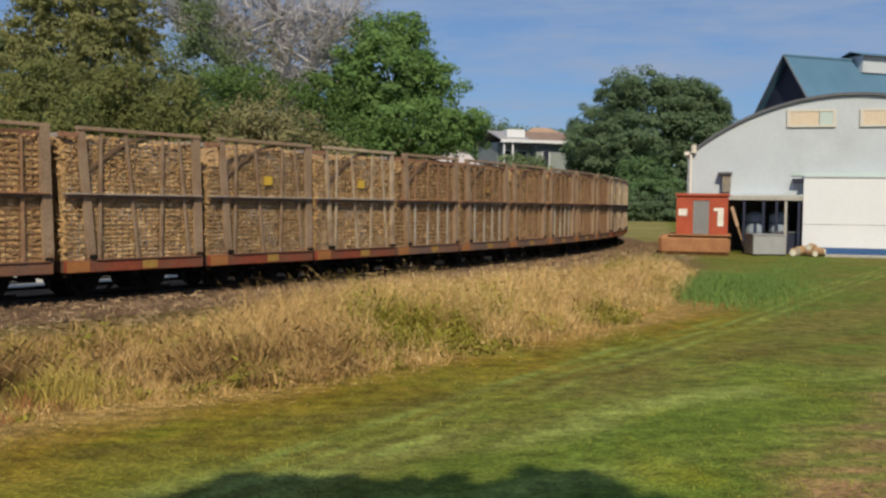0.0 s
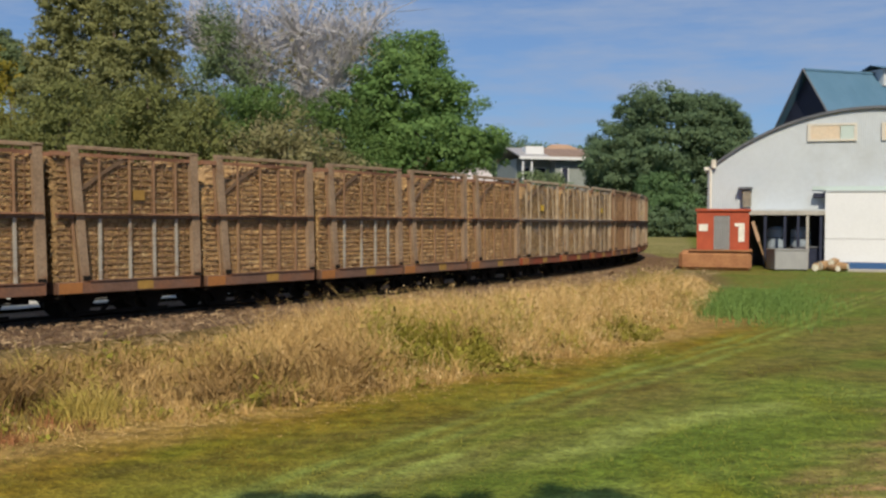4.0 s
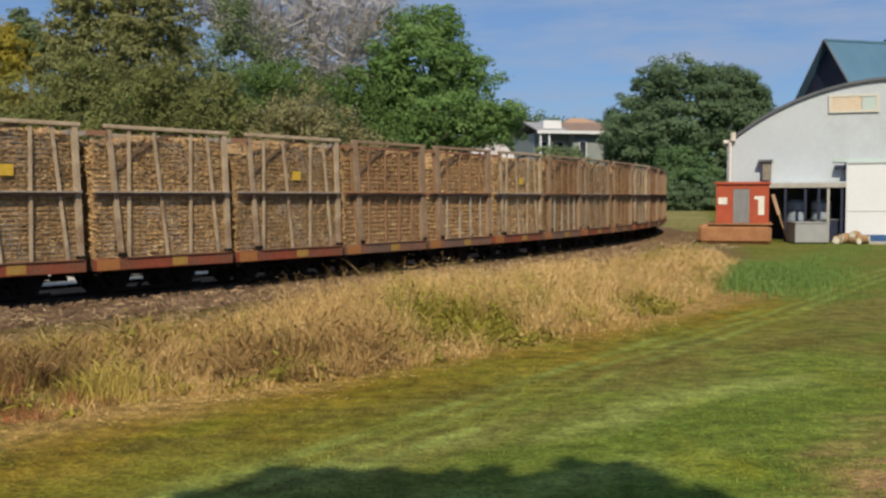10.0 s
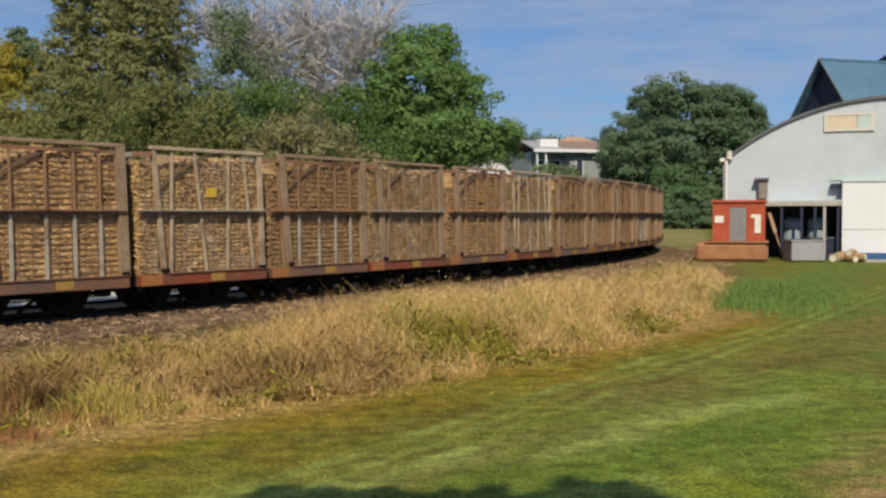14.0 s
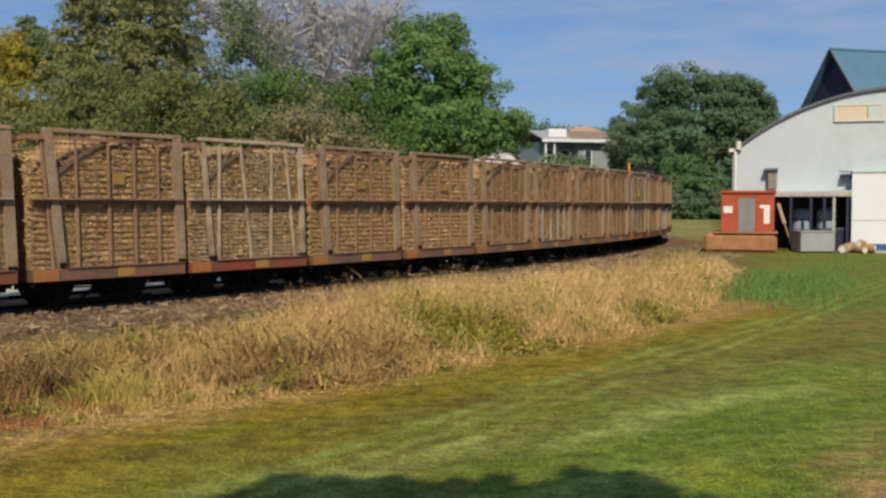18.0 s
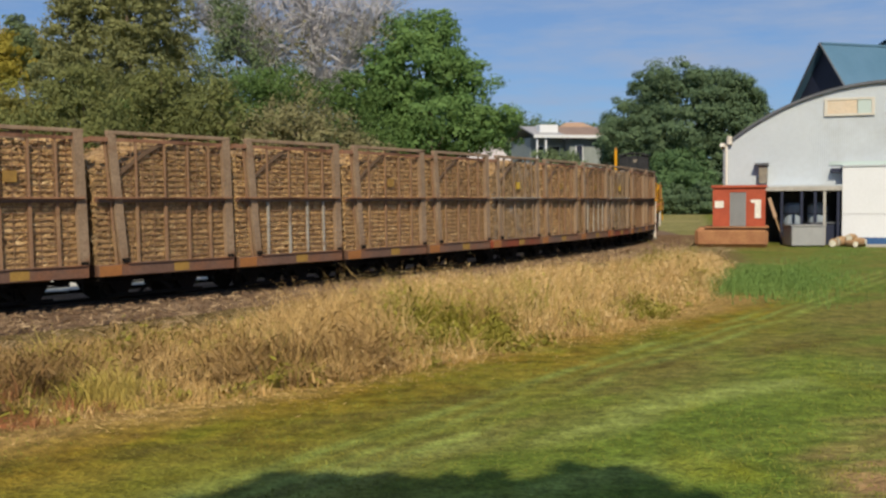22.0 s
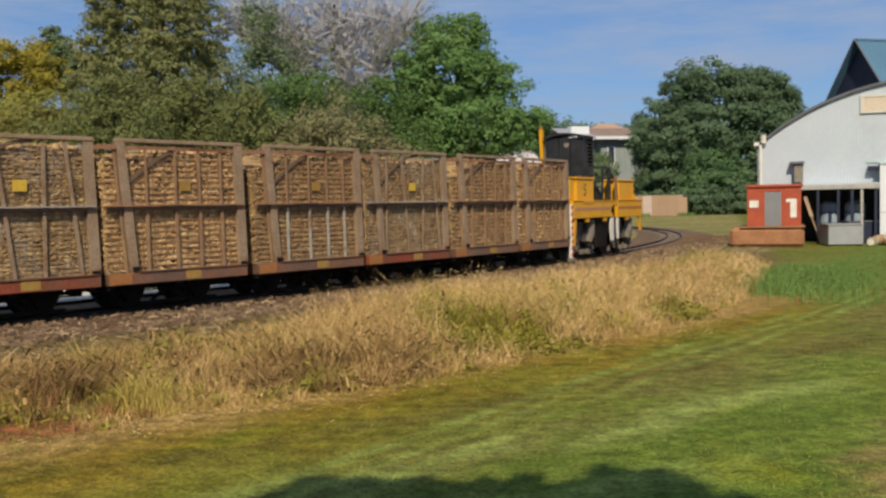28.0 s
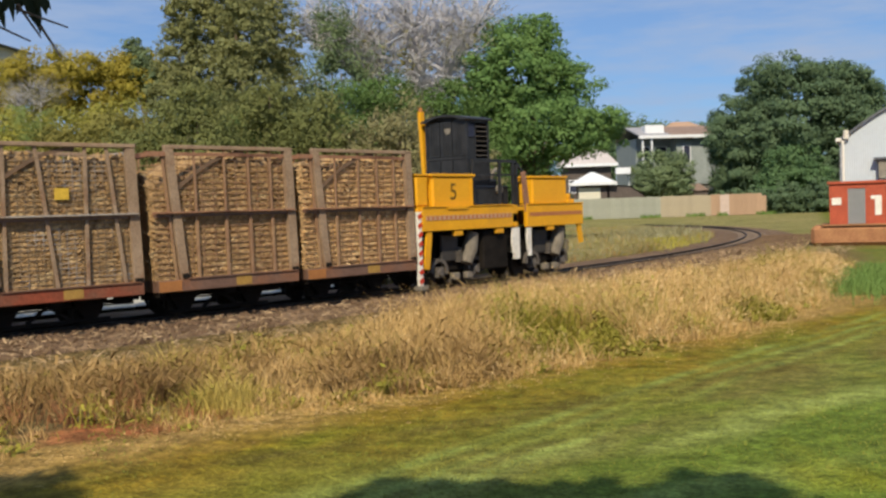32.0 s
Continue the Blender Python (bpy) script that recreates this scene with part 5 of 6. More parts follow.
# ------------------------------------------------------------ distance: fence, houses
def build_fence():
    f = thing("boundary_fence", "grey-green and tan iron boundary fence", "fence")
    g = {}
    for key in ("fence_green", "fence_mid", "fence_tan", "fence_pink"):
        verts, faces = [], []
        for i in range(9):
            for y in ((0.0, 0.012, 0.012, 0.0)[i % 4], 0.035):
                verts += [(i * 0.05, y, 0), (i * 0.05, y, 1.86)]
        for i in range(8):
            a, b = 4 * i, 4 * i + 4
            faces += [(a, b, b + 1, a + 1), (a + 2, a + 3, b + 3, b + 2), (a + 1, b + 1, b + 3, a + 3)]
        me = bpy.data.meshes.new("fence_sheet")
        me.from_pydata(verts, [], faces)
        me.materials.append(M[key])
        g[key] = me
    post = mesh("fence_post", boxes((-0.04, 0.04, 0.04, 0.11, 0, 1.8)), "trimgrey")
    rng = random.Random(31)
    for i in range(44):
        u, x = i / 44, 1.5 + i * 0.4
        key = "fence_green" if u < 0.46 else "fence_mid" if u < 0.72 else ("fence_pink" if 0.765 < u < 0.80 else "fence_tan")
        piece("fence_sheet", g[key], f, (x, 88, 0.36 + rng.uniform(-0.02, 0.02) - (0.0 if u < 0.97 else 0.2)))
        if i % 4 == 0:
            piece("fence_post", post, f, (x, 88, 0.34))
    for z in (0.8, 1.9):
        part("rail", boxes((1.5, 19.1, 88.04, 88.09, z, z + 0.08)), "trimgrey", f)


build_fence()


def house(name, label, x, y, w, d, floor, wall_h, roof_h, wall, roof, windows, veranda=False, hip=2.0, rz=0):
    h = thing(name, label, "house", (x, y, 0), rz)
    part("wall", boxes((-w / 2, w / 2, 0, d, floor, floor + wall_h)), wall, h)
    for sx in (-w / 2 + 0.3, -w / 6, w / 6, w / 2 - 0.3):
        for sy in (0.2, d - 0.2):
            part("stump", boxes((sx - 0.12, sx + 0.12, sy - 0.12, sy + 0.12, 0, floor)), "whitepaint", h)
    e, z = 0.7, floor + wall_h
    vs = [(-w / 2 - e, -e, z), (w / 2 + e, -e, z), (w / 2 + e, d + e, z), (-w / 2 - e, d + e, z), (-w / 2 + hip, d / 2, z + roof_h), (w / 2 - hip, d / 2, z + roof_h)]
    sheet("roof", vs, [(0, 1, 5, 4), (1, 2, 5), (2, 3, 4, 5), (3, 0, 4), (0, 3, 2, 1)], roof, h)
    part("fascia", boxes((-w / 2 - e, w / 2 + e, -e - 0.06, -e, z - 0.22, z + 0.06)), "trimgrey" if roof == "trimgrey" else "housewhite", h)
    for wx, wz, ww, wh in windows:
        win = part("window", boxes((wx - ww / 2, wx + ww / 2, -0.03, 0.0, floor + wz, floor + wz + wh)), "navy", h)
        part("frame", boxes((wx - ww / 2 - 0.08, wx - ww / 2, -0.06, 0, floor + wz, floor + wz + wh), (wx + ww / 2, wx + ww / 2 + 0.08, -0.06, 0, floor + wz, floor + wz + wh),
                            (wx - ww / 2 - 0.08, wx + ww / 2 + 0.08, -0.06, 0, floor + wz + wh, floor + wz + wh + 0.08), (wx - ww / 2 - 0.08, wx + ww / 2 + 0.08, -0.08, 0, floor + wz - 0.08, floor + wz)), "housewhite", win)
    return h


def build_houses():
    # the raised house stands turned, its roof rising away from the veranda
    h = thing("raised_house", "raised grey-green weatherboard house with a low brown roof", "house", (9.9, 106, 0), 12)
    def slope(name, x0, x1, mt, lab=""):
        for (ya, za), (yb, zb) in (((-0.4, 8.85), (5.0, 10.15)), ((5.0, 10.15), (10.4, 8.85))):
            vs = [(x, y, z + t) for t in (0.0, 0.12) for x, y, z in ((x0, ya, za), (x1, ya, za), (x1, yb, zb), (x0, yb, zb))]
            sheet(name, vs, [(0, 1, 2, 3), (7, 6, 5, 4), (0, 4, 5, 1), (1, 5, 6, 2), (2, 6, 7, 3), (3, 7, 4, 0)], mt, h, lab)
    slope("roof", -0.2, 3.3, "greyroof", "grey sheeted roof")
    slope("roof", 3.31, 9.4, "houseroof", "brown sheeted roof")
    part("fascia", boxes((-0.25, 9.4, -0.5, -0.41, 8.62, 8.95)), "housewhite", h)
    part("roof_box", boxes((0.9, 3.0, 0.9, 2.4, 9.1, 10.15)), "housewhite", h, "white box on the roof", bevel=0.03)
    part("wall", boxes((0.2, 4.2, 2.2, 10, 3.6, 8.8)), "housewall", h)
    part("wall", boxes((4.21, 9.2, 0.5, 10, 3.6, 8.6)), "housewall", h)
    for x0, x1, y in ((0.9, 1.7, 2.2), (2.4, 3.6, 2.2), (5.0, 5.7, 0.5)):
        w = part("window", boxes((x0, x1, y - 0.04, y - 0.005, 6.0, 7.8)), "navy", h)
        part("frame", boxes((x0 - 0.1, x0, y - 0.08, y - 0.005, 5.9, 7.9), (x1, x1 + 0.1, y - 0.08, y - 0.005, 5.9, 7.9), (x0, x1, y - 0.08, y - 0.005, 7.8, 7.9), (x0, x1, y - 0.08, y - 0.005, 5.9, 6.0)), "housewhite", w)
    for x in (0.25, 1.25):
        part("veranda_post", boxes((x - 0.09, x + 0.09, -0.2, 0.0, 3.6, 8.7)), "housewhite", h)
    part("veranda_floor", boxes((0, 4.2, -0.3, 2.2, 3.4, 3.6)), "darkwall", h)
    part("lower_wall", boxes((0.4, 6.6, 2.6, 9.8, 0, 3.6)), "darkwall", h)
    part("lower_wall", boxes((6.61, 9.1, 0.8, 9.8, 0, 3.6)), "concrete", h)
    house("far_house", "far house with a tan hipped roof", 20.4, 150, 4.8, 5, 9.4, 3.5, 1.15, "housewall", "dome", (), hip=1.2)
    house("white_house", "dark weatherboard house with a pale roof", 3.9, 100, 4.9, 6, 2.2, 3.6, 1.7, "darkwall", "paleroof", ((-1.2, 0.8, 1.2, 1.2), (1.0, 0.8, 1.2, 1.2)), hip=0.6)
    g = house("garage", "low dark garage with a white roof and door", 4.2, 93, 3.0, 4, 0.0, 3.75, 1.1, "darkwall", "housewhite", (), hip=1.3)
    part("garage_door", boxes((-1.4, 0.65, -0.06, -0.005, 0.4, 3.3)), "cream", g, "pale garage door")
    l = thing("lean_to", "dark brown lean-to behind the fence", "shed", (7.4, 93, 0))
    sheet("wall", [(x, y, z) for y in (0, 3) for x, z in ((-1.9, 0), (1.6, 0), (1.6, 2.4), (0.3, 3.3), (-1.9, 3.5))], [(0, 1, 2, 3, 4), (9, 8, 7, 6, 5), (0, 4, 9, 5), (1, 6, 7, 2)], "darkwall", l)
    sheet("roof", [(x, y, z) for y in (-0.15, 3.15) for x, z in ((1.7, 2.36), (0.3, 3.36), (-2.0, 3.56))], [(0, 1, 4, 3), (1, 2, 5, 4)], "trimgrey", l)
    part("awning", boxes((-0.9, 0.5, 2.0, 3.0, 4.6, 5.2), (0.35, 0.45, 2.9, 3.0, 0, 4.6), (-0.85, -0.75, 2.9, 3.0, 0, 4.6)), "housewhite", l, "small white awning")
    o = thing("outbuilding", "low mauve-brown outbuilding behind the fence", "shed", (13.5, 97, 0))
    part("wall", boxes((-2.0, 2.0, 0, 3, 0, 2.8)), "darkwall", o)
    sheet("roof", [(-2.1, -0.2, 2.6), (2.1, -0.2, 2.75), (1.7, 3, 3.5), (-1.5, 3, 3.4)], [(0, 1, 2, 3)], "houseroof", o)
    house("side_house", "tall cream house behind the yellow trees", -41.4, 60, 8, 6, 3.0, 10.9, 1.0, "cream", "trimgrey", ((2.0, 5.2, 1.5, 1.2), (2.0, 1.6, 1.5, 1.2)), hip=3)


build_houses()


# ------------------------------------------------------------ trees
def tree(name, label, x, y, height, blobs, leaf, count, size, trunk=0.25, bark="bark", seed=1, twigs=0, flat=0.6, heart_leaves=True, clump=1.0):
    """A tapered trunk, limbs to each clump, and a crown of many small leaf sprays. blobs: dx, dy, z, rx, ry, rz."""
    rng = random.Random(seed)
    t = thing(name, label, "tree", (x, y, 0))
    bm = bmesh.new()
    fork = Vector((0, 0, min(b[2] - b[5] * 0.6 for b in blobs) * 0.8 + 0.4))
    tube(bm, (0, 0, -0.1), fork, trunk, trunk * 0.75, 9)
    part("trunk", bm, bark, t)
    tw = bmesh.new()
    for b in blobs:
        bm = bmesh.new()
        e = Vector((b[0], b[1], b[2] + b[5] * 0.3))
        mid = fork.lerp(e, 0.5) + Vector((rng.uniform(-0.4, 0.4), rng.uniform(-0.4, 0.4), rng.uniform(0, 0.4)))
        tube(bm, fork - Vector((0, 0, 0.1)), mid, trunk * 0.5, trunk * 0.32, 6)
        tube(bm, mid, e, trunk * 0.32, trunk * 0.1, 6)
        for _ in range(twigs):
            p = mid.lerp(e, rng.uniform(0.0, 1.0))
            q = p + Vector((rng.gauss(0, b[3] * 0.45), rng.gauss(0, b[4] * 0.45), rng.uniform(0.2, b[5] * 0.95)))
            tube(tw, p, q, trunk * 0.11, trunk * 0.035, 4, False)
            for _ in range(4):
                o = p.lerp(q, rng.uniform(0.3, 1))
                tube(tw, o, o + Vector((rng.gauss(0, 0.7), rng.gauss(0, 0.7), rng.uniform(0.1, 1.0))), trunk * 0.045, trunk * 0.02, 3, False)
        part("limb", bm, bark, t)
    if twigs:
        tagged(part("twig_work", tw, bark, t), kind="stuff")
    else:
        tw.free()
    total = sum(b[3] * b[5] for b in blobs)
    rs = np.random.RandomState(seed)
    quads = []
    for b in blobs:
        n = int(2.3 * count * b[3] * b[5] / total)
        rad = np.array(b[3:6])
        wide = clump * min(1.1, max(0.16, 0.15 * (b[3] + b[5])))
        groups = max(7, int(5.2 * (b[3] * b[5] + b[4] * b[5]) / (wide * wide) * 0.62))
        # rounded clumps sit near the outside of the crown, leaves lie over each clump like shingles
        d = rs.normal(size=(groups, 3))
        d /= np.linalg.norm(d, axis=1)[:, None]
        lump = 1 + 0.16 * np.sin(d[:, :1] * 5 + b[0] + seed) + 0.14 * np.sin(d[:, 2:] * 6 + b[2])
        heart = d * rad * (rs.uniform(0.30, 1.0, (groups, 1)) ** 0.4) * lump
        girth = rs.uniform(0.6, 1.35, (groups, 1))
        pick = rs.randint(0, groups, n)
        way = rs.normal(size=(n, 3))
        way /= np.linalg.norm(way, axis=1)[:, None]
        off = way * wide * girth[pick] * (rs.uniform(0.15, 1.0, (n, 1)) ** 0.45) * (1.0, 1.0, 0.62)
        c = heart[pick] + off
        loose = rs.rand(n) < 0.11
        e = rs.normal(size=(n, 3))
        e /= np.linalg.norm(e, axis=1)[:, None]
        c[loose] = (e * rad * (rs.uniform(0.1, 1.0, (n, 1)) ** 0.45))[loose]
        nrm = d[pick] * 0.35 + way * 0.75 + rs.normal(size=(n, 3)) * flat * 0.5 + (0, 0, 0.3)
        nrm /= np.linalg.norm(nrm, axis=1)[:, None]
        c += b[0:3]
        keep = c[:, 2] > 0.1
        c, nrm = c[keep], nrm[keep]
        u = np.cross(nrm, rs.normal(size=c.shape))
        u /= np.linalg.norm(u, axis=1)[:, None] + 1e-6
        w = np.cross(nrm, u)
        z = size * 0.66 * rs.uniform(0.6, 1.4, (len(c), 1))
        if heart_leaves:
            inner = np.linalg.norm((c - b[0:3]) / rad, axis=1) < 0.62
            z[inner] *= 1.9
        lift = nrm * z * 0.15
        quads.append(np.stack([c - u * z, c - w * z * 0.5 + lift, c + u * z, c + w * z * 0.5 + lift], 1))
    v = np.concatenate(quads).reshape(-1, 3)
    me = bpy.data.meshes.new("crown")
    n = len(v)
    me.vertices.add(n)
    me.vertices.foreach_set("co", v.ravel())
    me.loops.add(n)
    me.loops.foreach_set("vertex_index", np.arange(n, dtype=np.int32))
    me.polygons.add(n // 4)
    me.polygons.foreach_set("loop_start", np.arange(0, n, 4, dtype=np.int32))
    me.update(calc_edges=True)
    me.materials.append(M[leaf])
    ob = new("crown", me)
    ob.parent = t
    return t


def big(blobs, k=1.47):
    return tuple(tuple(v * k for v in b) for b in blobs)


def build_trees():
    rng = random.Random(21)
    # large spreading green tree
    tree("broadleaf_tree", "large bright green spreading broadleaf tree", -0.8, 45, 11,
         ((-0.6, 0, 8.0, 2.4, 2.2, 2.4), (0.2, -0.5, 5.2, 2.8, 2.4, 2.2), (-2.2, 0, 4.6, 2.4, 2.2, 2.4), (2.6, 0, 5.2, 1.7, 1.7, 1.2), (0.6, 0, 9.6, 1.0, 1.2, 0.9), (1.6, 0, 7.4, 1.5, 1.6, 1.4), (-2.0, 0, 7.0, 1.4, 1.5, 1.4), (3.6, 0.2, 5.2, 0.8, 0.8, 0.6)),
         "leaf", 24000, 0.13, 0.35, seed=2)
    # dark round tree beside the shed
    tree("shade_tree", "dark green round-crowned shade tree", 24.4, 98, 16, big(
         ((0, 0, 7.0, 4.6, 3.6, 3.4), (-3.4, 0, 5.2, 2.8, 2.6, 3.0), (3.4, 0, 6.0, 2.9, 2.6, 3.2), (0.6, 0, 3.4, 4.4, 3.0, 2.8), (-4.0, 0, 3.2, 2.0, 2.0, 2.4), (4.0, 0, 3.0, 2.0, 2.0, 2.4), (-1.6, 0, 8.9, 1.7, 1.5, 1.1), (1.8, 0, 9.1, 2.2, 1.5, 1.1), (3.6, 0, 7.8, 1.8, 1.5, 1.5), (-2.6, -1, 1.6, 2.6, 1.8, 1.6), (2.4, -1, 1.6, 2.8, 1.8, 1.6), (5.2, 0, 4.6, 1.6, 1.6, 2.2))),
         "leafdark", 62000, 0.24, 0.5, seed=3, clump=0.85)
    tree("young_tree", "fresh green bushy tree before the shade tree", 22.2, 93, 8,
         big(((0, 0, 3.0, 1.8, 1.6, 1.7), (1.4, 0, 2.2, 1.6, 1.4, 1.3), (-1.2, 0, 1.8, 1.4, 1.4, 1.2))), "leaffresh", 7000, 0.19, 0.2, seed=4)
    # undergrowth below the shade tree
    for i, (x, y, h, w) in enumerate(((17.6, 99, 3.8, 2.4), (20.4, 101, 5.0, 3.2), (25.0, 101, 5.2, 3.8), (29.8, 100, 5.6, 3.8), (33.4, 98, 6.4, 3.0), (18.8, 91.5, 2.8, 2.2), (21.6, 91, 3.0, 2.4), (24.6, 90, 3.2, 2.6), (27.8, 89, 3.0, 2.6))):
        tree("undergrowth", "dark green undergrowth below the shade tree", x, y, h, ((0, 0, h * 0.5, w, w * 0.7, h * 0.48), (w * 0.6, 0, h * 0.35, w * 0.8, w * 0.6, h * 0.35)), "leafdark", 4500, 0.2, 0.1, seed=110 + i)
    # bare tree
    tree("bare_tree", "pale half-bare tree with grey twigs", -6.2, 46, 12,
         ((0, 0, 9.6, 3.4, 2.5, 3.2), (-3.0, 0, 9.0, 2.8, 2.0, 3.0), (3.0, 0, 9.4, 2.6, 2.0, 2.8), (0.4, 0, 6.6, 3.0, 2.0, 2.0), (-5.2, 0, 9.5, 2.0, 2.0, 2.6)), "leafgrey", 1900, 0.11, 0.40, "palebark", 5, 150)
    # grey-green shrub
    tree("shrub", "grey-green wispy shrub behind the railway", -5.6, 36, 5,
         ((0, 0, 4.2, 1.6, 1.3, 1.7), (-1.5, 0, 3.4, 1.4, 1.2, 1.6), (1.5, 0, 3.2, 1.5, 1.2, 1.6), (2.8, 0, 2.8, 1.1, 1.0, 1.2)), "leafgrey", 7000, 0.10, 0.1, seed=6, twigs=10)
    # olive feathery conifers
    for i, (x, y, h, w) in enumerate(((-15.9, 41, 11.5, 1.4), (-14.6, 42, 14.0, 1.7), (-13.3, 41, 12.5, 1.5), (-12.3, 43, 12.6, 1.4))):
        tree("conifer", "tall olive-green feathery conifer", x, y, h, tuple((0.3 * math.sin(k * 2.1 + i), 0, h * (0.2 + 0.19 * k), w * (1.2 - 0.13 * k), w * (1.1 - 0.13 * k), h * 0.17) for k in range(5)), "leafconifer", 13000, 0.11, 0.2, seed=7 + i, flat=0.9, clump=0.62)
    # olive bushes and mid-green growth
    kinds = {"leafolive": "dense olive-green bush behind the railway", "leafbush": "dense dark green bush behind the railway", "leafmid": "mid-green bushy tree behind the railway", "leafsage": "sage-green leafy tree behind the railway", "leafkhaki": "khaki-green bush behind the railway"}
    for i, (x, y, h, w, lf) in enumerate(((-14.8, 34, 5.6, 1.7, "leafkhaki"), (-12.6, 33, 6.6, 2.2, "leafolive"), (-10.4, 35, 6.8, 2.2, "leafolive"), (-8.6, 36, 6.4, 2.0, "leafolive"), (-9.2, 43, 11.4, 2.0, "leafsage"), (-7.6, 40, 7.6, 2.2, "leafmid"),
                                          (-4.4, 42, 7.6, 2.2, "leafmid"), (-7.0, 44, 8.2, 2.4, "leafbush"), (-2.8, 48, 7.6, 2.6, "leafmid"), (-11.4, 37, 6.0, 2.0, "leafbush"), (-16.4, 36, 6.0, 1.9, "leafkhaki"), (-18.2, 35, 5.4, 1.8, "leafkhaki"), (-20.6, 38, 5.2, 2.2, "leafkhaki"), (-23.4, 40, 5.4, 2.4, "leafkhaki"))):
        tree("bush", kinds.get(lf, "yellow-green bush behind the railway"), x, y, h,
             ((0, 0, h * 0.62, w, w * 0.9, h * 0.33), (-w * 0.6, 0, h * 0.42, w * 0.8, w * 0.7, h * 0.3), (w * 0.6, 0, h * 0.4, w * 0.8, w * 0.7, h * 0.28), (rng.uniform(-0.6, 0.6), 0, h * 0.85, w * 0.5, w * 0.5, h * 0.15), (0, -w * 0.5, h * 0.2, w * 1.1, w * 0.6, h * 0.22)), lf, 9500, 0.10, 0.15, seed=30 + i)
    # yellow-green trees
    for i, (x, y, h, w) in enumerate(((-19.2, 40, 7.6, 2.6), (-22.6, 42, 7.8, 2.8), (-17.4, 39, 7.0, 1.9), (-26.5, 44, 8.0, 3.0), (-20.5, 37, 5.6, 2.2), (-24.5, 38, 5.4, 2.4), (-30, 46, 7.6, 3.0))):
        tree("yellow_tree", "yellow-green bushy tree with golden tips", x, y, h, ((0, 0, h * 0.55, w, w, h * 0.36), (-w * 0.6, 0, h * 0.4, w * 0.8, w * 0.7, h * 0.3), (w * 0.6, 0, h * 0.4, w * 0.8, w * 0.7, h * 0.28), (0, -w * 0.4, h * 0.2, w, w * 0.6, h * 0.2)), "leafyellow", 9000, 0.13, 0.15, seed=50 + i)
    tree("golden_tree", "golden-leaved tree behind the railway", -23.5, 48, 8, ((0, 0, 9.5, 2.6, 2.0, 1.0), (-2.8, 0, 9.4, 2.4, 1.8, 1.0), (2.2, 0, 9.2, 2.0, 1.6, 1.1), (3.2, 0, 8.4, 1.6, 1.4, 1.2), (-5, 0, 9.0, 2, 1.6, 1.2), (0, 0, 8.2, 3.4, 1.6, 1.2), (-4.2, 0, 8.0, 3.0, 1.6, 1.2)), "leafgold", 19000, 0.12, 0.15, seed=60)
    tree("bare_shrub", "grey leafless shrub among the yellow trees", -24.6, 45, 8, ((0, 0, 7.6, 1.2, 0.8, 1.1), (-1.2, 0, 7.2, 0.9, 0.8, 0.9)), "leafgrey", 500, 0.1, 0.14, "palebark", 63, 40)
    tree("slender_tree", "slender dark tree above the golden leaves", -20.2, 47, 11, ((-0.1, 0, 9.4, 0.55, 0.5, 1.1), (-0.55, 0, 10.4, 0.45, 0.4, 0.5), (0.3, 0, 8.4, 0.6, 0.6, 1.2)), "leafsage", 1500, 0.12, 0.12, seed=62)
    # small bush before the raised house
    tree("garden_bush", "round dark garden bush before the house", 10.9, 96, 7, ((0, 0, 4.6, 2.2, 2.2, 2.5), (1.6, 0, 3.8, 1.8, 1.8, 2.2), (-1.6, 0, 3.8, 1.6, 1.6, 2.0)), "leafsage", 5200, 0.2, 0.15, seed=61)
    # far wood on the skyline
    for i, (x, h) in enumerate(((10.6, 16.6), (13.6, 17.2), (16.4, 16.8), (19.2, 16.4), (22.2, 16.0), (28.0, 16.2))):
        tree("far_tree", "far dark green tree on the skyline", x, 170, h, ((0, 0, h * 0.78, 3.2, 3, h * 0.2), (1.5, 0, h * 0.55, 3.0, 3, h * 0.3), (-1.5, 0, h * 0.6, 3.0, 3, h * 0.3)), "leafdark", 2200, 0.4, 0.3, seed=170 + i)
    for i in range(14):
        x = -70 + i * 11 + rng.uniform(-3, 3)
        h = rng.uniform(13, 17.5)
        tree("far_tree", "far dark green tree on the skyline", x, 165 + rng.uniform(-10, 25), h, ((0, 0, h * 0.6, 5.5, 4, h * 0.38), (3, 0, h * 0.45, 4.5, 3, h * 0.36)), "leafdark", 1400, 0.5, 0.3, seed=70 + i)


build_trees()


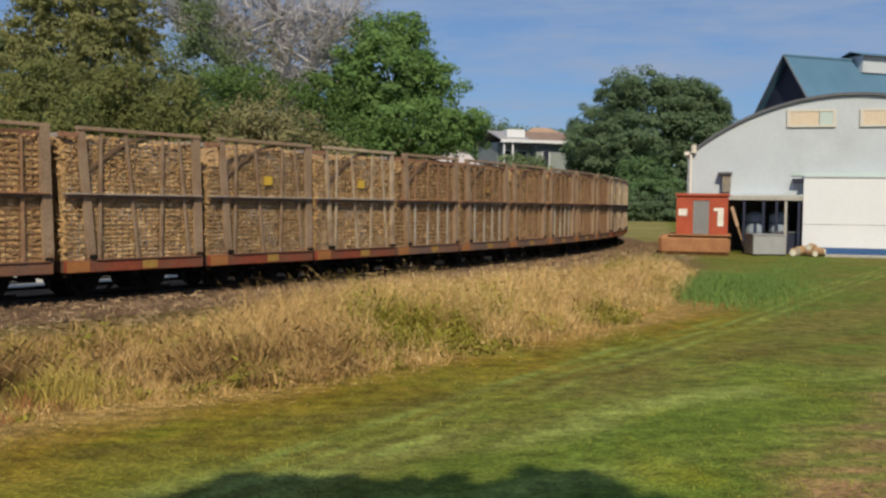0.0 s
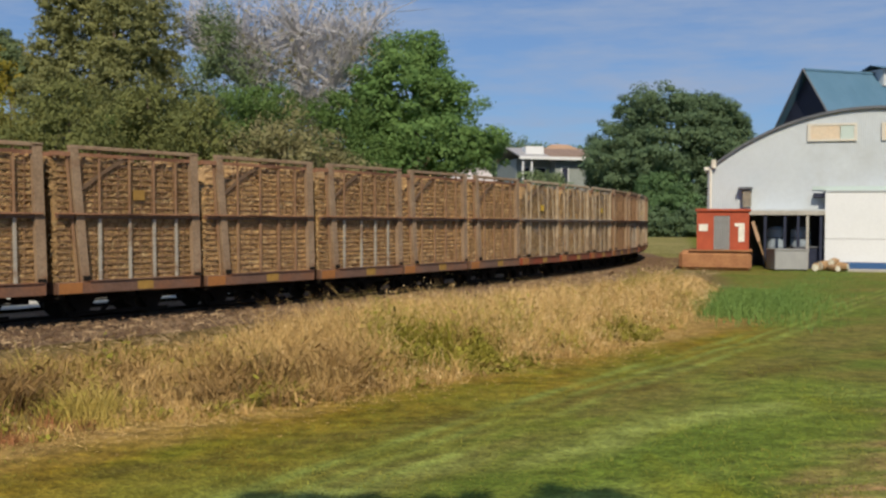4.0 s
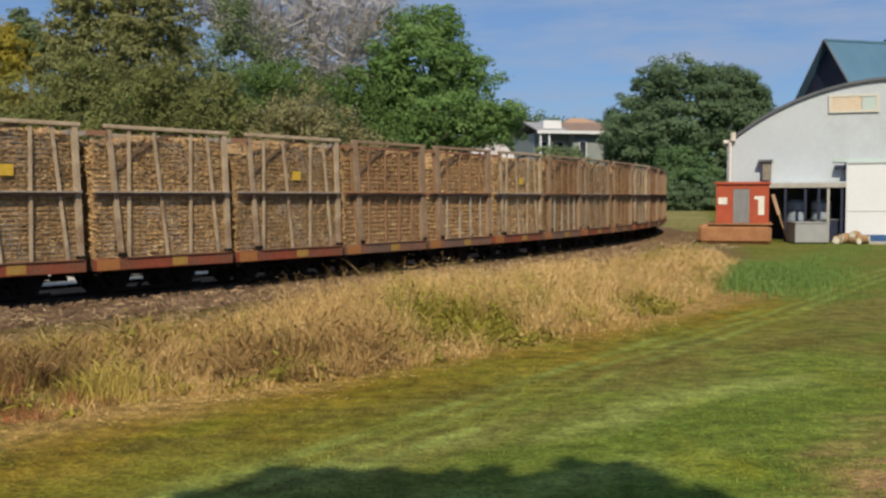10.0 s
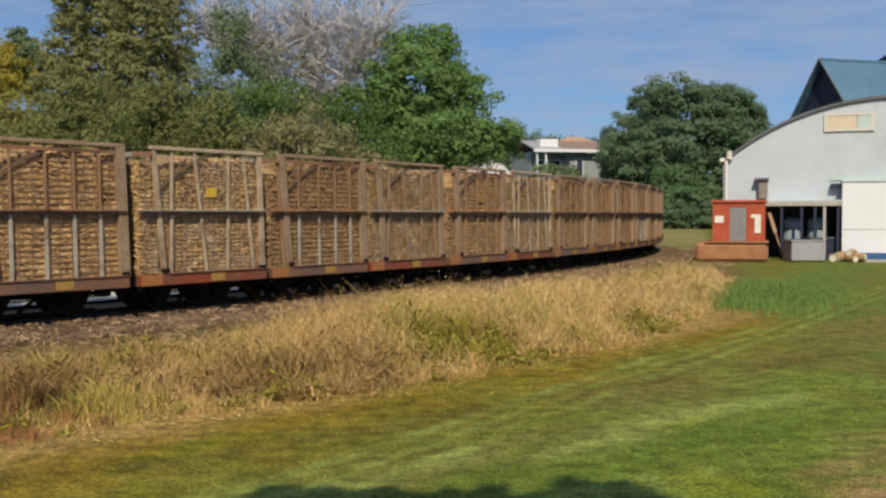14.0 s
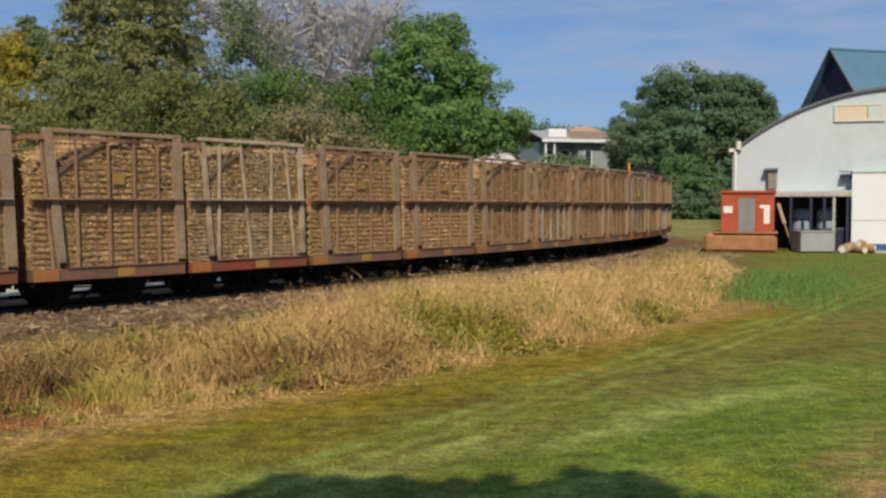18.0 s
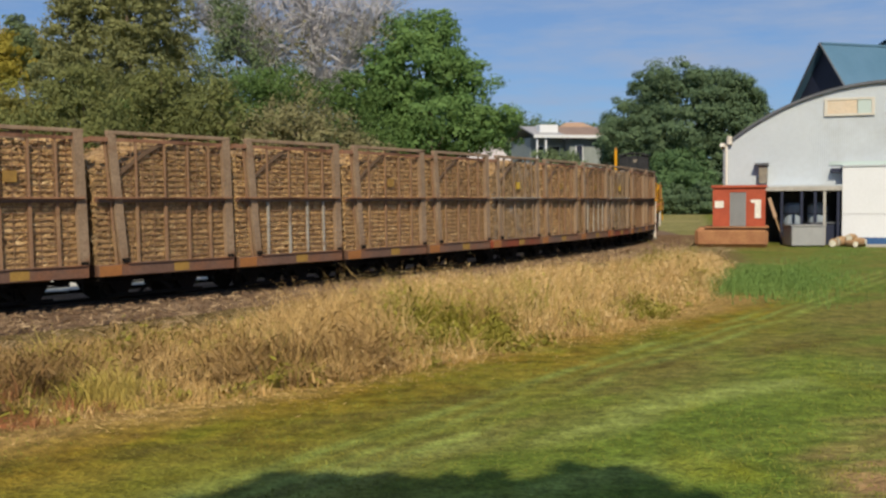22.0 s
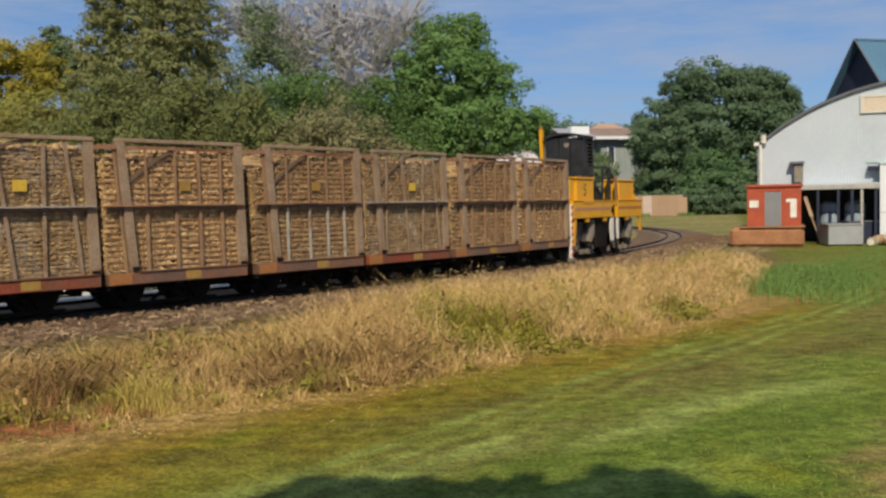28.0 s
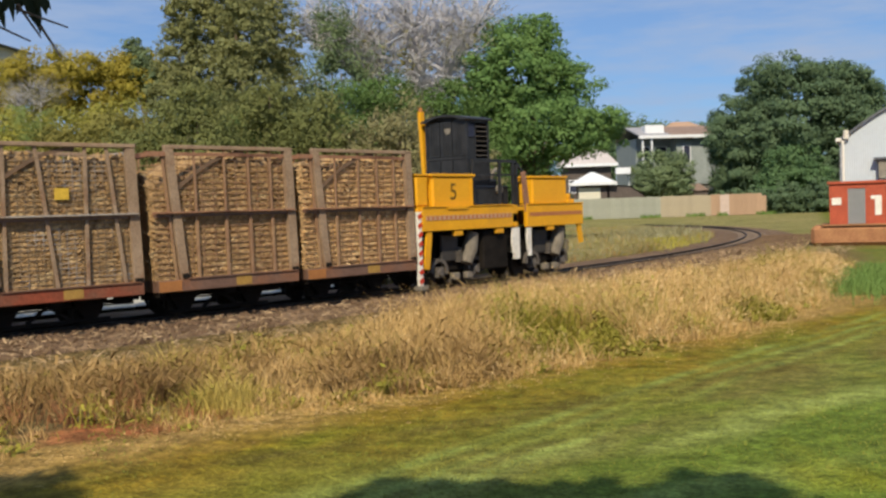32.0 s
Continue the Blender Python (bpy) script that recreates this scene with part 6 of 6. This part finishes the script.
def build_shade_tree():
    """The tree over the camera, whose shadow lies on the lawn and whose twigs hang into the view."""
    fall = SUN / SUN.z
    # middles of the patches of shade on the lawn, then the size and height of the leaf mass that casts each
    # the back and high masses are unseen, added to keep skylight off the shade
    shade = ((0.0, 4.58, 1.35, 1.05, 0.45, 6.4), (-0.62, 4.72, 0.70, 0.75, 0.4, 6.4), (1.05, 4.36, 0.70, 0.7, 0.4, 6.4), (0.45, 4.66, 0.6, 0.75, 0.4, 6.4), (0.0, 3.0, 1.9, 1.5, 0.7, 6.4), (-1.7, 2.9, 1.6, 1.4, 0.7, 6.4), (1.9, 2.9, 1.6, 1.4, 0.7, 6.4), (-3.45, 4.55, 1.05, 1.0, 0.45, 6.4),
             (-3.3, 2.8, 1.5, 1.4, 0.7, 6.4), (-0.4, 1.4, 2.6, 1.8, 1.5, 8.0), (3.2, 1.4, 2.4, 1.7, 1.4, 7.6), (-3.8, 1.2, 2.6, 1.7, 1.4, 7.6), (0.5, 0.2, 2.8, 2.0, 1.6, 9.6))
    root = fall * 6.4 + Vector((-2.75, 0.52, 0))
    blobs = tuple((sx + fall.x * z - root.x, sy + fall.y * z - root.y - 0.0, z, rx, ry, rz) for sx, sy, rx, ry, rz, z in shade)
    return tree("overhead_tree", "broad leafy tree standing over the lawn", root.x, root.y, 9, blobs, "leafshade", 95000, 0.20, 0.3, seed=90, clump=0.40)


def build_palm():
    p = thing("palm", "pale green palm with arching fronds", "palm", (-19.6, 34.5, 0))
    bm = bmesh.new()
    tube(bm, (0, 0, 0), (0.1, 0, 4.4), 0.16, 0.12, 9)
    part("trunk", bm, "bark", p)
    rng = random.Random(9)
    for i in range(15):
        a = i * 2.4
        out, rise = rng.uniform(1.0, 1.7), rng.uniform(0.7, 2.0)
        side = Vector((-math.sin(a), math.cos(a), 0))
        def rib(u):
            return Vector((0.1 + math.cos(a) * out * u, math.sin(a) * out * u, 4.4 + rise * math.sin(u * 2.1) * 1.05 - 0.4 * u * u))
        verts, faces = [], []
        for j in range(1, 21):
            u = j / 20
            c, fwd = rib(u), (rib(u) - rib(u - 0.05)).normalized()
            ln = 0.42 * math.sin(math.pi * min(1, u * 0.82 + 0.12))
            k = len(verts)
            verts += [rib(u - 0.05) - side * 0.008, c - side * 0.008, c + side * 0.008, rib(u - 0.05) + side * 0.008]
            faces.append((k, k + 1, k + 2, k + 3))
            for sg in (-1, 1):
                k = len(verts)
                tip = c + side * sg * ln + fwd * ln * 0.6 - Vector((0, 0, ln * 0.35))
                verts += [c - fwd * 0.016, tip, c + fwd * 0.016]
                faces.append((k, k + 1, k + 2))
        sheet("frond", verts, faces, "leafpalm", p)


build_palm()
OVERHEAD = build_shade_tree()


def build_hanging_branch():
    """Drooping twigs of the tree overhead, at the edge of its crown."""
    bm = bmesh.new()
    knots = [Vector((0.03, 0.1, 0.12)) + SUN * d for d in (0, 0.5, 1.6, 3.2)]
    knots.append((OVERHEAD.matrix_world.translation + Vector((2.3, 3.1, 6.5)) - Vector((-1.46, 2.33, 2.17))) / 0.75)
    for p, q in zip(knots, knots[1:]):
        tube(bm, p, q, 0.014, 0.018, 6)
    h = part("hanging_branch", bm, "bark", OVERHEAD, "drooping dark leafy branch")
    h.matrix_basis = OVERHEAD.matrix_world.inverted() @ pose(-1.46, 2.33, 2.17) @ Matrix.Scale(0.75, 4)
    rng = random.Random(4)
    sprays = [(-0.02, 0.10, 0.13, 0.3), (0.02, 0.12, 0.10, -0.2), (0.13, 0.12, 0.16, 0.35), (0.16, 0.13, 0.18, 0.15), (0.18, 0.14, 0.12, 0.5), (0.09, 0.10, 0.09, -0.5), (0.06, 0.11, 0.08, 0.9), (0.22, 0.14, 0.07, 0.8), (-0.08, 0.10, 0.14, 0.1),
              (-0.05, 0.12, 0.16, -0.3), (0.10, 0.13, 0.14, 0.1), (0.14, 0.14, 0.12, -0.3), (0.04, 0.09, 0.12, 0.2), (0.19, 0.12, 0.10, 0.2)]
    # unseen leaves added a little up the branch to shade the hanging tips
    tips = [(x, 0.1, z, ln, lean) for x, z, ln, lean in sprays]
    for _ in range(70):
        c = SUN * rng.uniform(0.55, 1.1)
        tips.append((0.06 + c.x + rng.gauss(0, 0.09), 0.1 + c.y + rng.gauss(0, 0.07), 0.16 + c.z + rng.gauss(0, 0.07), rng.uniform(0.1, 0.18), rng.uniform(-1.2, 1.2)))
    for x, y, z, ln, lean in tips:
        a = Vector((x, y + rng.uniform(-0.03, 0.03), z))
        d = Vector((math.sin(lean), 0, -math.cos(lean))) * ln
        s = Vector((math.cos(lean), rng.uniform(-0.5, 0.5), math.sin(lean))) * 0.022
        f = Vector((0, 0.012, 0))
        verts = [a, a + d * 0.25 + s * 0.8, a + d * 0.6 + s * 0.7, a + d, a + d * 0.6 - s * 0.7, a + d * 0.25 - s * 0.8, a + d * 0.25 + f, a + d * 0.6 + f]
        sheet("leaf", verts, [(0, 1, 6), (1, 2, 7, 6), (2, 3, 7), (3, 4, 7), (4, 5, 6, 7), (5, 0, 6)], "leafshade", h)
    for p, q in (((0.03, 0.1, 0.12), (0.22, 0.1, 0.14)), ((0.03, 0.1, 0.12), (-0.1, 0.1, 0.1)), ((0.12, 0.1, 0.06), (0.20, 0.1, -0.06)), ((0.10, 0.1, 0.05), (0.30, 0.1, -0.03)), ((-0.06, 0.1, 0.04), (0.16, 0.1, -0.07)), ((0.20, 0.1, -0.02), (0.27, 0.1, -0.13))):
        bm = bmesh.new()
        tube(bm, p, q, 0.006, 0.003, 5)
        part("twig", bm, "bark", h)


build_hanging_branch()
# ------------------------------------------------------------ grass
def build_grass():
    rng = random.Random(77)
    straw, brown, green, olive, reed, russet = [], [], [], [], [], []
    n = 0
    while n < 3900:
        f = rng.uniform(1.2, len(EDGE) - 1)
        ex, ey = edge_at(f)
        d = rng.uniform(-0.1, 6.0)
        cx, cy = ex - d * 0.62, ey + d * 0.78
        gap = far_from_line(cx, cy)
        bare = 4.35 if cx < -2.5 else (3.7 if cx < -1 else (3.3 if cx < 3.0 else 3.9))
        if gap > -bare + 0.5 * noise.noise((cx, cy, 7.0)):
            continue
        earth = math.hypot((cx + 3.52) / 1.15, cy - 6.90)
        if earth < 0.34 + 0.10 * noise.noise((cx * 4, cy * 4, 6.0)):
            continue
        if d > 0.5 and noise.noise((cx * 2.3, cy * 2.3, 9.0)) < (-0.22 if cx < 0.5 else -0.38):
            continue
        n += 1
        patch = noise.noise((cx * 0.55, cy * 0.55, 1.0)) + 0.5 * noise.noise((cx * 1.7, cy * 1.7, 4.0))
        ramp = min(1.0, max(0.15, (d + 0.15) / 1.1))
        tall = rng.uniform(0.22, 0.66) * (0.35 + 0.65 * ramp) * (0.72 if cx < -2.0 else 1.0) * (1 + 0.45 * patch + 0.4 * noise.noise((cx * 2.3, cy * 2.3, 9.0))) * min(1.0, 0.40 + 0.6 * max(0.0, -gap - bare) / 1.2)
        spot = next((k for px, py, pr, k in PATCHES if math.hypot(cx - px, cy - py) < pr * (1 + 0.5 * noise.noise((cx * 3, cy * 3, 2.0)))), None)
        if earth < 0.95 and cy > 6.75 and rng.random() < 0.8:
            bed = russet
            tall *= 0.75
        elif spot and rng.random() < 0.85:
            bed = {'green': green, 'fresh': green, 'olive': olive, 'brown': brown}[spot]
            tall *= {'green': 0.85, 'fresh': 0.4, 'olive': 0.95, 'brown': 0.9}[spot]
        elif patch > 0.55 and d < 2.6:
            bed = green
        elif cx + rng.uniform(-1.0, 1.0) < (-0.7 if d < 1.3 else -2.3) + 1.2 * patch:
            bed = brown if patch + rng.uniform(-0.3, 0.3) > -0.12 else (green if rng.random() < (0.4 if cx < -2.6 else 0.12) else straw)
        else:
            bed = straw if rng.random() < 0.86 + 0.3 * min(0, patch) else (brown if rng.random() < 0.45 else green)
        for _ in range(26):
            r = abs(rng.gauss(0, 0.10))
            a = rng.uniform(0, 6.283)
            bed.append((cx + r * math.cos(a), cy + r * math.sin(a), -0.02, tall * rng.uniform(0.45, 1.1), rng.uniform(0.004, 0.011), rng.uniform(0.2, 1.3 if bed is brown else 0.95)))
    blades("dry_grass", straw, "straw", "tall straw-coloured dry grass beside the railway")
    blades("dead_weeds", brown, "straw_brown", "brown dead weeds beside the railway")
    blades("russet_weeds", russet, "russet", "reddish dead weeds behind the bare red earth")
    blades("olive_weeds", olive, "olivetuft", "yellow-olive grass tufts among the dead weeds")
    blades("green_weeds", green, "weed", "green weeds among the dry grass")
    for _ in range(26000):
        u = rng.random() if rng.random() < 0.6 else rng.uniform(0.5, 3.0)
        x, y = 5.3 + u * 2.9 + rng.gauss(0, 0.5), 17.0 + u * 5.4 + rng.gauss(0, 1.0)
        reed.append((x, y, -0.02, rng.uniform(0.06, 0.24) * max(0.25, 1.15 - 0.6 * u) * (1 + 0.6 * noise.noise((x * 0.9, y * 0.9, 3.0))), rng.uniform(0.007, 0.015), rng.uniform(0.2, 0.9)))
    under = [(x + rng.gauss(0, 0.1), y + rng.gauss(0, 0.1), -0.02, h * rng.uniform(0.3, 0.7), w * 1.3, l) for x, y, z, h, w, l in (straw + brown)[::5]]
    blades("understory_grass", under, "olivegrass", "short olive grass under the dry stalks")
    blades("lush_grass", reed, "reed", "lush green grass at the end of the dry strip")
    # broken stalks and leaves: pale trash on the ballast shoulder and through the dry grass
    verts, faces = [], []
    def chip(x, y, z, ln, w, tilt):
        a = rng.uniform(0, 6.283)
        d = Vector((math.cos(a), math.sin(a), tilt)).normalized() * ln / 2
        q = Vector((-math.sin(a), math.cos(a), rng.uniform(-0.8, 0.8))).normalized() * w / 2
        c, i = Vector((x, y, z)), len(verts)
        verts.extend([c - d - q, c + d - q * 0.6, c + d + q * 0.6, c - d + q])
        faces.append((i, i + 1, i + 2, i + 3))
    for _ in range(5200):
        s = rng.uniform(-7, 23)
        x, y, _ = on_line(s, HALF - 1.0 - 3.6 * rng.random())
        chip(x, y, 0.07 + rng.uniform(0, 0.05), rng.uniform(0.05, 0.20), rng.uniform(0.008, 0.024), rng.uniform(-0.3, 0.5))
    sheet("cane_trash", verts, faces, "litter", None, "pale broken cane leaves beside the track", "litter", "stuff")
    verts, faces = [], []
    for x, y, z, h, w, l in straw[::3]:
        if x < -0.6 and rng.random() < 0.8:
            continue
        chip(x + rng.gauss(0, 0.06), y + rng.gauss(0, 0.06), h * rng.uniform(0.55, 1.15), rng.uniform(0.015, 0.05) * (0.6 + y / 25), rng.uniform(0.004, 0.012) * (0.6 + y / 25), rng.uniform(-1.5, 1.5))
    sheet("seed_heads", verts, faces, "plume", None, "pale seed heads of the dry grass", "grass", "stuff")
    verts, faces = [], []
    for _ in range(4200):
        ex, ey = edge_at(rng.uniform(2.6, 11.0))
        d = -abs(rng.gauss(0, 0.32))
        chip(ex - d * 0.62 + rng.gauss(0, 0.08), ey + d * 0.78 + rng.gauss(0, 0.08), 0.012 + rng.uniform(0, 0.02), rng.uniform(0.015, 0.06), rng.uniform(0.003, 0.007), rng.uniform(-0.2, 0.3))
    sheet("straw_litter", verts, faces, "straw", None, "short dry straw lying along the edge of the lawn", "litter", "stuff")
    verts, faces = [], []
    for x, y, z, h, w, l in brown[::3]:
        chip(x + rng.gauss(0, 0.06), y + rng.gauss(0, 0.06), h * rng.uniform(0.2, 1.0), rng.uniform(0.03, 0.12), rng.uniform(0.01, 0.03), rng.uniform(-1.2, 1.2))
    sheet("dead_leaves", verts, faces, "straw_brown", None, "curled brown dead leaves of the weeds", "grass", "stuff")
    verts, faces = [], []
    for x, y, z, h, w, l in green:
        chip(x + rng.gauss(0, 0.05), y + rng.gauss(0, 0.05), h * rng.uniform(0.1, 0.9), rng.uniform(0.03, 0.09), rng.uniform(0.012, 0.035), rng.uniform(-0.8, 0.8))
    sheet("weed_leaves", verts, faces, "weed", None, "small green leaves of the weeds", "grass", "stuff")
    short = []
    while len(short) < 30000:
        y = 4.6 + 16 * rng.random() ** 2
        x = rng.uniform(-0.52, 0.55) * y
        if far_from_line(x, y) > -6.0 and rng.random() < 0.6:
            continue
        short.append((x, y, ground_height(x, y) - 0.01, rng.uniform(0.012, 0.035), rng.uniform(0.004, 0.009), rng.uniform(0.4, 1.4)))
    blades("lawn_grass", short, "lawnblade", "short mown lawn grass")
    inner = []
    for _ in range(24000):
        s = rng.uniform(6, 62)
        d = rng.uniform(1.7, 8) if s > 22 else rng.uniform(1.7, 2.3)
        x, y, _ = on_line(s, HALF + d)
        inner.append((x, y, -0.02, rng.uniform(0.12, 0.4) * (1.0 if s < 36 else 0.5) * (1 + 0.7 * noise.noise((x * 0.5, y * 0.5, 8.0))), rng.uniform(0.008, 0.024), rng.uniform(0.2, 1.0)))
    verts, faces = [], []
    for x, y, z, h, w, l in inner[::14]:
        if noise.noise((x * 0.3, y * 0.3, 5.0)) > 0.05:
            chip(x, y, h * rng.uniform(0.8, 1.3), rng.uniform(0.03, 0.06), rng.uniform(0.02, 0.04), rng.uniform(-1, 1))
    sheet("weed_flowers", verts, faces, "flower", None, "white flowers of the weeds inside the curve", "flower", "stuff")
    foot = []
    for _ in range(2600):
        x = rng.uniform(1.5, 21)
        if noise.noise((x * 0.5, 3.0, 1.0)) < -0.05:
            foot.append((x, 87.7 + rng.gauss(0, 0.25), 0.33, rng.uniform(0.1, 0.42), rng.uniform(0.03, 0.06), rng.uniform(0.2, 0.8)))
    blades("fence_weeds", foot, "reed", "dark green weeds at the foot of the fence")
    lime, pale = [], []
    for _ in range(2600):
        y = rng.gauss(38, 2.6)
        x = 4.35 + 0.24 * (y - 38) + rng.gauss(0, 0.5)
        if far_from_line(x, y) > 1.0 and noise.noise((x * 1.5, y * 0.7, 4.0)) > -0.25:
            lime.append((x, y, -0.02, rng.uniform(0.10, 0.34), rng.uniform(0.012, 0.03), rng.uniform(0.2, 1.0)))
    for _ in range(2600):
        y = rng.gauss(47, 3.5)
        x = 4.9 + 0.26 * (y - 47) + rng.gauss(0, 1.0)
        if far_from_line(x, y) > 1.5 and noise.noise((x * 1.1, y * 0.5, 2.0)) > -0.1:
            pale.append((x, y, -0.02, rng.uniform(0.2, 0.65), rng.uniform(0.012, 0.035), rng.uniform(0.2, 0.8)))
    blades("lime_weeds", lime, "limeweed", "yellow-green weeds inside the railway curve")
    blades("flowering_weeds", pale, "paleweed", "tall pale grey-green weeds inside the railway curve")
    blades("track_weeds", inner[::9], "weed", "green weeds inside the railway curve")
    blades("track_straw", inner[1::5] + inner[2::5] + inner[4::5], "greyweed", "grey-olive grass inside the railway curve")
    blades("track_dead_weeds", inner[3::5], "straw_brown", "dry brown weeds inside the railway curve")


build_grass()


# ------------------------------------------------------------ movement
def motions():
    ticks = [i / 10 for i in range(321)]
    def roll(wheels, place, radius):
        walk(wheels, [(t, pose(*place, 0, math.degrees((along(t) - along(0)) / radius), 0)) for t in ticks])
    for b in BINS:
        for o in b.children:
            if o.name.startswith("wheelset"):
                roll(o, tuple(o.location), 0.19)
    for o in VAN.children:
        if o.name.startswith("wheelset"):
            roll(o, tuple(o.location), 0.30)
    times = [i for i in range(33)]
    for i, b in enumerate(BINS):
        walk(b, [(t, stand(along(t) - PITCH * (i + 0.5) + SLACK[i], PITCH)) for t in times])
    rows = []
    for t in times:
        ax, ay, _ = on_line(along(t) + 1.40, HALF)
        bx, by, _ = on_line(along(t) + 4.45, HALF)
        a = math.atan2(by - ay, bx - ax)
        rows.append((t, pose(ax - 1.40 * math.cos(a), ay - 1.40 * math.sin(a), RAIL, 0, 0, math.degrees(a))))
    walk(VAN, rows)


motions()
